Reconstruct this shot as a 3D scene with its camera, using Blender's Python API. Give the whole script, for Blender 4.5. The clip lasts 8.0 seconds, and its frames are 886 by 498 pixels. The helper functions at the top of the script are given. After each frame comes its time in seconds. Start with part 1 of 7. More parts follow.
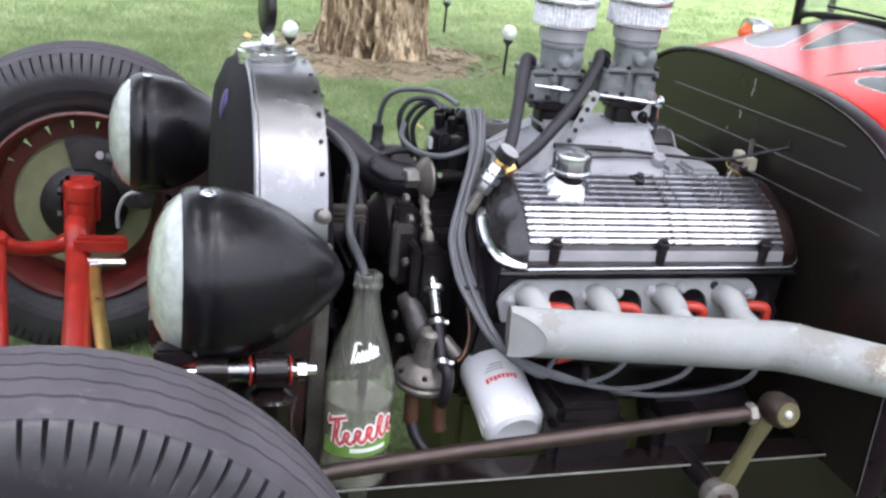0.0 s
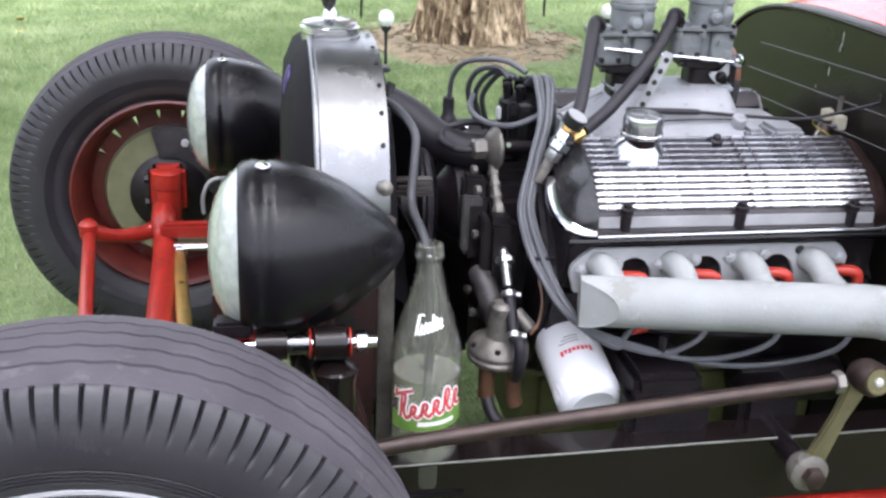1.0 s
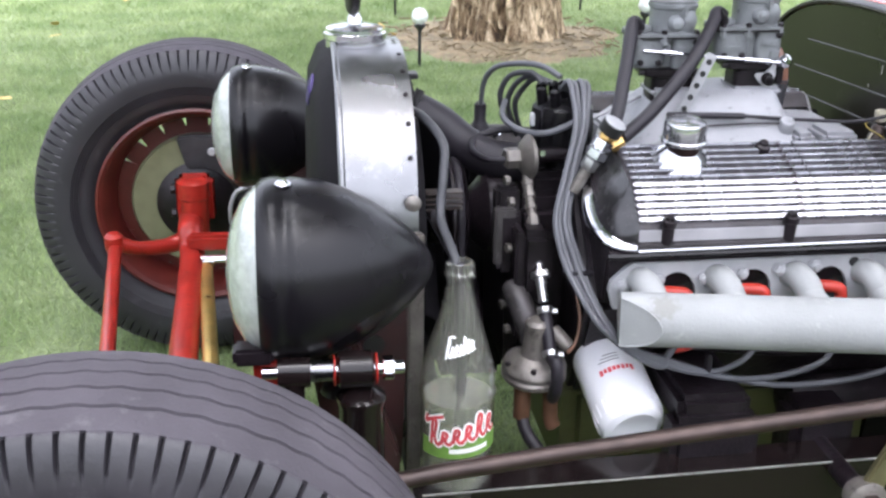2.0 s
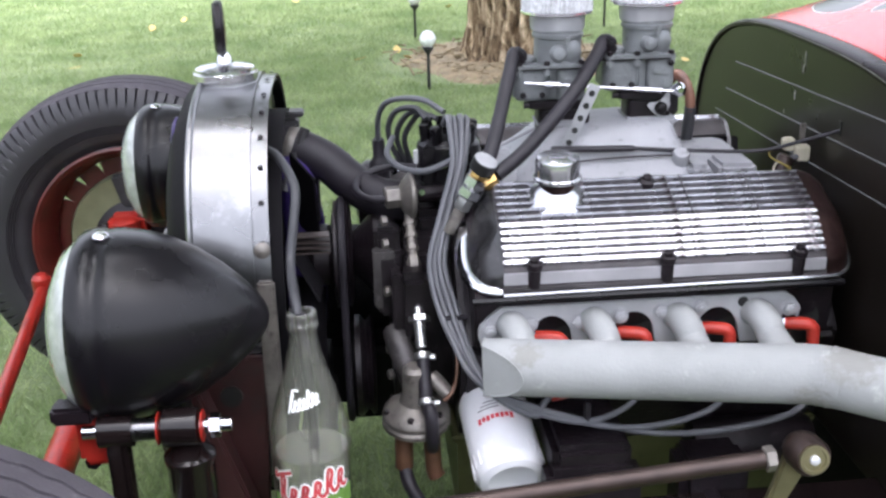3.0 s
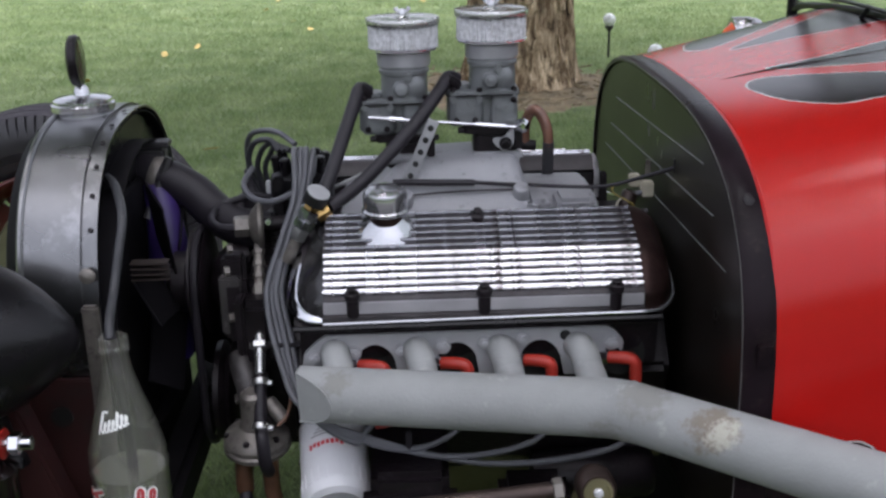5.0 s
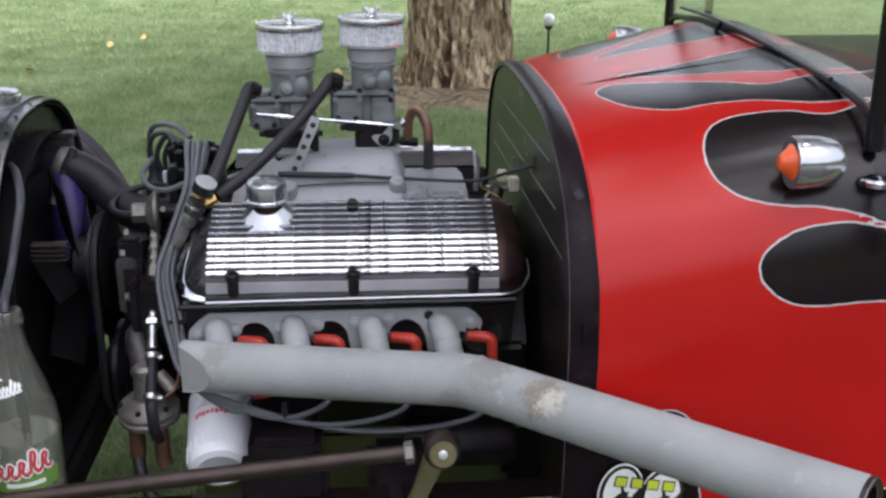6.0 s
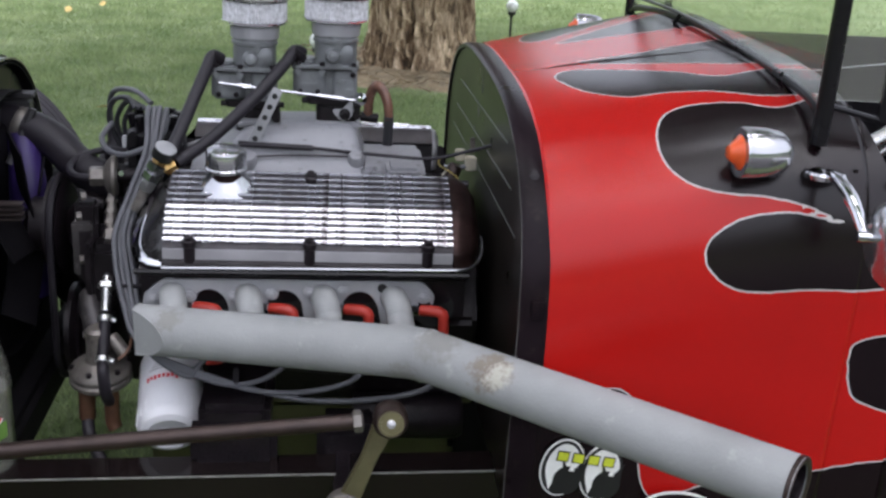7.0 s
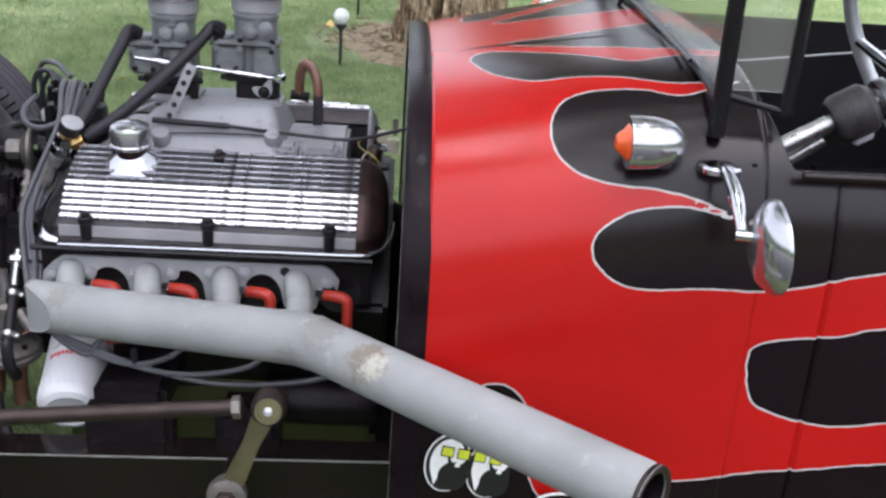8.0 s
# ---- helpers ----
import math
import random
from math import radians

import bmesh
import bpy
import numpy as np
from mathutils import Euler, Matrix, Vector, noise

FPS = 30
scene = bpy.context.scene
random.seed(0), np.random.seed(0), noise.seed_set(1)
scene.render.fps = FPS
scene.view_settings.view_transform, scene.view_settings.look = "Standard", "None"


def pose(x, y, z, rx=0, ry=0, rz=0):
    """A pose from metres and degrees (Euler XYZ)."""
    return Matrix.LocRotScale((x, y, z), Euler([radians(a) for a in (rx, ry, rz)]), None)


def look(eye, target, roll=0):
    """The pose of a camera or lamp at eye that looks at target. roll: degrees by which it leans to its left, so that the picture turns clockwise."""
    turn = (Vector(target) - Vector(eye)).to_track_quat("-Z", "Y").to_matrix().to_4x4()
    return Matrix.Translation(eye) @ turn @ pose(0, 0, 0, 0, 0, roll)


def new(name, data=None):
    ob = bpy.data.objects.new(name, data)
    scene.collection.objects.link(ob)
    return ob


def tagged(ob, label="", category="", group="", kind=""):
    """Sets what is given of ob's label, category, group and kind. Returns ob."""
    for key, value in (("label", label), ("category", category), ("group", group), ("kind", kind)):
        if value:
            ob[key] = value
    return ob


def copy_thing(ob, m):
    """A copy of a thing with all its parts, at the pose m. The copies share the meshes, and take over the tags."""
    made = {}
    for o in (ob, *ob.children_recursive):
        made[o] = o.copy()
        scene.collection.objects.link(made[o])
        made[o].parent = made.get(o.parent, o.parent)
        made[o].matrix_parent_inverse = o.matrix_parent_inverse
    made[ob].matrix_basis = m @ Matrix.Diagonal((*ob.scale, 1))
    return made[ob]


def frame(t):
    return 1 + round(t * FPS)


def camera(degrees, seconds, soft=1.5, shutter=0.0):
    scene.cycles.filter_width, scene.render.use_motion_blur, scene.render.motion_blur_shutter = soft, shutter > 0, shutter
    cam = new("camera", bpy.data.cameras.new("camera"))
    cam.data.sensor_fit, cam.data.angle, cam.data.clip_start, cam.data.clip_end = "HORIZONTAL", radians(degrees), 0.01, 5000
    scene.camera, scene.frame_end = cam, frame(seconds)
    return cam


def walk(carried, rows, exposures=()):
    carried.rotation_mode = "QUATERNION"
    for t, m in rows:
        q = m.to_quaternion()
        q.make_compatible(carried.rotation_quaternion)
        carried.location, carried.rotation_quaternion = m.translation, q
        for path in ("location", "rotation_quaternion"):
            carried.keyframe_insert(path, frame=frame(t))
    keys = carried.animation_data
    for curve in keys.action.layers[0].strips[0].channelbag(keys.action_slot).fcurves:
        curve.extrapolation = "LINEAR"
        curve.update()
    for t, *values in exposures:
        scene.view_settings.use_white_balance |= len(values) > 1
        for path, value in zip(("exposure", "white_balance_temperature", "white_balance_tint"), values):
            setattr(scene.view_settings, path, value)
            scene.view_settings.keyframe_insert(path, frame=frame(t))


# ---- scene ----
cam = camera(45.0, 8.0, soft=2.6)
PATH = [
    (0, (-0.868, -1.574, 1.093), (-0.327, 0.224, 0.405), 6.2),
    (0.2, (-0.835, -1.579, 1.047), (-0.310, 0.239, 0.400), 3.7),
    (0.5, (-0.784, -1.569, 1.047), (-0.419, 0.265, 0.337), 1.3),
    (0.6, (-0.782, -1.573, 1.049), (-0.428, 0.261, 0.333), 0.5),
    (1, (-0.796, -1.572, 1.061), (-0.466, 0.266, 0.343), 2.3),
    (1.2, (-0.805, -1.569, 1.054), (-0.499, 0.279, 0.353), 2.1),
    (2.3, (-0.726, -1.481, 1.069), (-0.498, 0.364, 0.333), 0.0),
    (2.5, (-0.667, -1.478, 1.073), (-0.467, 0.378, 0.357), -1.0),
    (3, (-0.511, -1.464, 1.076), (-0.375, 0.404, 0.376), -1.4),
    (3.5, (-0.371, -1.462, 1.094), (-0.270, 0.429, 0.451), -1.5),
    (4, (-0.295, -1.462, 1.093), (-0.225, 0.440, 0.480), -3.0),
    (5.3, (-0.209, -1.546, 1.086), (-0.136, 0.334, 0.408), -0.3),
    (5.5, (-0.184, -1.576, 1.107), (-0.088, 0.299, 0.416), 0.4),
    (6, (-0.123, -1.647, 1.121), (0.008, 0.235, 0.458), 0.3),
    (6.5, (-0.098, -1.671, 1.114), (-0.002, 0.227, 0.490), 0.1),
    (7, (-0.127, -1.675, 1.119), (0.090, 0.190, 0.430), 3.5),
    (7.5, (-0.116, -1.676, 1.124), (0.059, 0.180, 0.399), 4.8),
    (8, (0.098, -1.644, 1.127), (0.198, 0.214, 0.393), 4.0),
]
walk(cam, [(t, look(eye, target, roll)) for t, eye, target, roll in PATH],
     [(t, ev, 6080, 15) for t, ev in ((0, 2.83), (0.5, 2.72), (1.0, 3.0), (1.2, 3.0), (2.5, 2.98), (3.5, 2.4), (4.2, 2.05), (5.5, 1.5), (6.0, 1.93), (6.5, 1.98), (7.0, 1.9), (7.5, 2.27), (8, 2.28))])

# ---- light: bright overcast sky with a weak, wide sun ----
world = bpy.data.worlds.new("sky")
scene.world = world
world.use_nodes = True
wn = world.node_tree
sky = wn.nodes.new("ShaderNodeTexSky")
sky.sky_type = "NISHITA"
sky.sun_disc = False
sky.sun_elevation, sky.sun_rotation = radians(75), radians(160)
sky.dust_density, sky.air_density = 4.0, 1.2
grey = wn.nodes.new("ShaderNodeHueSaturation")
grey.inputs["Saturation"].default_value = 0.22
wn.links.new(sky.outputs[0], grey.inputs["Color"])
wn.links.new(grey.outputs[0], wn.nodes["Background"].inputs["Color"])
wn.nodes["Background"].inputs["Strength"].default_value = 0.1
sun_data = bpy.data.lights.new("sun", "SUN")
sun_data.energy, sun_data.angle, sun_data.color = 1.5, radians(35), (1.0, 0.98, 0.96)
sun = new("sun", sun_data)
sun.matrix_world = look((-0.5, 0.8, 6.0), (0, 0, 0))


# ---- materials ----
def mat(name, color, rough=0.5, metal=0.0, var=0.15, scale=14.0, bump=0.0, bscale=160.0, coat=0.0, second=None, second_amount=0.5,
        rvar=0.12, emit=None, spec=0.5):
    m = bpy.data.materials.new(name)
    m.use_nodes = True
    nt = m.node_tree
    b = nt.nodes["Principled BSDF"]
    tc = nt.nodes.new("ShaderNodeTexCoord")
    n1 = nt.nodes.new("ShaderNodeTexNoise")
    n1.inputs["Scale"].default_value, n1.inputs["Detail"].default_value = scale, 6.0
    nt.links.new(tc.outputs["Object"], n1.inputs["Vector"])
    mix = nt.nodes.new("ShaderNodeMix")
    mix.data_type = "RGBA"
    lo = [c * (1 - var) for c in color]
    hi = [min(1, c * (1 + var)) for c in color]
    mix.inputs[6].default_value, mix.inputs[7].default_value = (*lo, 1), (*hi, 1)
    ramp = nt.nodes.new("ShaderNodeMapRange")
    ramp.inputs[1].default_value, ramp.inputs[2].default_value = 0.3, 0.7
    nt.links.new(n1.outputs["Fac"], ramp.inputs[0])
    nt.links.new(ramp.outputs[0], mix.inputs[0])
    out = mix.outputs[2]
    if second:
        n3 = nt.nodes.new("ShaderNodeTexNoise")
        n3.inputs["Scale"].default_value, n3.inputs["Detail"].default_value = scale * 2.7, 8.0
        n3.inputs["Roughness"].default_value = 0.7
        nt.links.new(tc.outputs["Object"], n3.inputs["Vector"])
        r3 = nt.nodes.new("ShaderNodeMapRange")
        r3.inputs[1].default_value, r3.inputs[2].default_value = 0.62 - 0.2 * second_amount, 0.72 - 0.1 * second_amount
        nt.links.new(n3.outputs["Fac"], r3.inputs[0])
        mx = nt.nodes.new("ShaderNodeMix")
        mx.data_type = "RGBA"
        mx.inputs[7].default_value = (*second, 1)
        nt.links.new(r3.outputs[0], mx.inputs[0])
        nt.links.new(out, mx.inputs[6])
        out = mx.outputs[2]
    nt.links.new(out, b.inputs["Base Color"])
    n2 = nt.nodes.new("ShaderNodeTexNoise")
    n2.inputs["Scale"].default_value, n2.inputs["Detail"].default_value = bscale, 5.0
    nt.links.new(tc.outputs["Object"], n2.inputs["Vector"])
    rr = nt.nodes.new("ShaderNodeMapRange")
    rr.inputs[3].default_value, rr.inputs[4].default_value = max(0.01, rough * (1 - rvar * 2)), min(1, rough * (1 + rvar * 2))
    nt.links.new(n1.outputs["Fac"], rr.inputs[0])
    nt.links.new(rr.outputs[0], b.inputs["Roughness"])
    b.inputs["Metallic"].default_value = metal
    b.inputs["Coat Weight"].default_value = coat
    b.inputs["Coat Roughness"].default_value = 0.06
    b.inputs["Specular IOR Level"].default_value = spec
    if bump:
        bp = nt.nodes.new("ShaderNodeBump")
        bp.inputs["Strength"].default_value, bp.inputs["Distance"].default_value = bump, 0.002
        nt.links.new(n2.outputs["Fac"], bp.inputs["Height"])
        nt.links.new(bp.outputs[0], b.inputs["Normal"])
    if emit:
        b.inputs["Emission Color"].default_value, b.inputs["Emission Strength"].default_value = (*emit, 1), 1.0
    return m


def glass(name, color=(1, 1, 1), rough=0.02, ior=1.45):
    m = bpy.data.materials.new(name)
    m.use_nodes = True
    b = m.node_tree.nodes["Principled BSDF"]
    b.inputs["Base Color"].default_value = (*color, 1)
    b.inputs["Transmission Weight"].default_value, b.inputs["Roughness"].default_value, b.inputs["IOR"].default_value = 1.0, rough, ior
    return m


CHROME = mat("chrome", (0.66, 0.66, 0.69), 0.09, 1.0, 0.04, 9)
STEEL = mat("polished_stainless", (0.2, 0.2, 0.205), 0.29, 1.0, 0.25, 6, 0.9, 11, second=(0.3, 0.3, 0.31), second_amount=0.35, rvar=0.3)
ALLOY = mat("polished_aluminium_fins", (0.54, 0.54, 0.57), 0.27, 1.0, 0.22, 26, 0.12, 120, second=(0.12, 0.09, 0.09), second_amount=0.24)
PUMPDARK = mat("oily_cast_bracket", (0.05, 0.045, 0.045), 0.45, 0.3, 0.4, 40, 0.3, 200, second=(0.12, 0.11, 0.11), second_amount=0.2)
PUMP = mat("worn_cast_pump", (0.16, 0.145, 0.13), 0.4, 0.45, 0.3, 30, 0.3, 200, second=(0.08, 0.07, 0.065), second_amount=0.4)
COVER = mat("dark_aluminium_grooves", (0.05, 0.045, 0.048), 0.5, 0.4, 0.3, 24, 0.2, 150, second=(0.04, 0.03, 0.03), second_amount=0.35)
ALLOY_DULL = mat("dull_aluminium", (0.33, 0.33, 0.34), 0.5, 0.15, 0.14, 18, 0.1, 150)
CAST = mat("grey_painted_casting", (0.25, 0.25, 0.265), 0.5, 0.15, 0.12, 16, 0.35, 320, second=(0.09, 0.085, 0.09), second_amount=0.2)
CARB = mat("grey_carburetor_casting", (0.165, 0.172, 0.178), 0.42, 0.3, 0.25, 30, 0.3, 350, second=(0.06, 0.06, 0.06), second_amount=0.2)
# grey for real scuffs, the rail's painted highlight and the end plate's shade
SCUFF_AND_LIGHT = mat("scuff_and_painted_light_grey", (0.2, 0.195, 0.18), 0.6, 0.1, 0.2, 40, 0.3, 200, second=(0.11, 0.09, 0.075), second_amount=0.4)
SATIN = mat("satin_black_paint", (0.0055, 0.0048, 0.006), 0.28, 0.0, 0.2, 8, 0.05, 300, spec=0.26)
GLOSS = mat("gloss_black_paint", (0.009, 0.006, 0.006), 0.16, 0.0, 0.2, 8, coat=0.04, spec=0.3)
GREASY = mat("greasy_black_iron", (0.0095, 0.0065, 0.0085), 0.4, 0.2, 0.5, 25, 0.5, 180, second=(0.03, 0.025, 0.028), second_amount=0.25, spec=0.35)
FIREWALL = mat("firewall_black_paint", (0.011, 0.0085, 0.007), 0.3, 0.0, 0.25, 6, 0.03, 90, coat=0.03, spec=0.32, second=(0.03, 0.027, 0.024), second_amount=0.07)
TREAD = mat("dusty_tread_rubber", (0.062, 0.056, 0.064), 0.8, 0.0, 0.22, 11, 0.5, 300, second=(0.1, 0.094, 0.1), second_amount=0.22, spec=0.15)
RUBBER = mat("sidewall_rubber", (0.022, 0.02, 0.024), 0.42, 0.0, 0.25, 9, 0.15, 400, second=(0.05, 0.047, 0.052), second_amount=0.15, spec=0.5)
HOSE = mat("black_hose_rubber", (0.015, 0.0125, 0.0165), 0.5, 0.0, 0.2, 30, 0.1, 300, spec=0.35)
HOSEGREY = mat("grey_hose_rubber", (0.032, 0.032, 0.036), 0.45, 0.0, 0.15, 30, 0.05, 300)
CABLE = mat("grey_cable_jacket", (0.085, 0.086, 0.096), 0.45, 0.0, 0.15, 30, 0.05, 300)
REDPAINT = mat("red_chassis_paint", (0.27, 0.016, 0.01), 0.36, 0.0, 0.25, 25, 0.15, 200, coat=0.1, second=(0.12, 0.008, 0.008), second_amount=0.25, spec=0.3)
REDDARK = mat("dark_red_wheel_paint", (0.085, 0.012, 0.009), 0.4, 0.0, 0.3, 20, 0.1, 260)
MAROON = mat("rusty_maroon_paint", (0.03, 0.009, 0.009), 0.45, 0.0, 0.4, 12, 0.15, 200, second=(0.02, 0.012, 0.012), second_amount=0.4)
ORANGE = mat("red_boot_rubber", (0.4, 0.032, 0.02), 0.45, 0.0, 0.1, 40, 0.05, 300)
AMBER = mat("amber_lens", (0.75, 0.1, 0.015), 0.2, 0.0, 0.15, 60, 0.4, 500, coat=0.5)
LENS = mat("headlamp_lens", (0.3, 0.32, 0.3), 0.08, 0.0, 0.2, 60, 0.5, 140, coat=0.6)
BROWN = mat("brown_steel_link", (0.042, 0.028, 0.024), 0.38, 0.55, 0.3, 30, 0.1, 250)
OLIVE = mat("olive_plated_arm", (0.2, 0.18, 0.1), 0.34, 0.7, 0.2, 26, 0.1, 250)
GOLD = mat("gold_plated_rod", (0.62, 0.42, 0.13), 0.3, 0.85, 0.15, 26)
COPPERPIPE = mat("dull_copper_pipe", (0.11, 0.055, 0.032), 0.4, 0.3, 0.3, 40, 0.1, 200)
BRASS = mat("brass_fitting", (0.5, 0.33, 0.12), 0.28, 0.9, 0.2, 60)
COPPER = mat("brown_rubber_hose", (0.2, 0.1, 0.07), 0.25, 0.1, 0.25, 60, 0.1, 300)
WHITE = mat("white_enamel", (0.7, 0.7, 0.72), 0.3, 0.0, 0.04, 20, 0.03, 200)
LABELRED = mat("faded_red_label_paint", (0.5, 0.05, 0.06), 0.5, 0.0, 0.35, 160, second=(0.7, 0.4, 0.38), second_amount=0.25)
REDINK = mat("red_print", (0.6, 0.04, 0.06), 0.5, 0.0, 0.1, 90)
GREENINK = mat("green_print", (0.14, 0.27, 0.05), 0.5, 0.0, 0.15, 90)
WHITEINK = mat("white_print", (0.85, 0.85, 0.82), 0.5, 0.0, 0.05, 90)
YELLOWINK = mat("yellow_green_print", (0.62, 0.68, 0.04), 0.5, 0.0, 0.08, 90)
BLACKFLAT = mat("flat_black_print_and_holes", (0.012, 0.012, 0.012), 0.4, 0.0, 0.1, 90)
BRIGHT = mat("bright_brushed_sheet", (0.78, 0.78, 0.8), 0.36, 0.35, 0.08, 20, 0.03, 200)
SILVER = mat("bright_silver_metal", (0.52, 0.52, 0.54), 0.32, 0.4, 0.1, 30, 0.05, 120)
MATTE = mat("matte_black_dusty_paint", (0.005, 0.0042, 0.0055), 0.7, 0.0, 0.4, 20, 0.2, 160, spec=0.15)
LIDMETAL = mat("dull_silver_plating", (0.5, 0.5, 0.49), 0.28, 0.9, 0.15, 30, 0.04, 150, second=(0.3, 0.3, 0.29), second_amount=0.3, rvar=0.3)
SIGNAL = mat("worn_chrome_plating", (0.5, 0.5, 0.52), 0.16, 0.9, 0.12, 14, 0.05, 120)
WALL = mat("dull_cast_aluminium", (0.42, 0.41, 0.43), 0.4, 0.5, 0.15, 20, 0.1, 200)
PURPLE = mat("dark_purple_paint", (0.035, 0.018, 0.11), 0.45, 0.0, 0.4, 12, 0.1, 200)
CORE = mat("radiator_core", (0.022, 0.02, 0.022), 0.6, 0.2, 0.4, 60, 0.8, 500)
FILTERMESH = mat("white_pleated_gauze", (0.6, 0.6, 0.62), 0.55, 0.15, 0.3, 160, 0.8, 500)
GOLDWIRE = mat("mustard_wire_jacket", (0.3, 0.23, 0.06), 0.5, 0.0, 0.15, 60)
TAN = mat("tan_plastic_connector", (0.4, 0.37, 0.29), 0.5, 0.0, 0.1, 60)
PANPAINT = mat("olive_pan_paint", (0.085, 0.088, 0.035), 0.5, 0.0, 0.25, 9, 0.1, 160, second=(0.05, 0.05, 0.025), second_amount=0.25)
RIBEDGE = mat("paler_rib_paint", (0.02, 0.019, 0.017), 0.4, 0.0, 0.3, 30, 0.05, 200)
CALIPER = mat("dark_cast_iron", (0.035, 0.033, 0.036), 0.45, 0.3, 0.3, 30, 0.4, 180)
# chrome's reflection of the dark engine bay, put in as near-black colour
DARKREFLECT = mat("dark_reflection_metal", (0.022, 0.021, 0.022), 0.16, 0.0, 0.4, 30, 0.1, 160, second=(0.06, 0.058, 0.06), second_amount=0.2)
BRONZE = mat("bronze_fins", (0.07, 0.055, 0.05), 0.4, 0.6, 0.2, 30)
DRUM = mat("grey_green_brake_drum", (0.15, 0.15, 0.085), 0.5, 0.3, 0.12, 30, 0.15, 200)

def thin_glass(name, tint, haze):
    """Clear sheet: mostly seen through, glossy at a slant, with a little cloudiness."""
    m = bpy.data.materials.new(name)
    m.use_nodes = True
    nt = m.node_tree
    b = nt.nodes["Principled BSDF"]
    b.inputs["Base Color"].default_value, b.inputs["Roughness"].default_value = (0.7, 0.7, 0.6, 1), 0.3
    tr, gl = nt.nodes.new("ShaderNodeBsdfTransparent"), nt.nodes.new("ShaderNodeBsdfGlossy")
    tr.inputs[0].default_value = (*tint, 1)
    gl.inputs["Roughness"].default_value = 0.04
    cloud, shine, fr = nt.nodes.new("ShaderNodeMixShader"), nt.nodes.new("ShaderNodeMixShader"), nt.nodes.new("ShaderNodeLayerWeight")
    fr.inputs["Blend"].default_value = 0.5
    steep, gloss = nt.nodes.new("ShaderNodeMath"), nt.nodes.new("ShaderNodeMath")
    steep.operation, gloss.operation = "POWER", "MULTIPLY_ADD"
    steep.inputs[1].default_value, gloss.inputs[1].default_value, gloss.inputs[2].default_value = 4.0, 0.85, 0.035
    nt.links.new(fr.outputs["Facing"], steep.inputs[0])
    nt.links.new(steep.outputs[0], gloss.inputs[0])
    cloud.inputs[0].default_value = haze
    nt.links.new(tr.outputs[0], cloud.inputs[1])
    nt.links.new(b.outputs[0], cloud.inputs[2])
    nt.links.new(gloss.outputs[0], shine.inputs[0])
    nt.links.new(cloud.outputs[0], shine.inputs[1])
    nt.links.new(gl.outputs[0], shine.inputs[2])
    nt.links.new(shine.outputs[0], nt.nodes["Material Output"].inputs[0])
    return m


GLASS = thin_glass("clear_bottle_glass", (0.97, 0.975, 0.96), 0.05)
PANE = thin_glass("windscreen_glass", (0.95, 0.97, 0.95), 0.07)
DARKBROWN = mat("dark_brown_metal", (0.04, 0.022, 0.02), 0.35, 0.7, 0.5, 30, 0.1, 200, second=(0.03, 0.014, 0.013), second_amount=0.5)
EDGE = mat("black_edge_paint", (0.010, 0.006, 0.008), 0.3, 0.0, 0.4, 12, 0.12, 220, spec=0.1, second=(0.022, 0.015, 0.015), second_amount=0.22)
# pale diffuse share stands for grass and sky light refracted in the fluid
WATER = glass("pale_washer_fluid", (0.8, 0.8, 0.7), 0.05, 1.33)
WATER.node_tree.nodes["Principled BSDF"].inputs["Transmission Weight"].default_value = 0.82
GLOBE = mat("clear_lamp_globe", (0.72, 0.74, 0.72), 0.12, 0.0, 0.25, 40, 0.2, 60, coat=0.8)
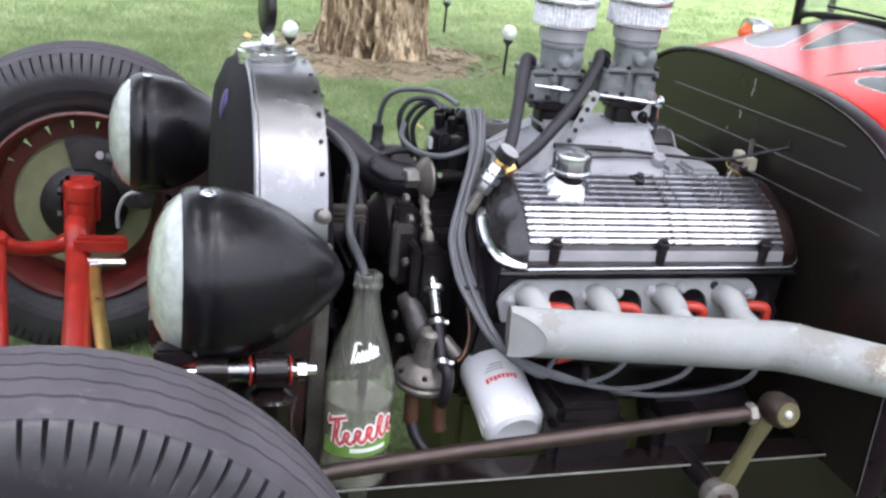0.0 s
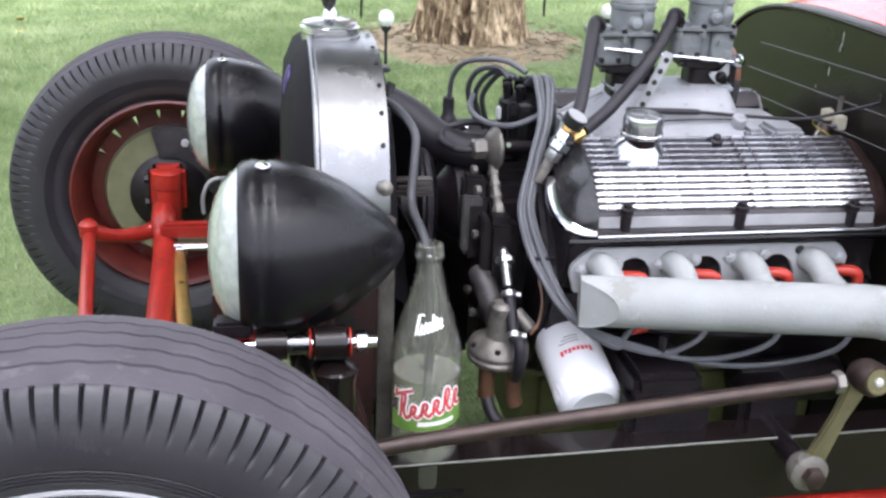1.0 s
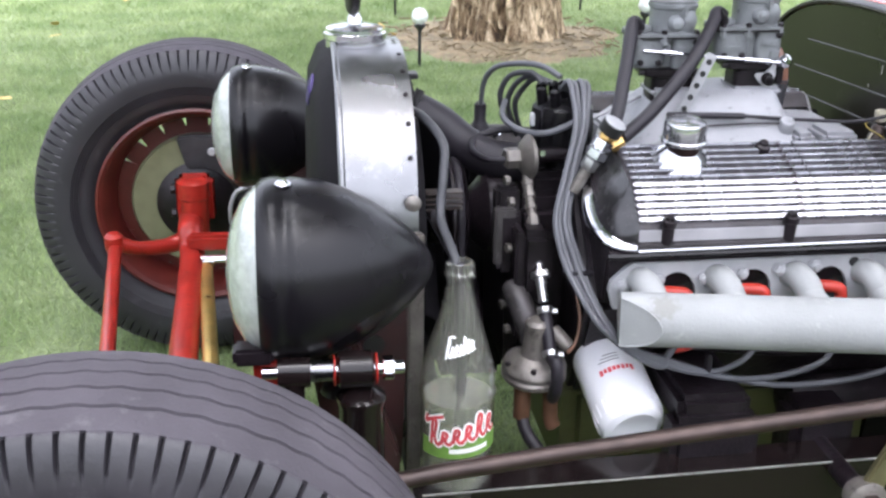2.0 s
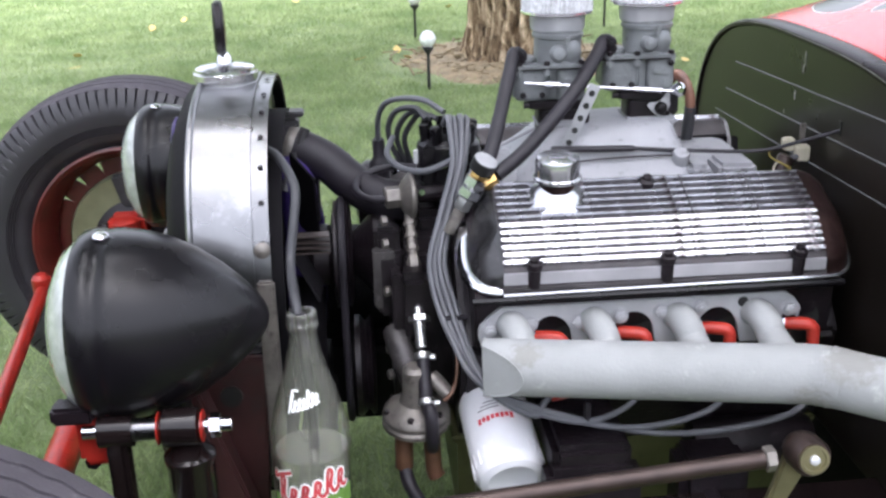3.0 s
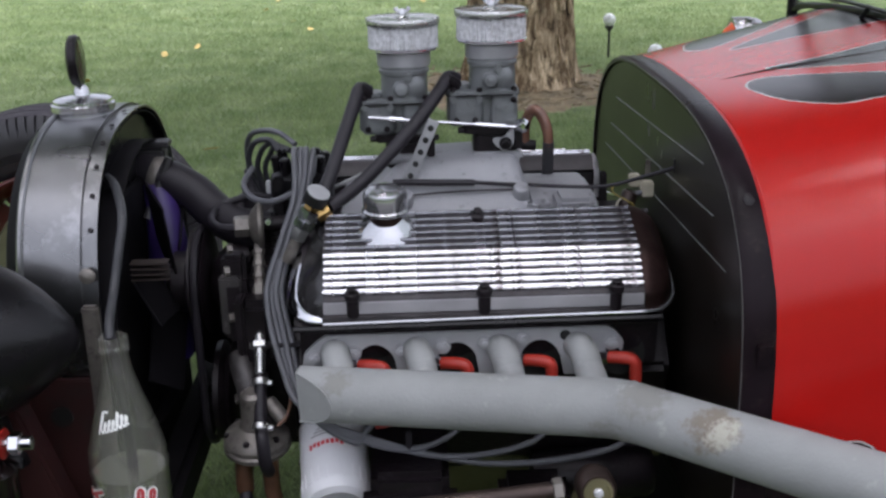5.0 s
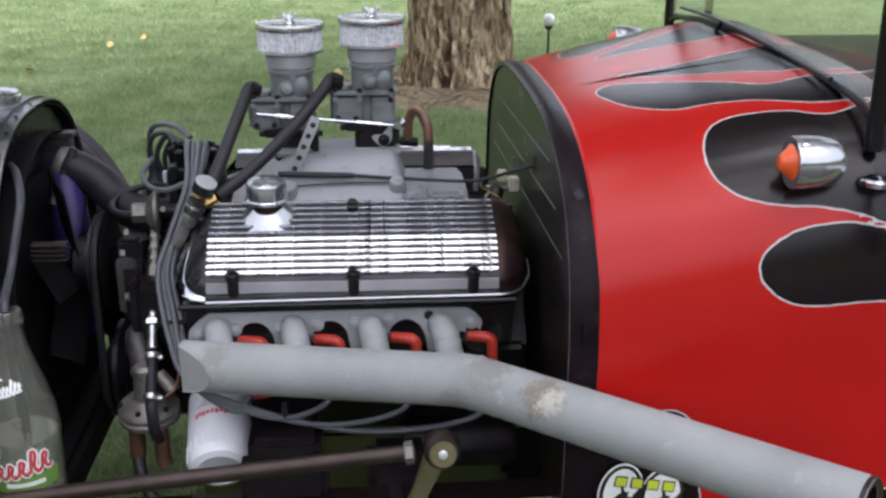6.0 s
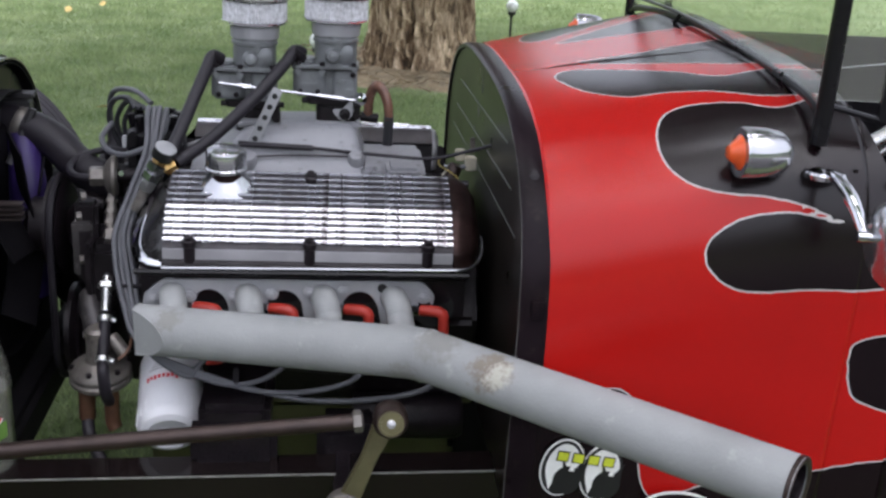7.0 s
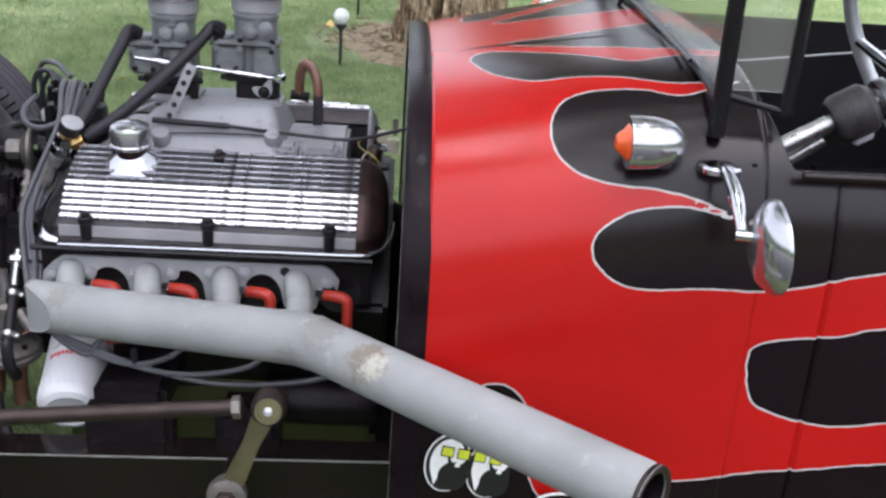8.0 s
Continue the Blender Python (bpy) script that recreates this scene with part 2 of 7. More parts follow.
def bark_material():
    m = bpy.data.materials.new("tree_bark")
    m.use_nodes = True
    nt = m.node_tree
    b = nt.nodes["Principled BSDF"]
    tc, mp = nt.nodes.new("ShaderNodeTexCoord"), nt.nodes.new("ShaderNodeMapping")
    mp.inputs["Scale"].default_value = (1, 1, 0.28)
    nt.links.new(tc.outputs["Object"], mp.inputs[0])
    n = nt.nodes.new("ShaderNodeTexNoise")
    n.inputs["Scale"].default_value, n.inputs["Detail"].default_value, n.inputs["Roughness"].default_value = 26, 8, 0.7
    n.inputs["Distortion"].default_value = 0.6
    nt.links.new(mp.outputs[0], n.inputs["Vector"])
    r = nt.nodes.new("ShaderNodeValToRGB")
    e = r.color_ramp.elements
    e[0].position, e[0].color = 0.38, (0.06, 0.04, 0.022, 1)
    e[1].position, e[1].color = 0.66, (0.62, 0.52, 0.38, 1)
    mid = r.color_ramp.elements.new(0.5)
    mid.color = (0.33, 0.245, 0.155, 1)
    nt.links.new(n.outputs["Fac"], r.inputs[0])
    # broad pale and dark brown patches of old bark
    pz, pr, pm = nt.nodes.new("ShaderNodeTexNoise"), nt.nodes.new("ShaderNodeValToRGB"), nt.nodes.new("ShaderNodeMix")
    pz.inputs["Scale"].default_value, pz.inputs["Detail"].default_value, pz.inputs["Roughness"].default_value = 9.0, 6, 0.65
    nt.links.new(mp.outputs[0], pz.inputs["Vector"])
    pe = pr.color_ramp.elements
    pe[0].position, pe[0].color = 0.4, (0.42, 0.34, 0.27, 1)
    pe[1].position, pe[1].color = 0.62, (1.7, 1.72, 1.7, 1)
    nt.links.new(pz.outputs["Fac"], pr.inputs[0])
    pm.data_type, pm.blend_type = "RGBA", "MULTIPLY"
    pm.inputs[0].default_value = 1.0
    nt.links.new(r.outputs[0], pm.inputs[6])
    nt.links.new(pr.outputs[0], pm.inputs[7])
    nt.links.new(pm.outputs[2], b.inputs["Base Color"])
    b.inputs["Roughness"].default_value = 0.9
    bp = nt.nodes.new("ShaderNodeBump")
    bp.inputs["Strength"].default_value, bp.inputs["Distance"].default_value = 1.0, 0.03
    nt.links.new(n.outputs["Fac"], bp.inputs["Height"])
    nt.links.new(bp.outputs[0], b.inputs["Normal"])
    return m


def stained(name, base, pale, burnt, spots):
    """Chalky grey paint with scuffed spots: each spot a place, a reach, and whether it is burnt."""
    m = mat(name, base, 0.72, 0.0, 0.13, 12, 0.3, 240, second=pale, second_amount=0.12, spec=0.3)
    nt = m.node_tree
    b = nt.nodes["Principled BSDF"]
    tc = nt.nodes.new("ShaderNodeTexCoord")
    col = b.inputs["Base Color"].links[0].from_socket
    for k, (place, reach, colour) in enumerate(spots):
        dist, nz, add, mr, mx = (nt.nodes.new(n) for n in ("ShaderNodeVectorMath", "ShaderNodeTexNoise", "ShaderNodeMath", "ShaderNodeMapRange", "ShaderNodeMix"))
        dist.operation = "DISTANCE"
        dist.inputs[1].default_value = place
        nt.links.new(tc.outputs["Object"], dist.inputs[0])
        nz.inputs["Scale"].default_value, nz.inputs["Detail"].default_value, nz.inputs["Roughness"].default_value = 60 + 17 * k, 6, 0.68
        nt.links.new(tc.outputs["Object"], nz.inputs["Vector"])
        add.operation = "MULTIPLY_ADD"
        add.inputs[1].default_value = -reach * 2.6
        nt.links.new(nz.outputs["Fac"], add.inputs[0])
        nt.links.new(dist.outputs["Value"], add.inputs[2])
        mr.inputs[1].default_value, mr.inputs[2].default_value = -reach * 0.25, -reach * 0.75
        nt.links.new(add.outputs[0], mr.inputs[0])
        mx.data_type = "RGBA"
        mx.inputs[7].default_value = (*colour, 1)
        nt.links.new(mr.outputs[0], mx.inputs[0])
        nt.links.new(col, mx.inputs[6])
        col = mx.outputs[2]
    nt.links.new(col, b.inputs["Base Color"])
    return m


BROWNBURN, BARE, GREYSCUFF = (0.19, 0.165, 0.135), (0.4, 0.385, 0.33), (0.215, 0.212, 0.2)
PIPE = stained("grey_painted_pipe", (0.26, 0.265, 0.262), (0.34, 0.345, 0.33), None, (
    ((0.02, -0.43, 0.535), 0.036, GREYSCUFF), ((0.075, -0.505, 0.53), 0.034, BROWNBURN), ((0.085, -0.512, 0.525), 0.02, BARE),
    ((-0.335, -0.345, 0.52), 0.02, GREYSCUFF), ((-0.02, -0.42, 0.475), 0.03, GREYSCUFF)))


def stain_rearwards(m):
    """Lets the second colour of a material spread towards the rear of its part."""
    nt = m.node_tree
    tc, sx, ma = nt.nodes.new("ShaderNodeTexCoord"), nt.nodes.new("ShaderNodeSeparateXYZ"), nt.nodes.new("ShaderNodeMath")
    ma.operation = "MULTIPLY_ADD"
    ma.inputs[1].default_value = 0.34
    nt.links.new(tc.outputs["Object"], sx.inputs[0])
    nt.links.new(sx.outputs[0], ma.inputs[0])
    spread = [n for n in nt.nodes if n.type == "MAP_RANGE"][1]
    nt.links.new(spread.inputs[0].links[0].from_socket, ma.inputs[2])
    nt.links.new(ma.outputs[0], spread.inputs[0])


stain_rearwards(ALLOY)
BARK = bark_material()
NEEDLES = mat("brown_mulch", (0.19, 0.145, 0.085), 0.95, 0.0, 0.4, 12, 1.0, 120, second=(0.32, 0.27, 0.17), second_amount=0.5)
ASPHALT = mat("worn_asphalt", (0.045, 0.042, 0.042), 0.85, 0.0, 0.25, 2, 1.0, 220, second=(0.075, 0.07, 0.068), second_amount=0.3)
YLEAF = mat("yellow_fallen_leaf", (0.5, 0.36, 0.1), 0.6, 0.0, 0.3, 30)
TREELEAF = mat("green_tree_leaf", (0.05, 0.1, 0.025), 0.6, 0.0, 0.4, 3)
STAKE = mat("black_plastic_stake", (0.02, 0.02, 0.022), 0.4, 0.0, 0.2, 40)


def grass_material(name, ground):
    m = bpy.data.materials.new(name)
    m.use_nodes = True
    nt = m.node_tree
    b = nt.nodes["Principled BSDF"]
    tc = nt.nodes.new("ShaderNodeTexCoord")
    n1, n2 = nt.nodes.new("ShaderNodeTexNoise"), nt.nodes.new("ShaderNodeTexNoise")
    n1.inputs["Scale"].default_value, n1.inputs["Detail"].default_value, n1.inputs["Roughness"].default_value = 3.2, 7.0, 0.68
    n2.inputs["Scale"].default_value, n2.inputs["Detail"].default_value = 55.0, 4.0
    for n in (n1, n2):
        nt.links.new(tc.outputs["Object"], n.inputs["Vector"])
    r = nt.nodes.new("ShaderNodeValToRGB")
    e = r.color_ramp.elements
    e[0].position, e[0].color = 0.34, (0.165, 0.24, 0.088, 1)
    e[1].position, e[1].color = 0.66, (0.335, 0.41, 0.195, 1)
    nt.links.new(n1.outputs["Fac"], r.inputs[0])
    mx = nt.nodes.new("ShaderNodeMix")
    mx.data_type, mx.blend_type = "RGBA", "MULTIPLY"
    r2 = nt.nodes.new("ShaderNodeMapRange")
    # turf is multiplied darker to hold the shade blades cast on each other
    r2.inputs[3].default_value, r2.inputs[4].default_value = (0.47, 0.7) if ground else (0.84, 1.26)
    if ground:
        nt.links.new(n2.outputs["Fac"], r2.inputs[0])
    else:
        gi = nt.nodes.new("ShaderNodeNewGeometry")
        nt.links.new(gi.outputs["Random Per Island"], r2.inputs[0])
    cc = nt.nodes.new("ShaderNodeCombineColor")
    for k in range(3):
        nt.links.new(r2.outputs[0], cc.inputs[k])
    mx.inputs[0].default_value = 1.0
    nt.links.new(r.outputs[0], mx.inputs[6])
    nt.links.new(cc.outputs[0], mx.inputs[7])
    nt.links.new(mx.outputs[2], b.inputs["Base Color"])
    b.inputs["Roughness"].default_value = 0.75
    b.inputs["Specular IOR Level"].default_value = 0.2
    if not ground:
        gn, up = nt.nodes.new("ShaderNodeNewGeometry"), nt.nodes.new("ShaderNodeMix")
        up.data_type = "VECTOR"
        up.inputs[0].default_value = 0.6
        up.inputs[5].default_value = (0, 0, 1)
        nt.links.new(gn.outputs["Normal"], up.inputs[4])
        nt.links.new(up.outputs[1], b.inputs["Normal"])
        tl, both = nt.nodes.new("ShaderNodeBsdfTranslucent"), nt.nodes.new("ShaderNodeMixShader")
        both.inputs[0].default_value = 0.5
        nt.links.new(mx.outputs[2], tl.inputs["Color"])
        nt.links.new(b.outputs[0], both.inputs[1])
        nt.links.new(tl.outputs[0], both.inputs[2])
        nt.links.new(both.outputs[0], nt.nodes["Material Output"].inputs[0])
    if ground:
        bp = nt.nodes.new("ShaderNodeBump")
        bp.inputs["Strength"].default_value, bp.inputs["Distance"].default_value = 0.8, 0.02
        nt.links.new(n2.outputs["Fac"], bp.inputs["Height"])
        nt.links.new(bp.outputs[0], b.inputs["Normal"])
    return m


# same grass colours; the turf copy has blade shade in its tone
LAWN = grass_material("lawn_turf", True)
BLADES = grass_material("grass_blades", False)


# ---- mesh builders ----
def geo(verts, faces):
    return [list(map(tuple, verts)), [tuple(f) for f in faces]]


def joined(*parts_):
    vs, fs = [], []
    for v, f in parts_:
        o = len(vs)
        vs += v
        fs += [tuple(i + o for i in g) for g in f]
    return [vs, fs]


def moved(g, m):
    return [[tuple(m @ Vector(v)) for v in g[0]], g[1]]


def box(cx, cy, cz, sx, sy, sz, bevel=0.0, m=None):
    """A box with bevelled edges round a centre; m places it afterwards."""
    bm = bmesh.new()
    bmesh.ops.create_cube(bm, size=1)
    bmesh.ops.scale(bm, vec=(sx, sy, sz), verts=bm.verts)
    if bevel:
        bmesh.ops.bevel(bm, geom=bm.edges[:], offset=bevel, segments=2, affect="EDGES")
    bmesh.ops.translate(bm, vec=(cx, cy, cz), verts=bm.verts)
    bm.verts.index_update()
    g = geo([v.co for v in bm.verts], [[v.index for v in f.verts] for f in bm.faces])
    bm.free()
    return moved(g, m) if m else g


def axis_frame(p, d):
    """A matrix that puts local z along d at p."""
    return Matrix.Translation(p) @ Vector(d).to_track_quat("Z", "Y").to_matrix().to_4x4()


def lathe(profile, p=(0, 0, 0), d=(0, 0, 1), seg=32, wobble=0.0, caps=True):
    """Turned shape: profile of (radius, height) along d from p."""
    m = axis_frame(p, d)
    vs, fs = [], []
    for r, h in profile:
        for k in range(seg):
            a = 2 * math.pi * k / seg
            q = r * (1 + wobble * math.sin(5 * a))
            vs.append(m @ Vector((q * math.cos(a), q * math.sin(a), h)))
    for i in range(len(profile) - 1):
        for k in range(seg):
            a, b = i * seg + k, i * seg + (k + 1) % seg
            fs.append((a, b, b + seg, a + seg))
    if caps and profile[0][0] > 1e-6:
        fs.append(tuple(reversed(range(seg))))
    if caps and profile[-1][0] > 1e-6:
        fs.append(tuple(range((len(profile) - 1) * seg, len(profile) * seg)))
    return geo(vs, fs)


def smooth_line(points, steps=8, closed=False):
    """Catmull-Rom through the points."""
    p = [np.array(q, float) for q in points]
    n = len(p)
    out = []
    for i in range(n if closed else n - 1):
        a, b, c, d = (p[(i - 1) % n], p[i], p[(i + 1) % n], p[(i + 2) % n]) if closed else (p[max(i - 1, 0)], p[i], p[i + 1], p[min(i + 2, n - 1)])
        for k in range(steps):
            t = k / steps
            out.append(0.5 * (2 * b + (c - a) * t + (2 * a - 5 * b + 4 * c - d) * t * t + (3 * b - a - 3 * c + d) * t ** 3))
    if not closed:
        out.append(p[-1])
    return out


def tube(points, r, seg=12, steps=8, caps=True, sharp=False, wave=0.0):
    """A round tube along a smooth line; r a number or one radius a point."""
    line = [np.array(q, float) for q in points] if sharp else smooth_line(points, steps)
    n = len(line)
    rs = [r] * n if not hasattr(r, "__len__") else list(np.interp(np.linspace(0, 1, n), np.linspace(0, 1, len(r)), r))
    vs, fs = [], []
    up = None
    for i, q in enumerate(line):
        d = line[min(i + 1, n - 1)] - line[max(i - 1, 0)]
        d = d / (np.linalg.norm(d) + 1e-12)
        if up is None:
            up = np.cross(d, (0.3, 0.1, 0.9))
            if np.linalg.norm(up) < 0.05:
                up = np.cross(d, (1, 0, 0))
        up = up - d * (up @ d)
        up /= np.linalg.norm(up)
        side = np.cross(d, up)
        for k in range(seg):
            a = 2 * math.pi * k / seg
            rad = rs[i] * (1 + (wave * (i % 2)))
            vs.append(q + rad * (math.cos(a) * up + math.sin(a) * side))
    for i in range(n - 1):
        for k in range(seg):
            a, b = i * seg + k, i * seg + (k + 1) % seg
            fs.append((a, a + seg, b + seg, b))
    if caps:
        fs.append(tuple(range(seg)))
        fs.append(tuple(reversed(range((n - 1) * seg, n * seg))))
    return geo(vs, fs)


def prism(outline, depth, m=None, bevel=0.0):
    """A plate: outline of (x, y), from z = 0 to depth."""
    bm = bmesh.new()
    f = bm.faces.new([bm.verts.new((x, y, 0)) for x, y in outline])
    ex = bmesh.ops.extrude_face_region(bm, geom=[f])
    bmesh.ops.translate(bm, vec=(0, 0, depth), verts=[v for v in ex["geom"] if isinstance(v, bmesh.types.BMVert)])
    bmesh.ops.recalc_face_normals(bm, faces=bm.faces[:])
    if bevel:
        bmesh.ops.bevel(bm, geom=bm.edges[:], offset=bevel, segments=2, affect="EDGES")
    bm.verts.index_update()
    g = geo([v.co for v in bm.verts], [[v.index for v in q.verts] for q in bm.faces])
    bm.free()
    return moved(g, m) if m else g


def hexnut(p, d, r, h):
    return lathe([(r * 0.9, 0), (r, h * 0.1), (r, h * 0.9), (r * 0.85, h)], p, d, 6)


def mesh_of(name, g, material, angle=38):
    me = bpy.data.meshes.new(name)
    me.from_pydata(g[0], [], g[1])
    me.materials.append(material)
    me.shade_smooth()
    me.set_sharp_from_angle(angle=radians(angle))
    me.validate()
    me.update()
    return me


def part(name, g, material, parent=None, label="", m=None):
    """Links a geometry, or a ready mesh, as one mesh object under a thing or part."""
    ob = new(name, g if isinstance(g, bpy.types.Mesh) else mesh_of(name, g, material))
    ob.parent = parent
    if m is not None:
        ob.matrix_basis = m
    return tagged(ob, label)


def thing(name, label, category, group="", at=(0, 0, 0)):
    ob = new(name)
    ob.location = at
    return tagged(ob, label, category, group)


def arch(w, z0, h, n, seg=24):
    """Half outline from the bottom of one side over the top: superellipse of (y, z)."""
    out = []
    for k in range(seg + 1):
        a = math.pi * k / seg
        c, s = math.cos(a), math.sin(a)
        out.append((w * math.copysign(abs(c) ** (2 / n), c), z0 + (h - z0) * abs(s) ** (2 / n)))
    return out

# ---- ground, lawn ----
def build_ground():
    rng = np.random.default_rng(3)
    n = 60
    xs = np.concatenate([np.linspace(-300, -10, 6), np.linspace(-9, 10, n), np.linspace(11, 300, 6)])
    ys = np.concatenate([np.linspace(-300, -6, 6), np.linspace(-5, 16, n), np.linspace(17, 300, 6)])
    vs = []
    for y in ys:
        for x in xs:
            z = 0.012 * noise.noise((x * 0.7, y * 0.7, 0)) if abs(x) < 11 and -6 < y < 17 else 0.0
            vs.append((x, y, z - 0.004))
    w = len(xs)
    fs = [(j * w + i, j * w + i + 1, j * w + w + i + 1, j * w + w + i) for j in range(len(ys) - 1) for i in range(w - 1)]
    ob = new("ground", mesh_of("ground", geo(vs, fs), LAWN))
    tagged(ob, "short green lawn turf reaching to the distance", "lawn", kind="structure")
    # unseen paved drive along the edge of the lawn, added for dark reflections
    rows = [(-0.98, 0.0), (-1.0, 0.012), (-1.06, 0.014), (-3.0, 0.02), (-6.0, 0.02), (-9.0, 0.014), (-9.04, 0.0)]
    cols = np.linspace(-60, 60, 61)
    vs = [(x, y + 0.02 * noise.noise((x * 1.3, y, 5)), z) for y, z in rows for x in cols]
    fs = [(j * 61 + i, j * 61 + 61 + i, j * 61 + 62 + i, j * 61 + i + 1) for j in range(len(rows) - 1) for i in range(60)]
    tagged(new("road", mesh_of("road", geo(vs, fs), ASPHALT)), "unseen dark grey asphalt drive along the lawn, inferred from dark reflections", "drive", kind="structure")
    # fine blades of grass, denser near the car
    n = 620000
    py = -0.8 + 17 * rng.uniform(0, 1, n) ** 1.6
    px = -0.1 + rng.uniform(-1, 1, n) * (2.2 + 0.52 * (py + 1.6)) * (1 + np.abs(rng.normal(0, 0.3, n)) * (rng.uniform(0, 1, n) > 0.6))
    py = py - np.abs(rng.normal(0, 0.7, n)) * np.exp(-(py + 0.8) / 0.8)
    ox, oy = rng.normal(0, 4.2, 330000), rng.normal(1.0, 4.2, 330000)
    px, py = np.concatenate([px, ox]), np.concatenate([py, oy])
    n = len(px)
    keep = ((px - 0.3) ** 2 + (py - 4.3) ** 2 > 0.55) | (rng.uniform(0, 1, n) > 0.85)
    keep &= py > -0.97
    px, py = px[keep], py[keep]
    n = len(px)
    tall, wide = 0.022 + 0.0004 * np.abs(py), 0.0017 + 0.00022 * np.maximum(py + 0.8, 0)
    clump = np.sin(px * 5.1 + 1.7 * np.sin(py * 3.3)) * np.sin(py * 4.3 + 1.3 * np.sin(px * 2.9))
    hh = tall * rng.uniform(0.5, 1.25, n) * (1 + 0.25 * clump)
    aa = rng.uniform(0, 2 * math.pi, n)
    lx, ly = rng.normal(0, 0.7, n) * hh, rng.normal(0, 0.7, n) * hh
    co = np.empty((n, 3, 3), dtype=np.float32)
    co[:, 0] = np.stack([px - wide * np.cos(aa), py - wide * np.sin(aa), np.full(n, -0.006)], 1)
    co[:, 1] = np.stack([px + wide * np.cos(aa), py + wide * np.sin(aa), np.full(n, -0.006)], 1)
    co[:, 2] = np.stack([px + lx, py + ly, hh], 1)
    me = bpy.data.meshes.new("grass")
    me.vertices.add(3 * n)
    me.vertices.foreach_set("co", co.ravel())
    me.loops.add(3 * n)
    me.loops.foreach_set("vertex_index", np.arange(3 * n, dtype=np.int32))
    me.polygons.add(n)
    me.polygons.foreach_set("loop_start", np.arange(0, 3 * n, 3, dtype=np.int32))
    me.update(calc_edges=True)
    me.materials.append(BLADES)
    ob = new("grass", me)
    tagged(ob, "mown green grass blades on the lawn", "grass", kind="stuff")


build_ground()


def build_treeline():
    """Dark unseen trees round the yard, past the lawn, added to block low sky."""
    rng = random.Random(4)
    vs, fs = [], []
    n = 180
    for j, (r, hz) in enumerate(((26, 0.0), (25, 3.0), (26.5, 7.5), (29, 10.0))):
        for k in range(n):
            a = 2 * math.pi * k / n
            wob = noise.noise((math.cos(a) * 5, math.sin(a) * 5, j)) * 1.4
            top = hz * 0.45 * (1 + 0.28 * noise.noise((math.cos(a) * 9, math.sin(a) * 9, 3))) if j else -0.2
            vs.append(((r + wob) * math.cos(a), (r + wob) * math.sin(a), top))
    fs = [(j * n + k, j * n + (k + 1) % n, j * n + n + (k + 1) % n, j * n + n + k) for j in range(3) for k in range(n)]
    for i in range(9000):
        a, z = rng.uniform(0, 2 * math.pi), rng.uniform(0.3, 11)
        z *= 0.45
        r = 25.2 + rng.uniform(-1.2, 2.5)
        m = Matrix.Translation((r * math.cos(a), r * math.sin(a), z)) @ Euler((rng.uniform(0, 6), rng.uniform(0, 6), rng.uniform(0, 6))).to_matrix().to_4x4()
        k = len(vs)
        vs += [tuple(m @ Vector(q)) for q in ((-0.4, 0, 0), (0, -0.25, 0.05), (0.45, 0, 0), (0, 0.25, 0.05))]
        fs.append((k, k + 1, k + 2, k + 3))
    ob = new("backdrop", mesh_of("backdrop", geo(vs, fs), TREELEAF, 180))
    tagged(ob, "unseen belt of dark green trees round the lawn, added to block low sky", "trees", kind="structure")


build_treeline()


CROWN = 4.6


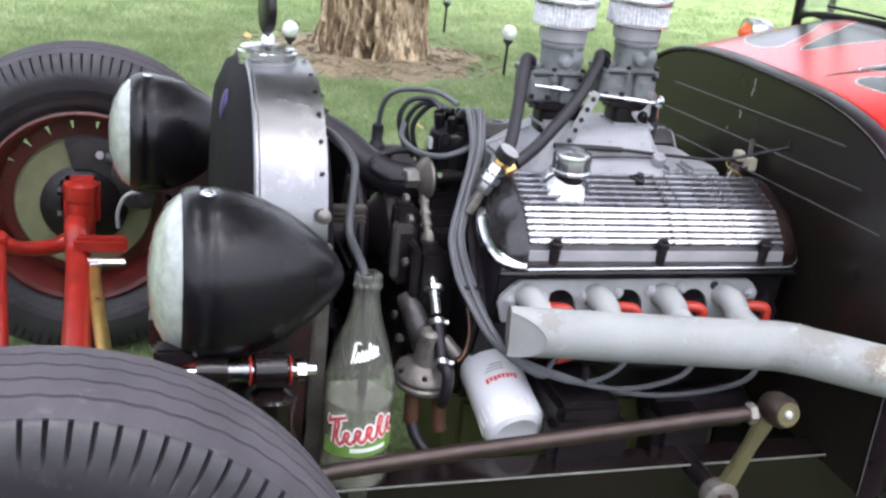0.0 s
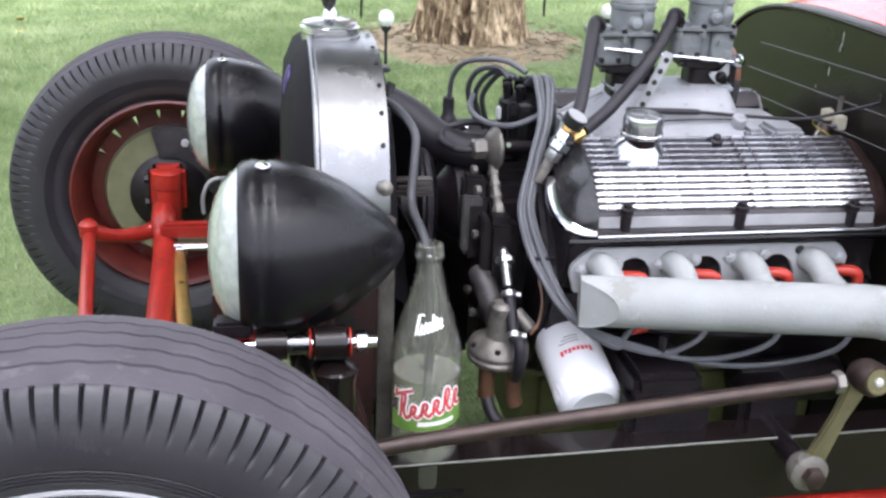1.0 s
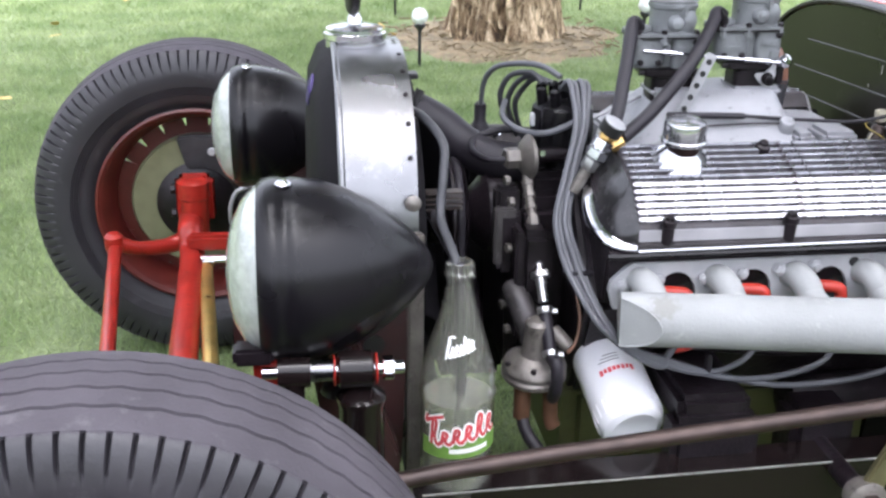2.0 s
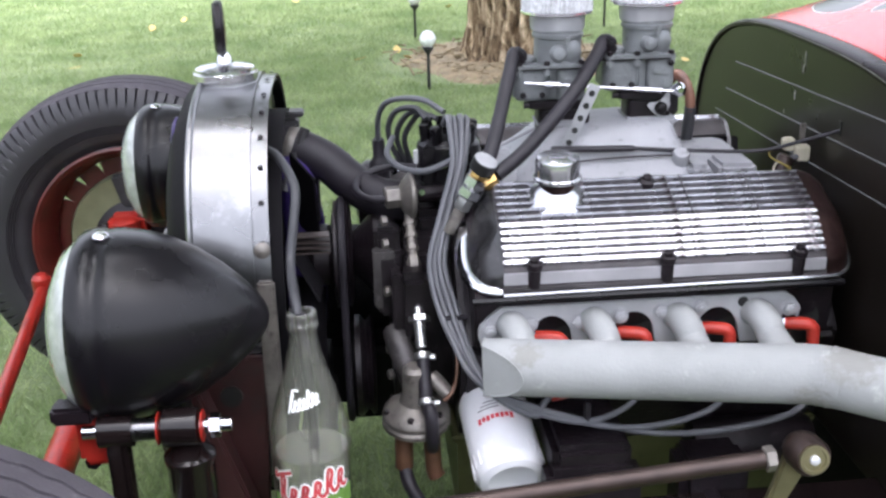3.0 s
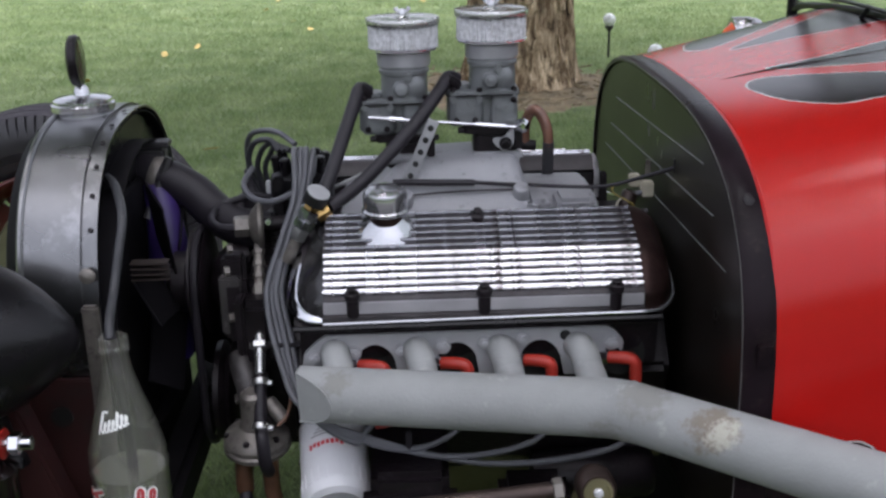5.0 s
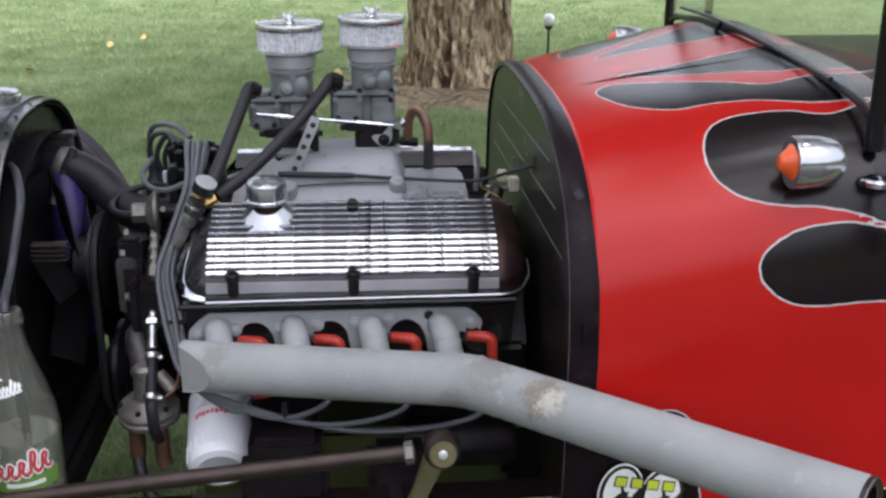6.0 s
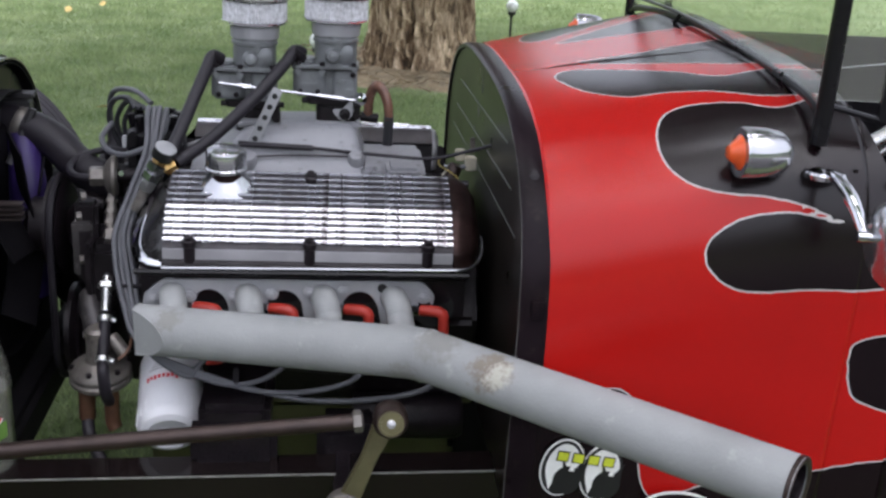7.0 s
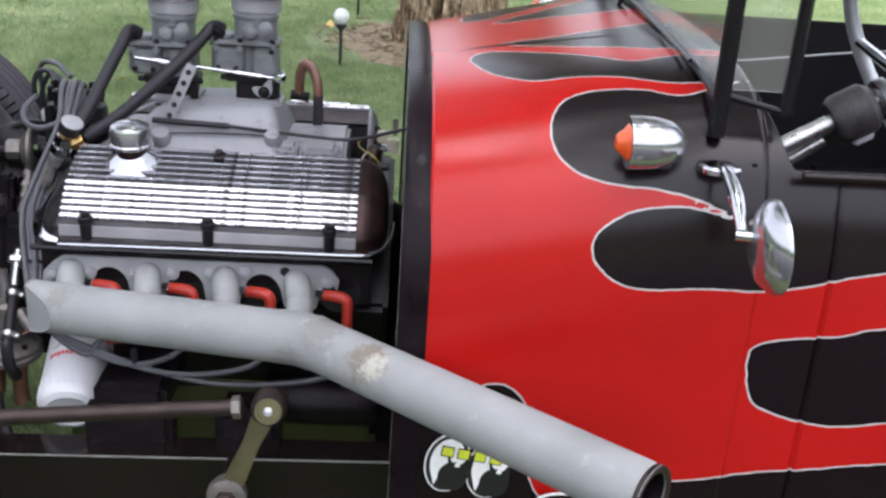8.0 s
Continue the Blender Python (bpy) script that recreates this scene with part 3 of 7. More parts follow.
def build_tree():
    rng = random.Random(5)
    tree = thing("tree", "rough-barked tree trunk rising from a mulch bed", "tree", at=(0.36, 4.35, 0))
    seg, rows = 72, 70
    vs, fs = [], []
    for j in range(rows + 1):
        z = 3.4 * (j / rows) ** 1.5 - 0.03
        flare = 0.25 + 0.05 * math.exp(-max(z, 0) / 0.1) - 0.015 * z
        for k in range(seg):
            a = 2 * math.pi * k / seg
            c, s = math.cos(a), math.sin(a)
            root = 0.05 * math.exp(-max(z, 0) / 0.2) * (0.5 + 0.5 * math.sin(5 * a + 0.7))
            plate = min(0.05, abs(noise.noise((c * 5.5, s * 5.5, z * 1.1))) * 0.12)
            fine = noise.noise((c * 12, s * 12, z * 6)) * 0.022
            r = flare + root + plate + fine
            vs.append((r * c + 0.03 * z, r * s, z))
    for j in range(rows):
        for k in range(seg):
            a, b = j * seg + k, j * seg + (k + 1) % seg
            fs.append((a, b, b + seg, a + seg))
    part("trunk", geo(vs, fs), BARK, tree)
    # loose plates of bark
    plates = [mesh_of("bark_plate", box(0, 0, 0, 0.022, w, h, 0.005), BARK) for w, h in ((0.03, 0.07), (0.05, 0.11), (0.035, 0.15), (0.055, 0.08))]
    for i in range(260):
        a, z = rng.uniform(math.pi, 2 * math.pi) if i < 200 else rng.uniform(0, math.pi), rng.uniform(0.04, 1.7)
        r = 0.272 + 0.05 * math.exp(-z / 0.1) - 0.015 * z + rng.uniform(-0.004, 0.02)
        part("bark_plate", rng.choice(plates), None, tree, m=Matrix.Translation((r * math.cos(a) + 0.03 * z, r * math.sin(a), z)) @ pose(0, 0, 0, rng.uniform(-12, 12), rng.uniform(-10, 10), math.degrees(a)))
    for a in (0.3, 2.7, 3.6, 4.3, 5.0, 5.6):
        c, q = math.cos(a), math.sin(a)
        part("limb", tube([(0.1, 0, 3.1), (0.1 + 0.9 * c, 0.9 * q, 4.2), (0.1 + 2.4 * c, 2.4 * q, 5.0), (0.1 + 4.6 * c, 4.6 * q, 5.6)], [0.15, 0.1, 0.06, 0.02], 10), BARK, tree)
    vs, fs = [], []
    for i in range(15000):
        a, r = rng.uniform(0, 2 * math.pi), CROWN * math.sqrt(rng.random()) * (0.9 + 0.2 * math.sin(3 * i))
        p = Vector((-0.2 + r * math.cos(a), -2.3 + r * math.sin(a), 4.5 + 0.9 * rng.random() + 2.6 * rng.random() * (1 - (r / CROWN) ** 2) + 0.3 * r / CROWN))
        if noise.noise(p * 0.8) < -0.16:
            continue
        m = Matrix.Translation(p) @ Euler((rng.uniform(-0.9, 0.9), rng.uniform(-0.9, 0.9), rng.uniform(0, 6))).to_matrix().to_4x4()
        k = len(vs)
        vs += [tuple(m @ Vector(q)) for q in ((-0.13, 0, 0), (0, -0.07, 0.02), (0.15, 0, 0), (0, 0.07, 0.02))]
        fs.append((k, k + 1, k + 2, k + 3))
    part("crown", geo(vs, fs), TREELEAF, tree, "broad open crown of green leaf sprays")
    # mulch bed
    vs, fs = [(0.36, 4.3, 0.03)], []
    ring = 48
    for j, q in enumerate((0.35, 0.7, 1.0)):
        for k in range(ring):
            a = 2 * math.pi * k / ring
            r = q * (0.66 + 0.2 * noise.noise((math.cos(a) * 1.7, math.sin(a) * 1.7, 2)))
            z = (0.03, 0.022, -0.01)[j] + 0.012 * noise.noise((r * math.cos(a) * 9, r * math.sin(a) * 9, 1))
            vs.append((0.36 + r * math.cos(a), 4.3 + r * math.sin(a), z))
    fs += [(0, 1 + k, 1 + (k + 1) % ring) for k in range(ring)]
    fs += [(1 + j * ring + k, 1 + j * ring + ring + k, 1 + j * ring + ring + (k + 1) % ring, 1 + j * ring + (k + 1) % ring) for j in range(2) for k in range(ring)]
    bed = new("mulch_bed", mesh_of("mulch_bed", geo(vs, fs), NEEDLES))
    tagged(bed, "brown needle mulch round the foot of the tree", "mulch", kind="stuff")
    g = []
    for i in range(260):
        a, r = rng.uniform(0, 2 * math.pi), rng.uniform(0.25, 0.75)
        m = pose(0.36 + r * math.cos(a), 4.3 + r * math.sin(a), 0.03, rng.uniform(-15, 15), rng.uniform(-20, 20), rng.uniform(0, 360))
        g.append(box(0, 0, 0, rng.uniform(0.03, 0.1), 0.008, 0.006, 0, m))
    tagged(new("twigs", mesh_of("twigs", joined(*g), NEEDLES)), "scattered bark chips and twigs on the mulch", "twigs", kind="stuff")


build_tree()


def build_lamps():
    lamp = thing("garden_lamp", "black stake garden lamp with a clear glass globe", "lamp", "garden lamps round the tree", (-0.19, 3.6, 0))
    part("stake", lathe([(0.005, -0.02), (0.008, 0.02), (0.008, 0.17)], seg=10), STAKE, lamp)
    part("collar", lathe([(0.008, 0.165), (0.012, 0.175), (0.026, 0.19), (0.028, 0.2), (0.024, 0.205)], seg=20), STAKE, lamp)
    part("globe", lathe([(0.02, 0.203)] + [(0.04 * math.sin(a), 0.24 - 0.04 * math.cos(a)) for a in np.linspace(0.55, 3.14, 12)], seg=24), GLOBE, lamp, "faceted clear globe")
    for x, y, s in ((-0.17, 5.1, 1), (1.03, 5.25, 1), (1.02, 3.92, 1)):
        copy_thing(lamp, pose(x, y, 0, 2, -2, 40))


build_lamps()


def build_leaves():
    rng = random.Random(9)
    first = None
    for i in range(26):
        x, y = rng.uniform(-2.2, 2.0), rng.uniform(1.2, 9.5)
        m = pose(x, y, 0.032, rng.uniform(-25, 25), rng.uniform(-25, 25), rng.uniform(0, 360))
        if first is None:
            out = [(0.0, -0.035), (0.016, -0.02), (0.024, 0.0), (0.014, 0.022), (0, 0.042), (-0.014, 0.022), (-0.024, 0.0), (-0.016, -0.02)]
            first = new("fallen_leaf", mesh_of("fallen_leaf", prism(out, 0.0015), YLEAF))
            tagged(first, "yellow fallen leaf lying on the grass", "leaf", "fallen leaves")
            first.matrix_basis = m
        else:
            copy_thing(first, m)


build_leaves()

# ---- the car ----
car = thing("hot_rod_car", "open-engine hot rod, red with black flames, parked on a lawn", "car")


# body surface: superellipse sections, growing towards the windscreen
def section(x):
    u = min(max((x - 0.125) / 0.34, 0), 1.0)
    return 0.478 + 0.027 * u, 0.815 + 0.063 * u, 3.2 + 1.3 * u


ZB, ZBOT = 0.5, 0.31


def profile(x, samples=240):
    """Points (y, z) of the near half from the bottom to the middle of the top, with the length along them from z = ZB."""
    w, h, n = section(x)
    a = np.linspace(0, math.pi / 2, samples)
    y = -w * np.cos(a) ** (2 / n)
    z = ZB + (h - ZB) * np.sin(a) ** (2 / n)
    low = np.linspace(ZBOT, ZB, 30)[:-1]
    y, z = np.r_[np.full(29, -w), y], np.r_[low, z]
    s = np.r_[0, np.cumsum(np.hypot(np.diff(y), np.diff(z)))]
    return y, z, s - s[29]


def unroll(points):
    """Places (x, y, z) near the body as (x, length along the section)."""
    out = []
    for x, y, z in points:
        py, pz, s = profile(x)
        out.append((x, s[np.argmin((py - y) ** 2 + (pz - z) ** 2)]))
    return np.array(smooth_line(out, 8, True))


FLAMES = [
    [(0.50, -0.366, 0.855), (0.442, -0.384, 0.844), (0.396, -0.357, 0.842), (0.343, -0.342, 0.834), (0.305, -0.350, 0.82), (0.287, -0.385, 0.803),
     (0.288, -0.42, 0.78), (0.31, -0.446, 0.761), (0.35, -0.463, 0.753), (0.404, -0.475, 0.752), (0.45, -0.485, 0.7455), (0.488, -0.492, 0.7335), (0.50, -0.494, 0.7285), (0.486, -0.492, 0.7275),
     (0.441, -0.486, 0.737), (0.391, -0.481, 0.729), (0.353, -0.481, 0.711), (0.335, -0.485, 0.686), (0.342, -0.49, 0.66), (0.373, -0.495, 0.639),
     (0.413, -0.499, 0.635), (0.471, -0.504, 0.644), (0.54, -0.504, 0.644), (0.60, -0.503, 0.654), (0.68, -0.502, 0.672), (0.85, -0.5, 0.69),
     (1.3, -0.49, 0.7), (1.3, -0.3, 0.86), (0.8, -0.3, 0.86), (0.55, -0.35, 0.86)],
    [(0.55, -0.34, 0.86), (0.48, -0.362, 0.855), (0.432, -0.353, 0.85), (0.373, -0.314, 0.847), (0.32, -0.293, 0.839), (0.27, -0.283, 0.83),
     (0.22, -0.235, 0.825), (0.198, -0.16, 0.826), (0.225, -0.13, 0.832), (0.283, -0.163, 0.842), (0.35, -0.22, 0.853), (0.40, -0.268, 0.858), (0.455, -0.272, 0.868), (0.55, -0.27, 0.87)],
    [(0.245, -0.085, 0.83), (0.31, -0.14, 0.85), (0.386, -0.19, 0.86), (0.454, -0.235, 0.87), (0.55, -0.22, 0.87), (0.55, -0.03, 0.875), (0.42, -0.06, 0.87), (0.33, -0.08, 0.855)],
    [(1.3, -0.505, 0.62), (0.85, -0.505, 0.612), (0.695, -0.505, 0.601), (0.645, -0.505, 0.588), (0.584, -0.505, 0.584), (0.548, -0.505, 0.577), (0.535, -0.505, 0.551),
     (0.548, -0.505, 0.513), (0.581, -0.505, 0.483), (0.634, -0.505, 0.469), (0.677, -0.505, 0.467), (0.723, -0.505, 0.475), (0.85, -0.505, 0.485), (1.3, -0.505, 0.49)],
    [(0.33, -0.5, 0.335), (0.40, -0.504, 0.366), (0.452, -0.504, 0.378), (0.505, -0.505, 0.385), (0.569, -0.505, 0.392), (0.632, -0.505, 0.403), (0.736, -0.505, 0.415),
     (0.9, -0.505, 0.42), (1.3, -0.505, 0.42), (1.3, -0.505, 0.30), (0.9, -0.505, 0.295), (0.34, -0.505, 0.295)],
    [(0.10, -0.478, 0.45), (0.17, -0.48, 0.462), (0.225, -0.485, 0.495), (0.262, -0.49, 0.49), (0.287, -0.492, 0.44), (0.286, -0.492, 0.385), (0.30, -0.495, 0.34), (0.33, -0.495, 0.30),
     (0.10, -0.478, 0.28)],
]
OUTLINES = [unroll(f) for f in FLAMES]


def flame_distance(px, ps):
    """Signed distance to the flames' edge, above zero inside."""
    best = np.full(len(px), -1.0)
    for poly in OUTLINES:
        a, b = poly, np.roll(poly, -1, axis=0)
        d = np.full(len(px), 9.0)
        odd = np.zeros(len(px), bool)
        for (x0, s0), (x1, s1) in zip(a, b):
            vx, vs_ = x1 - x0, s1 - s0
            t = np.clip(((px - x0) * vx + (ps - s0) * vs_) / (vx * vx + vs_ * vs_ + 1e-12), 0, 1)
            d = np.minimum(d, np.hypot(px - x0 - t * vx, ps - s0 - t * vs_))
            hit = ((s0 > ps) != (s1 > ps)) & (px < vx * (ps - s0) / (vs_ + 1e-12) + x0)
            odd ^= hit
        best = np.maximum(best, np.where(odd, d, -d))
    return best


def paint_material():
    m = bpy.data.materials.new("red_flamed_paint")
    m.use_nodes = True
    nt = m.node_tree
    b = nt.nodes["Principled BSDF"]
    at = nt.nodes.new("ShaderNodeAttribute")
    at.attribute_name = "paint_edge"
    tc = nt.nodes.new("ShaderNodeTexCoord")
    nz = nt.nodes.new("ShaderNodeTexNoise")
    nz.inputs["Scale"].default_value, nz.inputs["Detail"].default_value = 90.0, 3.0
    nt.links.new(tc.outputs["Object"], nz.inputs["Vector"])

    def math_node(op, a, b_):
        n = nt.nodes.new("ShaderNodeMath")
        n.operation = op
        for k, v in enumerate((a, b_)):
            if isinstance(v, (int, float)):
                n.inputs[k].default_value = v
            else:
                nt.links.new(v, n.inputs[k])
        return n.outputs[0]

    jit = math_node("MULTIPLY", math_node("SUBTRACT", nz.outputs["Fac"], 0.5), 0.0035)
    d = math_node("ADD", at.outputs["Fac"], jit)
    inside = math_node("GREATER_THAN", d, 0.0)
    line = math_node("LESS_THAN", math_node("ABSOLUTE", d, 0), 0.0011)
    big = nt.nodes.new("ShaderNodeTexNoise")
    big.inputs["Scale"].default_value, big.inputs["Detail"].default_value = 5.0, 6.0
    nt.links.new(tc.outputs["Object"], big.inputs["Vector"])

    def mix(fac, c0, c1):
        n = nt.nodes.new("ShaderNodeMix")
        n.data_type = "RGBA"
        nt.links.new(fac, n.inputs[0])
        for k, v in ((6, c0), (7, c1)):
            if isinstance(v, tuple):
                n.inputs[k].default_value = v
            else:
                nt.links.new(v, n.inputs[k])
        return n.outputs[2]

    red = mix(big.outputs["Fac"], (0.34, 0.006, 0.004, 1), (0.47, 0.009, 0.006, 1))
    col = mix(inside, red, (0.006, 0.0022, 0.0032, 1))
    col = mix(line, col, (0.52, 0.5, 0.48, 1))
    nt.links.new(col, b.inputs["Base Color"])
    fine = nt.nodes.new("ShaderNodeTexNoise")
    fine.inputs["Scale"].default_value, fine.inputs["Detail"].default_value = 380.0, 3.0
    nt.links.new(tc.outputs["Object"], fine.inputs["Vector"])
    bp = nt.nodes.new("ShaderNodeBump")
    bp.inputs["Strength"].default_value, bp.inputs["Distance"].default_value = 0.04, 0.001
    nt.links.new(fine.outputs["Fac"], bp.inputs["Height"])
    nt.links.new(bp.outputs[0], b.inputs["Normal"])
    rg = nt.nodes.new("ShaderNodeMapRange")
    rg.inputs[3].default_value, rg.inputs[4].default_value = 0.2, 0.3
    nt.links.new(big.outputs["Fac"], rg.inputs[0])
    nt.links.new(rg.outputs[0], b.inputs["Roughness"])
    b.inputs["Coat Weight"].default_value, b.inputs["Coat Roughness"].default_value = 0.5, 0.24
    b.inputs["Specular IOR Level"].default_value = 0.1
    return m


PAINT = paint_material()


def painted(name, vs, fs, tags, parent):
    me = bpy.data.meshes.new(name)
    me.from_pydata(vs, [], fs)
    me.materials.append(PAINT)
    me.shade_smooth()
    me.set_sharp_from_angle(angle=radians(40))
    attr = me.attributes.new("paint_edge", "FLOAT", "POINT")
    attr.data.foreach_set("value", np.array(tags, np.float32))
    me.update()
    return part(name, me, None, parent)


def build_body():
    xs = np.linspace(0.1435, 0.53, 79)
    half = 150
    vs, px, ps = [], [], []
    for x in xs:
        y, z, s = profile(x)
        q = np.linspace(s[0], s[-1], half)
        yy, zz = np.interp(q, s, y), np.interp(q, s, z)
        for sgn, order in ((1, range(half)), (-1, range(half - 2, -1, -1))):
            for k in order:
                vs.append((x, sgn * yy[k], zz[k]))
                px.append(x)
                ps.append(q[k])
    w = 2 * half - 1
    fs = [(i * w + k, i * w + w + k, i * w + w + k + 1, i * w + k + 1) for i in range(len(xs) - 1) for k in range(w - 1)]
    tags = flame_distance(np.array(px), np.array(ps))
    cowl = painted("cowl", vs, fs, tags, car)
    sol = cowl.modifiers.new("thickness", "SOLIDIFY")
    sol.thickness, sol.offset = 0.004, -1
    tagged(cowl, "red cowl with black flames edged in silver pinstripe")
    # sides of the tub, with the cut of the door
    for sgn, nm in ((1, "side_panel"), (-1, "side_panel")):
        vs, px, ps = [], [], []
        xs2 = np.concatenate([np.linspace(0.53, 0.80, 60), np.linspace(0.82, 1.30, 20)])
        rows = 90
        for x in xs2:
            y, z, s = profile(x)
            top = 0.785 + 0.075 * max(0, (0.56 - x) / 0.03)
            st = np.interp(top, z, s)
            q = np.linspace(s[0], st, rows)
            yy, zz = np.interp(q, s, y), np.interp(q, s, z)
            seam = -0.004 if abs(x - (0.618 + 0.0)) < 0.003 else 0.0
            for k in range(rows):
                vs.append((x, sgn * (yy[k] - seam), zz[k]))
                px.append(x)
                ps.append(q[k])
        fs = [(i * rows + k, i * rows + rows + k, i * rows + rows + k + 1, i * rows + k + 1) for i in range(len(xs2) - 1) for k in range(rows - 1)]
        pnl = painted(nm, vs, fs, flame_distance(np.array(px), np.array(ps)), car)
        sol = pnl.modifiers.new("thickness", "SOLIDIFY")
        sol.thickness, sol.offset = 0.02, -1 if sgn == 1 else 1
        part("door_top_rail", tube([(0.565, -sgn * 0.492, 0.783), (0.9, -sgn * 0.492, 0.786), (1.29, -sgn * 0.492, 0.786)], 0.006, 10), GLOSS, car)
    part("rear_panel", box(1.305, 0, 0.55, 0.02, 1.0, 0.48, 0.008), GLOSS, car)
    part("tub_floor", box(0.72, 0, 0.30, 1.15, 0.96, 0.02, 0.004), SATIN, car)
    part("seat", joined(box(1.08, 0, 0.47, 0.4, 0.86, 0.16, 0.05), box(1.24, 0, 0.68, 0.1, 0.86, 0.3, 0.04)), SATIN, car)
    part("interior_panel", box(0.90, 0.452, 0.60, 0.74, 0.012, 0.44, 0.004), MATTE, car, "black trimmed inside of the tub")
    part("trim_strip", tube([(0.62, 0.443, 0.717), (0.806, 0.443, 0.739), (1.017, 0.443, 0.766), (1.2, 0.443, 0.78)], 0.0022, 6, 3), ALLOY_DULL, car, "thin bright trim strip along the inside")
    part("dashboard", box(0.515, 0, 0.72, 0.03, 0.94, 0.16, 0.012), GLOSS, car)
    part("cowl_seam", tube([(0.152, -0.09, 0.8165), (0.25, -0.095, 0.838), (0.34, -0.11, 0.854), (0.455, -0.13, 0.874)], 0.0022, 6), GLOSS, car)


build_body()


def build_firewall():
    out = arch(0.472, 0.5, 0.809, 3.2, 40)
    out = [(0.472, 0.30)] + out + [(-0.472, 0.30)]
    m = Matrix(((0, 0, 1, 0.116), (1, 0, 0, 0), (0, 1, 0, 0), (0, 0, 0, 1)))
    fw = part("firewall", prism(out, 0.008, m), FIREWALL, car, "gloss black firewall with pressed ribs")
    for y0, z0, y1, z1 in ((-0.27, 0.756, 0.28, 0.731), (-0.326, 0.707, 0.32, 0.678), (-0.386, 0.660, 0.365, 0.632)):
        part("rib", tube([(0.1172, y0, z0), (0.1172, y1, z1)], 0.0024, 8, 2), RIBEDGE, fw)
    # slot drawn as a flat black box, its dark in the colour
    part("cable_slot", box(0.1155, -0.132, 0.719, 0.002, 0.008, 0.02, 0.0008), BLACKFLAT, fw)
    for y, z, h in ((0.0, 0.787, 0.022), (0.003, 0.772, 0.01), (0.026, 0.730, 0.014), (0.06, 0.698, 0.006)):
        part("scratch", box(0.1157, y, z, 0.001, 0.004, h, 0.0003), SCUFF_AND_LIGHT, fw)
    # rounded black edge strip with its bolts
    vs, fs = [], []
    sec = [(0.112, -0.004), (0.112, 0.003), (0.118, 0.006), (0.141, 0.006), (0.148, 0.004), (0.148, -0.002)]
    ring = [(0.478, 0.30)] + arch(0.478, 0.5, 0.814, 3.2, 60) + [(-0.478, 0.30)]
    for y, z in ring:
        k = Vector((y, max(z - 0.5, 0) * 1.4)).normalized() if z > 0.5 else Vector((math.copysign(1, y), 0))
        for x, d in sec:
            vs.append((x, y + k[0] * d, z + k[1] * d))
    n = len(sec)
    fs = [(i * n + k, i * n + n + k, i * n + n + (k + 1) % n, i * n + (k + 1) % n) for i in range(len(ring) - 1) for k in range(n)]
    trim = part("edge_strip", geo(vs, fs), EDGE, car, "black edge strip round the firewall")
    part("worn_edge", tube([(0.1125, y * 1.004, z + 0.001) for y, z in ring], 0.0009, 6, 1, sharp=True), SCUFF_AND_LIGHT, trim, "paint worn off along the edge")
    bolt = mesh_of("bolt", joined(lathe([(0.010, 0), (0.010, 0.002)], seg=14), hexnut((0, 0, 0.002), (0, 0, 1), 0.0068, 0.005)), GREASY)
    for y, z in ((-0.392, 0.742), (-0.442, 0.672), (-0.468, 0.58), (-0.476, 0.48), (0.392, 0.742), (0.442, 0.672)):
        k = Vector((0, y, max(z - 0.5, 0.0) * 1.2)).normalized()
        part("bolt", bolt, None, trim, m=axis_frame(Vector((0.131, y, z)) + k * 0.0065, k))
    part("bracket", box(0.134, -0.4815, 0.60, 0.018, 0.005, 0.028, 0.002), EDGE, trim, "plain metal tab")
    con = part("wire_connector", joined(box(0.095, -0.066, 0.669, 0.018, 0.016, 0.022, 0.002), box(0.079, -0.054, 0.679, 0.016, 0.014, 0.018, 0.002)), TAN, car, "tan plastic wire connector")
    part("mount", box(0.098, -0.055, 0.695, 0.008, 0.004, 0.026, 0.001), PUMP, con, "small bright metal tab")
    part("plug", tube([(0.087, -0.072, 0.665), (0.061, -0.074, 0.661)], 0.004, 8, 2), CABLE, con)
    part("yellow_wire", tube([(0.073, -0.066, 0.681), (0.049, -0.076, 0.679), (0.045, -0.080, 0.669), (0.073, -0.086, 0.651), (0.077, -0.090, 0.629)], 0.0012, 6), GOLDWIRE, con)
    part("tan_wire", tube([(0.061, -0.074, 0.661), (0.051, -0.080, 0.653), (0.049, -0.086, 0.634)], 0.0016, 6), TAN, con)


build_firewall()


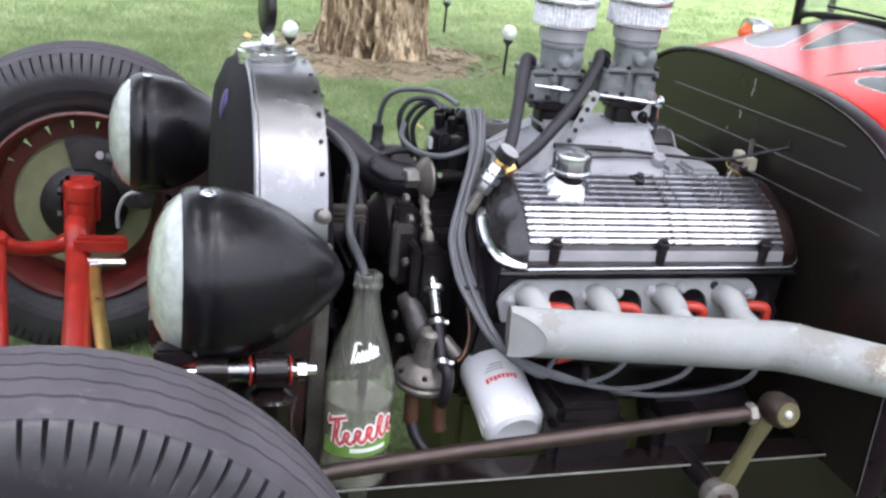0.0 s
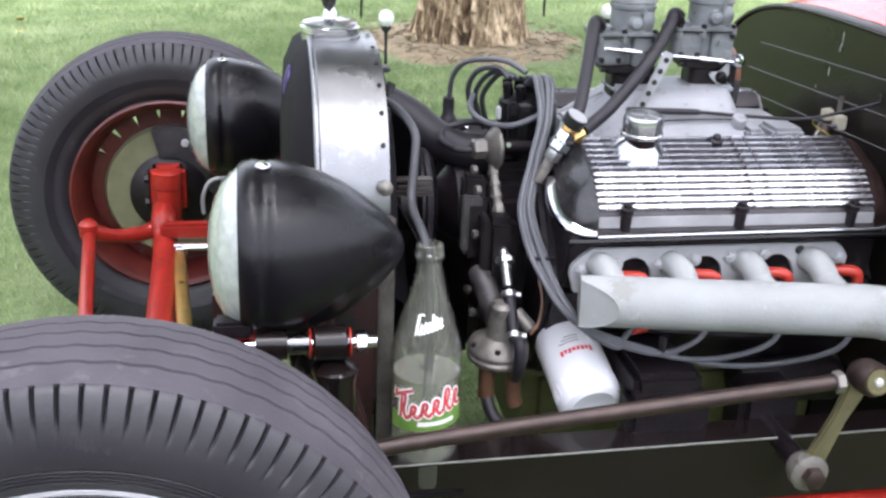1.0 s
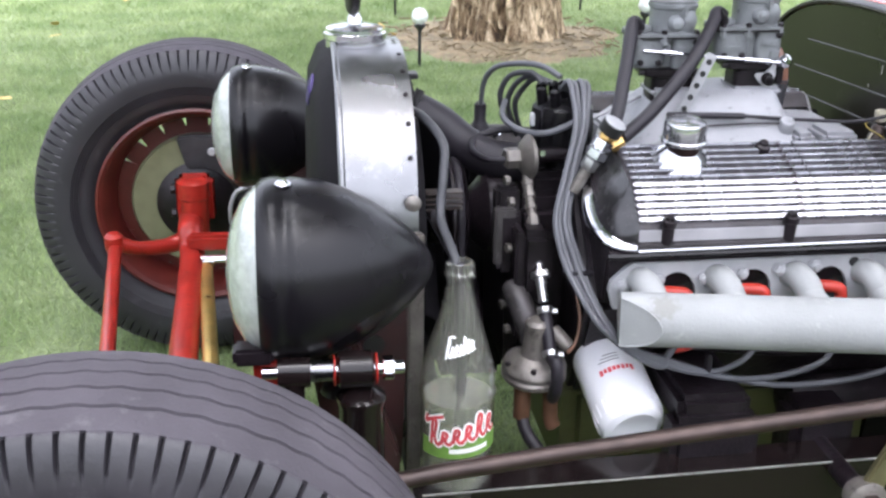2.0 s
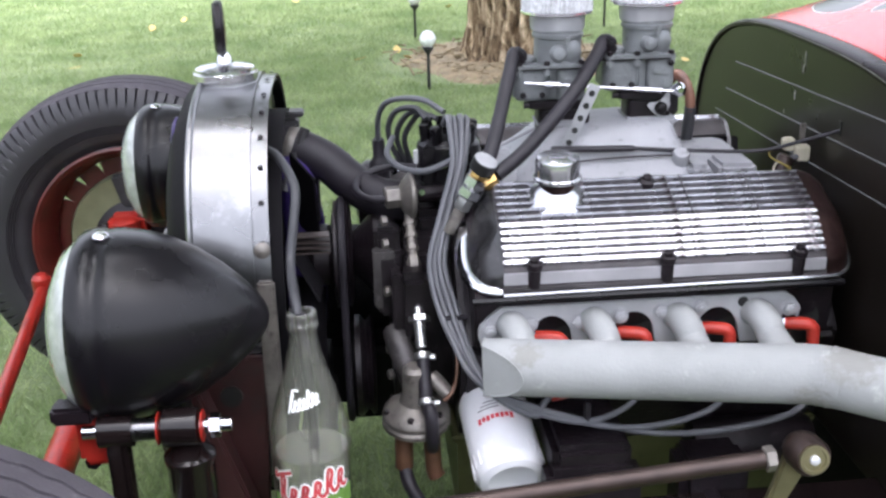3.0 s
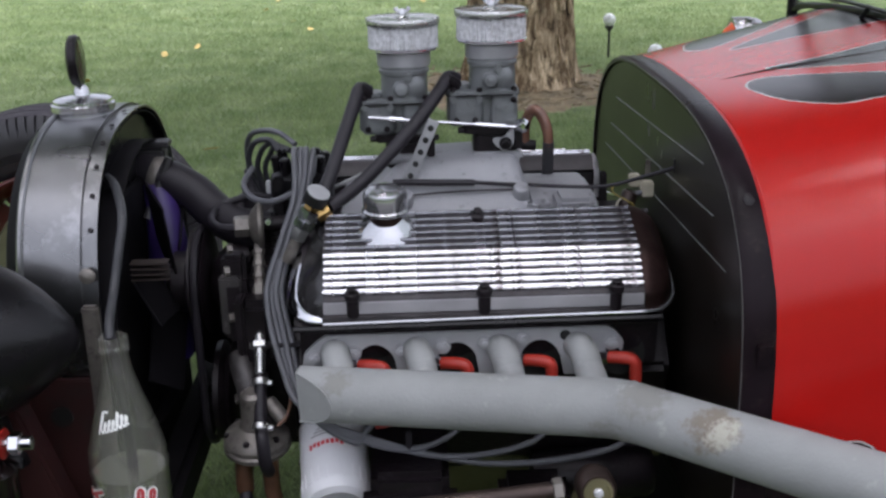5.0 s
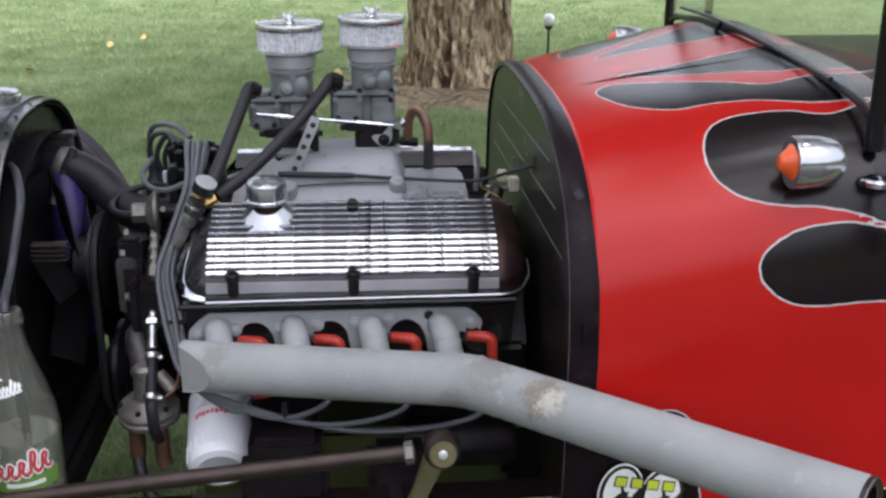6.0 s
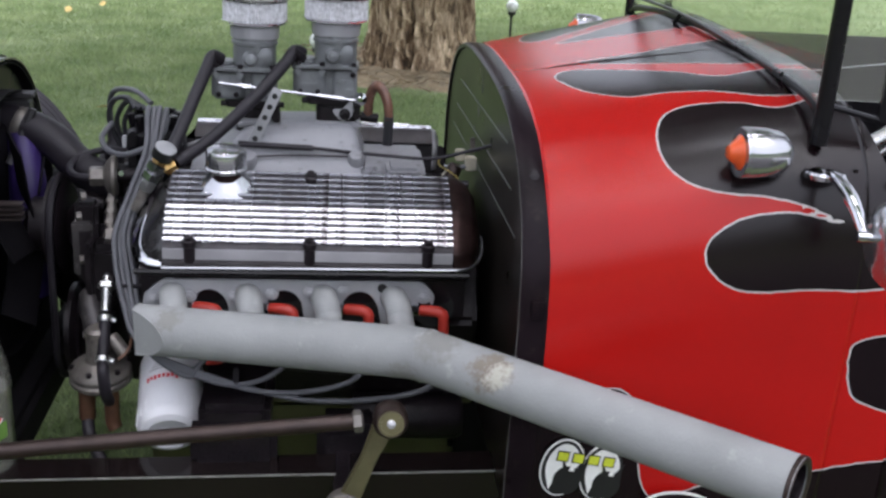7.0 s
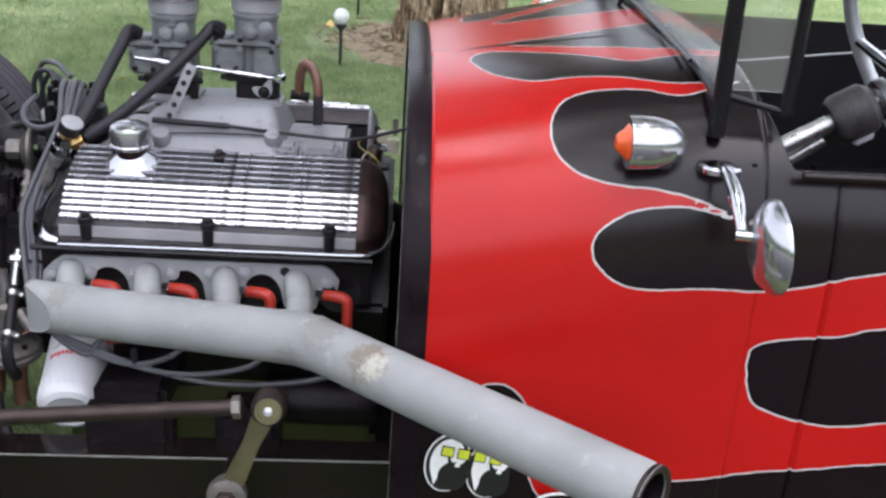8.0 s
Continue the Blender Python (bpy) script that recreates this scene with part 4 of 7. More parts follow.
def build_windscreen():
    ws = part("windscreen_frame", joined(
        tube([(0.468, -0.455, 0.815), (0.466, -0.455, 1.3)], 0.0105, 10, 2, sharp=True), tube([(0.468, 0.455, 0.815), (0.466, 0.455, 1.3)], 0.0105, 10, 2, sharp=True),
        tube([(0.468, -0.455, 0.846), (0.468, -0.36, 0.868), (0.468, 0, 0.886), (0.468, 0.36, 0.868), (0.468, 0.455, 0.846)], 0.006, 8),
        tube([(0.466, -0.455, 1.3), (0.466, 0.455, 1.3)], 0.011, 10, 2, sharp=True)), SATIN, car, "black windscreen frame")
    out = [(-0.447, 0.85), (-0.36, 0.87), (0, 0.887), (0.36, 0.87), (0.447, 0.85), (0.447, 1.295), (-0.447, 1.295)]
    m = Matrix(((0, 0, 1, 0.466), (1, 0, 0, 0), (0, 1, 0, 0), (0, 0, 0, 1)))
    pane = part("windscreen_pane", prism(out, 0.004, m), PANE, ws, "clear flat glass")
    pane.visible_shadow = False
    for y in (-0.455, 0.455):
        wing = part("wing_frame", joined(tube([(0.545, y, 0.845), (0.548, y, 1.22)], 0.008, 8, 2, sharp=True), tube([(0.475, y, 0.862), (0.545, y, 0.846)], 0.004, 8, 2)), SATIN, car, "black wind wing frame")
        pw = part("wing_pane", box(0.508, y, 1.04, 0.066, 0.003, 0.34), PANE, wing)
        pw.visible_shadow = False
    part("wiper", joined(tube([(0.457, -0.34, 0.878), (0.457, 0.05, 0.893), (0.457, 0.34, 0.888)], 0.003, 8), tube([(0.457, 0.1, 0.893), (0.45, 0.11, 0.876)], 0.004, 8, 2)), SATIN, car, "thin black wiper along the glass")


build_windscreen()


def build_signal(y, x):
    sg = part("turn_signal", lathe([(0.029, 0), (0.031, 0.004), (0.0305, 0.026), (0.027, 0.045), (0.018, 0.057), (0.007, 0.063), (0, 0.064)], (x, y, 0.806), (1, 0, 0.02), 36),
                                                             SIGNAL, car, "chrome bullet turn signal with amber lens")
    part("lens", lathe([(0.0235, 0.0), (0.021, 0.004), (0.0145, 0.009), (0.013, 0.012), (0.008, 0.017), (0, 0.018)], (x, y, 0.806), (-1, 0, -0.02), 24), AMBER, sg, "amber ribbed lens")
    part("seal", lathe([(0.0305, -0.003), (0.0315, 0.0), (0.0305, 0.003)], (x, y, 0.806), (1, 0, 0.02), 32), SIGNAL, sg)
    part("stalk", tube([(x + 0.045, y, 0.79), (x + 0.047, y * 0.93, 0.765)], 0.009, 10, 3), SATIN, sg)


build_signal(-0.472, 0.366)
build_signal(0.472, 0.366)


def build_mirror(sgn):
    y = lambda v: v * sgn
    arm = part("mirror_arm", joined(lathe([(0.024, -0.006), (0.026, 0), (0.024, 0.003), (0.009, 0.007)], (0.470, y(-0.482), 0.786), (0, sgn * 0.05, 1), 28),
                                    tube([(0.468, y(-0.48), 0.786), (0.467, y(-0.52), 0.790), (0.467, y(-0.565), 0.778), (0.466, y(-0.605), 0.752)], [0.0055, 0.008, 0.0085, 0.006], 12),
                                    tube([(0.458, y(-0.607), 0.750), (0.50, y(-0.612), 0.749)], 0.006, 10, 2)), CHROME, car, "curved chrome mirror arm")
    part("mirror_head", lathe([(0, -0.018), (0.02, -0.0165), (0.038, -0.010), (0.049, 0.0), (0.052, 0.006), (0.051, 0.010)], (0.493, y(-0.612), 0.739), (1, 0.0, 0.1), 40), SIGNAL, arm, "round polished mirror shell")
    part("mirror_glass", lathe([(0.049, 0.0101), (0.049, 0.0112)], (0.493, y(-0.612), 0.739), (1, 0.0, 0.1), 40), CHROME, arm)


build_mirror(1)
build_mirror(-1)


def build_steering():
    col = part("steering_column", joined(tube([(0.555, -0.22, 0.695), (0.755, -0.22, 0.815)], 0.0125, 14, 2), tube([(0.595, -0.20, 0.675), (0.695, -0.215, 0.755)], 0.009, 10, 2)), LIDMETAL, car, "bare metal steering column")
    part("housing", lathe([(0.03, 0), (0.036, 0.01), (0.036, 0.05), (0.028, 0.06)], (0.700, -0.22, 0.780), (0.86, 0, 0.5), 20), PUMPDARK, col)
    part("collar", lathe([(0.024, 0), (0.03, 0.006), (0.03, 0.02), (0.02, 0.026)], (0.755, -0.22, 0.812), (0.86, 0, 0.5), 20), CHROME, col)
    c, q = Vector((0.800, -0.22, 0.840)), Vector((0.86, 0, 0.5)).to_track_quat("Z", "Y").to_matrix()
    part("switch", box(0.0, -0.035, 0.03, 0.03, 0.012, 0.03, 0.003, axis_frame((0.70, -0.22, 0.78), (0.86, 0, 0.5))), SILVER, col, "bright switch on the column")
    part("switch_plate", joined(box(0.012, -0.036, 0.012, 0.02, 0.008, 0.014, 0.002, axis_frame((0.70, -0.22, 0.78), (0.86, 0, 0.5))), box(0.022, -0.03, 0.045, 0.022, 0.016, 0.016, 0.003, axis_frame((0.70, -0.22, 0.78), (0.86, 0, 0.5)))), CHROME, col, "small chrome switch plate")
    ringpts = [c + q @ Vector((0.17 * math.cos(a), 0.17 * math.sin(a), 0)) for a in np.linspace(0, 2 * math.pi, 49)]
    part("wheel_rim", tube(ringpts, 0.011, 10, 1, sharp=True), SILVER, col)
    for a in (0.2, 2.3, 4.4):
        part("spoke", tube([c, c + q @ Vector((0.165 * math.cos(a), 0.165 * math.sin(a), 0))], 0.008, 8, 2), CHROME, col)


build_steering()


def build_decal():
    y = -0.4885
    m0 = lambda x, z, o: Matrix(((1, 0, 0, x), (0, 0, 1, y - o), (0, 1, 0, z), (0, 0, 0, 1))) @ pose(0, 0, 0, 0, 0, -8)
    oval = lambda rx, rz, n=32: [(rx * math.cos(a), rz * math.sin(a)) for a in np.linspace(0, 2 * math.pi, n, endpoint=False)]
    # two eyes: white rim, black ground, white of the eye, pupil with lashes
    for x, z in ((0.185, 0.380), (0.2385, 0.3725)):
        e = part("decal", prism(oval(0.0295, 0.0425), 0.0015, m0(x, z, 0)), WHITEINK, car, "oval eye sticker")
        part("ground", prism(oval(0.0275, 0.0405), 0.001, m0(x, z, 0.0006)), BLACKFLAT, e)
        part("eye_white", prism([(0.0225 * math.cos(a), 0.002 + 0.034 * math.sin(a)) for a in np.linspace(-0.1, math.pi + 0.55, 24)] + [(-0.012, -0.034), (-0.006, -0.012)], 0.001, m0(x, z, 0.0011)), WHITEINK, e)
        part("pupil", prism([(0.019 * math.cos(a), 0.021 * math.sin(a)) for a in np.linspace(0, 2 * math.pi, 26)], 0.001, m0(x + 0.007, z - 0.018, 0.0016)), BLACKFLAT, e)
        for k, (lx, ang) in enumerate(((0.004, -20), (0.012, 0), (0.019, 22))):
            part("lash", prism([(-0.0035, 0), (0.0035, 0), (0.0006, 0.020), (-0.0006, 0.020)], 0.001, m0(x + lx, z - 0.004, 0.0021) @ pose(0, 0, 0, 0, 0, -ang)), BLACKFLAT if k != 1 else WHITEINK, e)
    for k in range(4):
        x, z = 0.184 + 0.0205 * k, 0.3985 - 0.003 * k
        b = part("band", prism([(-0.008, -0.0075), (0.008, -0.0075), (0.008, 0.0075), (-0.008, 0.0075)], 0.001, m0(x, z, 0.0026)), BLACKFLAT, car, "black edged yellow print bar")
        part("bar", prism([(-0.0066, -0.006), (0.0066, -0.006), (0.0066, 0.006), (-0.0066, 0.006)], 0.001, m0(x, z, 0.0031)), YELLOWINK, b)
    d2 = part("decal", prism(oval(0.052, 0.026), 0.0015, m0(0.345, 0.328, 0.018)), WHITEINK, car, "dark oval sticker with a white edge")
    part("ground", prism(oval(0.048, 0.0225), 0.001, m0(0.345, 0.328, 0.0186)), GLOSS, d2)


build_decal()


# ---- chassis and front end ----
def build_chassis():
    for s in (1, -1):
        part("frame_rail", box(0, 0, 0, 1.9, 0.055, 0.10, 0.003, pose(0.30, -0.362 * s, 0.268, 0, -1.2, 0)), GLOSS, car, "gloss black box-section frame rail")
        # thin pale bead puts the edge's sky highlight into colour
        part("rail_highlight", tube([(-0.64, -0.3905 * s, 0.2982), (1.24, -0.3905 * s, 0.3376)], 0.0014, 6, 2), SCUFF_AND_LIGHT, car, "pale worn bead with the rail edge's highlight in its colour")
        part("lower_rail", tube([(-0.62, -0.375 * s, 0.185), (1.2, -0.375 * s, 0.178)], 0.022, 12, 2), REDPAINT, car, "red lower rail tube")
        horn = [(-0.662, 0.24), (-0.664, 0.33), (-0.725, 0.52), (-0.80, 0.545), (-0.86, 0.53), (-0.86, 0.49), (-0.77, 0.45), (-0.74, 0.26)]
        m = Matrix(((1, 0, 0, 0), (0, 0, 1, -0.325 * s - 0.02), (0, 1, 0, 0), (0, 0, 0, 1)))
        part("frame_horn", prism(horn, 0.04, m, 0.004), MAROON, car, "dark maroon frame horn plate")
    for y in (-0.385, 0.385):
        part("front_crossmember", box(-0.812, y, 0.495, 0.045, 0.10, 0.075, 0.008), REDPAINT, car, "red front crossmember")
    part("perch_plate", box(-0.833, -0.43, 0.525, 0.045, 0.03, 0.02, 0.004), GREASY, car)
    part("leaf_spring", joined(*[tube([(-0.825, -0.42 + 0.05 * k, 0.455 - 0.012 * k), (-0.825, 0, 0.475 - 0.012 * k), (-0.825, 0.42 - 0.05 * k, 0.455 - 0.012 * k)], 0.009, 6) for k in range(3)]), SATIN, car)
    axle = part("front_axle", tube([(-0.94, -0.60, 0.34), (-0.942, -0.52, 0.335), (-0.95, -0.42, 0.285), (-0.968, 0, 0.275), (-0.985, 0.42, 0.29), (-0.992, 0.50, 0.33), (-0.995, 0.60, 0.34)], 0.024, 14), REDPAINT, car, "bright red tube axle")
    for s in (1, -1):
        part("kingpin", joined(lathe([(0.02, 0), (0.026, 0.01), (0.026, 0.09), (0.03, 0.095), (0.03, 0.125), (0.018, 0.132)], (-0.985, 0.545 * s, 0.29), (0, 0, 1), 18),
                               box(-0.985, 0.575 * s, 0.37, 0.07, 0.05, 0.10, 0.012)), REDPAINT, axle, "red spindle and kingpin boss")
        part("steering_arm", tube([(-0.985, 0.55 * s, 0.315), (-1.03, 0.53 * s, 0.292), (-1.09, 0.49 * s, 0.30), (-1.131, 0.46 * s, 0.325)], [0.018, 0.016, 0.014, 0.016], 12), REDPAINT, axle)
        for dz in (0.345, 0.395):
            part("bolt", hexnut((-1.022, 0.565 * s, dz), (-1, 0, 0), 0.01, 0.01), GREASY, axle)
        part("rod_end", joined(lathe([(0.014, -0.02), (0.018, -0.01), (0.018, 0.012), (0.01, 0.02)], (-1.131, 0.46 * s, 0.325), (0, 0, 1), 14)), REDPAINT, axle)
    part("tie_rod", tube([(-1.131, 0.47, 0.315), (-1.02, -0.46, 0.315)], 0.0125, 12, 2), REDPAINT, car, "red tie rod")
    damper = part("steering_damper", tube([(-0.958, 0.40, 0.29), (-0.915, -0.08, 0.29)], 0.013, 12, 2), GOLD, car, "gold steering damper rod")
    part("clevis", joined(box(-0.958, 0.42, 0.295, 0.03, 0.03, 0.02, 0.004), tube([(-0.99, 0.42, 0.30), (-0.90, 0.42, 0.30)], 0.008, 8, 2)), CHROME, damper)
    part("damper_tab", box(-0.945, 0.45, 0.325, 0.10, 0.03, 0.03, 0.006), REDPAINT, axle)
    for s in (1, -1):
        y = -0.437 * s
        sh = part("shock_absorber", joined(lathe([(0.02, 0), (0.026, 0.004), (0.026, 0.19), (0.028, 0.195), (0.028, 0.2), (0.012, 0.21)], (-0.716, y, 0.27), (0, 0, 1), 24)), GLOSS, car, "gloss black front shock absorber")
        part("eye", lathe([(0.017, -0.02), (0.021, -0.018), (0.021, 0.018), (0.017, 0.02)], (-0.722, y, 0.503), (1, 0, 0), 20), GLOSS, sh)
        part("bolt", tube([(-0.825, y, 0.503), (-0.668, y, 0.503)], 0.008, 12, 2), CHROME, sh, "bright steel bolt")
        part("spacer", tube([(-0.79, y, 0.503), (-0.745, y, 0.503)], 0.0125, 14, 2), STEEL, sh)
        for x in (-0.7455, -0.699):
            part("bushing", lathe([(0.016, 0), (0.0178, 0.0006), (0.0178, 0.0022), (0.016, 0.0028)], (x - 0.0014, y, 0.503), (1, 0, 0), 18), REDPAINT, sh)
        part("nut", hexnut((-0.692, y, 0.503), (1, 0, 0), 0.0135, 0.013), CHROME, sh)
        part("shackle", joined(box(-0.79, y, 0.45, 0.022, 0.03, 0.13, 0.006), lathe([(0.018, -0.018), (0.018, 0.018)], (-0.79, y, 0.503), (1, 0, 0), 16)), GLOSS, sh)
        part("grease_fitting", lathe([(0.007, 0), (0.007, 0.012), (0.004, 0.014), (0.004, 0.03), (0.006, 0.034)], (-0.752, y - 0.02 * s, 0.40), (0, -s, 0.6), 8), ALLOY_DULL, sh)
    # steering drag link and arm
    link = part("drag_link", tube([(-0.97, -0.50, 0.335), (-0.63, -0.455, 0.372), (-0.075, -0.468, 0.437)], 0.0105, 12, 4), BROWN, car, "brown steel drag link")
    part("lock_nut", hexnut((-0.088, -0.468, 0.4355), (0.99, 0, 0.12), 0.0145, 0.012), PUMP, link)
    part("ball_joint", joined(lathe([(0.013, -0.03), (0.018, -0.025), (0.0225, -0.012), (0.0225, 0.012), (0.0185, 0.02)], (-0.041, -0.47, 0.441), (0, -1, 0.2), 22)), BROWN, link)
    part("cap", lathe([(0.0165, 0.02), (0.0165, 0.0225), (0.013, 0.0225), (0.0125, 0.0205), (0, 0.0205)], (-0.041, -0.47, 0.441), (0, -1, 0.2), 24), OLIVE, link)
    part("cap_screw", lathe([(0.0055, 0.0205), (0.0055, 0.024), (0.004, 0.025), (0, 0.025)], (-0.041, -0.47, 0.441), (0, -1, 0.2), 14), SILVER, link, "bright plug in the cap")
    arm = part("pitman_arm", prism([(-0.017, 0.0), (0.017, 0.0), (0.011, -0.07), (0.015, -0.15), (-0.015, -0.15), (-0.011, -0.07)], 0.012,
                                   Matrix.Translation((-0.041, -0.452, 0.443)) @ pose(0, 0, 0, 90, 0, 0) @ pose(0, 0, 0, 0, 0, -21), 0.003), OLIVE, car, "olive plated pitman arm")
    part("boss", lathe([(0.022, -0.012), (0.026, 0), (0.026, 0.012), (0.018, 0.016)], (-0.097, -0.455, 0.300), (0, -1, 0), 22), PUMP, arm)
    part("nut", hexnut((-0.097, -0.471, 0.300), (0, -1, 0), 0.015, 0.014), BROWN, arm)
    gear = part("steering_box", box(-0.09, -0.30, 0.30, 0.09, 0.07, 0.10, 0.012), GREASY, car)
    part("output_shaft", tube([(-0.097, -0.33, 0.30), (-0.097, -0.46, 0.30)], 0.014, 12, 2), GREASY, gear)


build_chassis()


def build_tyre():
    """Bias-ply tyre: smooth ribs on the crown, slotted shoulders, ringed sidewalls."""
    seg, slots = 832, 8
    half = [(-0.058, 0.206, 0), (-0.066, 0.2155, 0), (-0.0705, 0.2215, 0), (-0.0725, 0.228, 0), (-0.0745, 0.2335, 0)]
    for r in (0.237, 0.2415, 0.246, 0.2505):
        y = -0.0755 - (r - 0.237) * 0.32
        half += [(y - 0.0008, r - 0.0012, 0), (y + 0.0012, r, 0), (y - 0.0008, r + 0.0012, 0)]
    half += [(-0.0818, 0.259, 0), (-0.083, 0.270, 0), (-0.0827, 0.280, 0), (-0.0812, 0.2885, 1), (-0.0788, 0.2975, 1), (-0.0755, 0.3065, 1), (-0.0715, 0.3145, 1), (-0.068, 0.3188, 1), (-0.0662, 0.3204, 1)]
    crown = [(-0.0652, None, 3)]
    for c in (-0.038, -0.013, 0.013, 0.038):
        crown += [(c - 0.0022, None, 2), (c - 0.0014, -0.0055, 2), (c + 0.0014, -0.0055, 2), (c + 0.0022, None, 2)]
    crown += [(0.0652, None, 3)]
    rows = half + [(y, 0.3305 - 1.95 * y * y + (d or 0.0), f) for y, d, f in crown] + [(-y, r, f) for y, r, f in reversed(half)]
    vs, fs, slot = [], [], []
    for i, (y, r, f) in enumerate(rows):
        for k in range(seg):
            a = 2 * math.pi * k / seg
            rr, yy = r, y
            if f == 1 and k % slots == 0:
                cut = 0.0048 * min(1.0, max(0.0, (r - 0.283) / 0.03)) ** 0.8
                rr, yy = r - cut * 0.75, y - math.copysign(cut, y)
            if f == 2:
                yy = y + 0.0013 * math.sin(k * 2 * math.pi / 13.0)
            vs.append((rr * math.sin(a), yy, rr * math.cos(a)))
    n = len(half)
    for i in range(len(rows) - 1):
        for k in range(seg):
            a, b = i * seg + k, i * seg + (k + 1) % seg
            fs.append((a, b, b + seg, a + seg))
            slot.append(1 if n - 1 <= i < n + len(crown) else 0)
    me = mesh_of("tyre", geo(vs, fs), RUBBER, 30)
    me.materials.append(TREAD)
    me.polygons.foreach_set("material_index", slot)
    return me


TYRE = build_tyre()


def build_wheel(x, y, turn, s, paint, label):
    """s: 1 where the outer face looks to -y."""
    rim, size = (0.988, 0.988) if s == 1 else (0.925, 1.004)
    m = pose(x, y, 0.333 * size, 0, 0, turn) @ Matrix.Diagonal((rim, 1, rim, 1))
    tyre = part("tyre", TYRE, None, None, m=Matrix.Diagonal((size / rim, 1, size / rim, 1)))
    wheel = part("wheel", joined(lathe([(0.21, -0.064), (0.218, -0.071), (0.223, -0.068), (0.21, -0.058), (0.202, -0.045), (0.196, -0.02), (0.19, 0.0), (0.19, 0.03), (0.196, 0.045), (0.204, 0.056),
                                        (0.223, 0.068), (0.218, 0.071), (0.209, 0.064), (0.2, 0.046), (0.192, 0.03), (0.186, 0.0), (0.192, -0.02), (0.198, -0.045), (0.21, -0.064)], (0, 0, 0), (0, 1, 0), 72, caps=False)),
                 paint, car, label, m)
    tyre.parent = wheel
    tagged(tyre, "black bias-ply tyre with ribbed shoulder")
    part("disc", lathe([(0.02, -0.030), (0.07, -0.036), (0.10, -0.02), (0.158, -0.026), (0.163, -0.022), (0.10, -0.014), (0.07, -0.03), (0.02, -0.024)], (0, 0, 0), (0, s, 0), 48), paint, wheel)
    tab = mesh_of("tab", box(0, 0, 0.173, 0.0485, 0.004, 0.045, 0.001), paint)
    wide_tab = mesh_of("tab", box(0, 0, 0.173, 0.0575, 0.005, 0.045, 0.001), paint)
    for k in range(20):
        part("tab", tab if k in (17, 18, 19, 0, 1, 2) else wide_tab, None, wheel, m=Matrix.Translation((0, -0.022 * s, 0)) @ pose(0, 0, 0, 0, k * 18, 0))
    part("brake_drum", lathe([(0.14, -0.012), (0.149, -0.01), (0.152, 0.02), (0.147, 0.03), (0.141, 0.03), (0.118, 0.026), (0.08, 0.034), (0.03, 0.034)], (0, 0, 0), (0, s, 0), 48), DRUM, wheel, "grey-green brake drum")
    if s == 1:
        part("trim_ring", lathe([(0.2205, -0.0715), (0.2235, -0.0742), (0.2265, -0.0735), (0.2275, -0.0715)], (0, 0, 0), (0, 1, 0), 96, caps=False), ALLOY_DULL, wheel, "thin bright trim ring")
    part("hub", lathe([(0.092, 0.032), (0.095, 0.04), (0.075, 0.055), (0.04, 0.062), (0.03, 0.075)], (0, 0, 0), (0, s, 0), 36), GREASY, wheel)
    arc = [(0.160 * math.cos(radians(a)), 0.160 * math.sin(radians(a))) for a in range(0, 106, 7)] + [(0.085 * math.cos(radians(a)), 0.085 * math.sin(radians(a))) for a in range(105, -1, -15)]
    cal = part("caliper", joined(prism(arc, 0.022, Matrix(((1, 0, 0, 0), (0, 0, 1, 0.045 * s - 0.011), (0, 1, 0, 0), (0, 0, 0, 1))), 0.005),
                                 lathe([(0.034, 0), (0.036, 0.006), (0.034, 0.026), (0.022, 0.032)], (0.095, 0.055 * s, 0.085), (0, s, 0), 24), lathe([(0.026, 0), (0.028, 0.005), (0.025, 0.022), (0.012, 0.027)], (0.13, 0.055 * s, 0.03), (0, s, 0), 20),
                                 tube([(0.05, 0.075 * s, 0.125), (0.10, 0.085 * s, 0.115), (0.135, 0.085 * s, 0.075), (0.14, 0.08 * s, 0.02)], [0.014, 0.018, 0.018, 0.012], 12)), CALIPER, wheel, "dark grey cast brake caliper")
    for u, v in ((0.035, 0.125), (0.075, 0.118), (0.118, 0.052)):
        part("caliper_bolt", hexnut((u, 0.058 * s, v), (0, s, 0), 0.009, 0.010), ALLOY_DULL, cal)
    part("spindle_flange", joined(box(-0.005, 0.075 * s, 0.03, 0.085, 0.02, 0.10, 0.01), hexnut((-0.03, 0.086 * s, 0.06), (0, s, 0), 0.009, 0.008), hexnut((-0.03, 0.086 * s, 0.0), (0, s, 0), 0.009, 0.008)), REDPAINT if s == -1 else GREASY, wheel, "bolted spindle flange")
    part("brake_hose", tube([(0.14, 0.09 * s, 0.07), (0.12, 0.15 * s, 0.075), (0.09, 0.16 * s, 0.065), (0.075, 0.16 * s, 0.03), (0.075, 0.15 * s, -0.01)], 0.0045, 8), ALLOY_DULL, wheel)


build_wheel(-0.96, -0.72, 0, 1, GLOSS, "black steel wheel with a thin bright trim ring")
build_wheel(-0.985, 0.695, 0, -1, REDDARK, "dark red steel wheel")


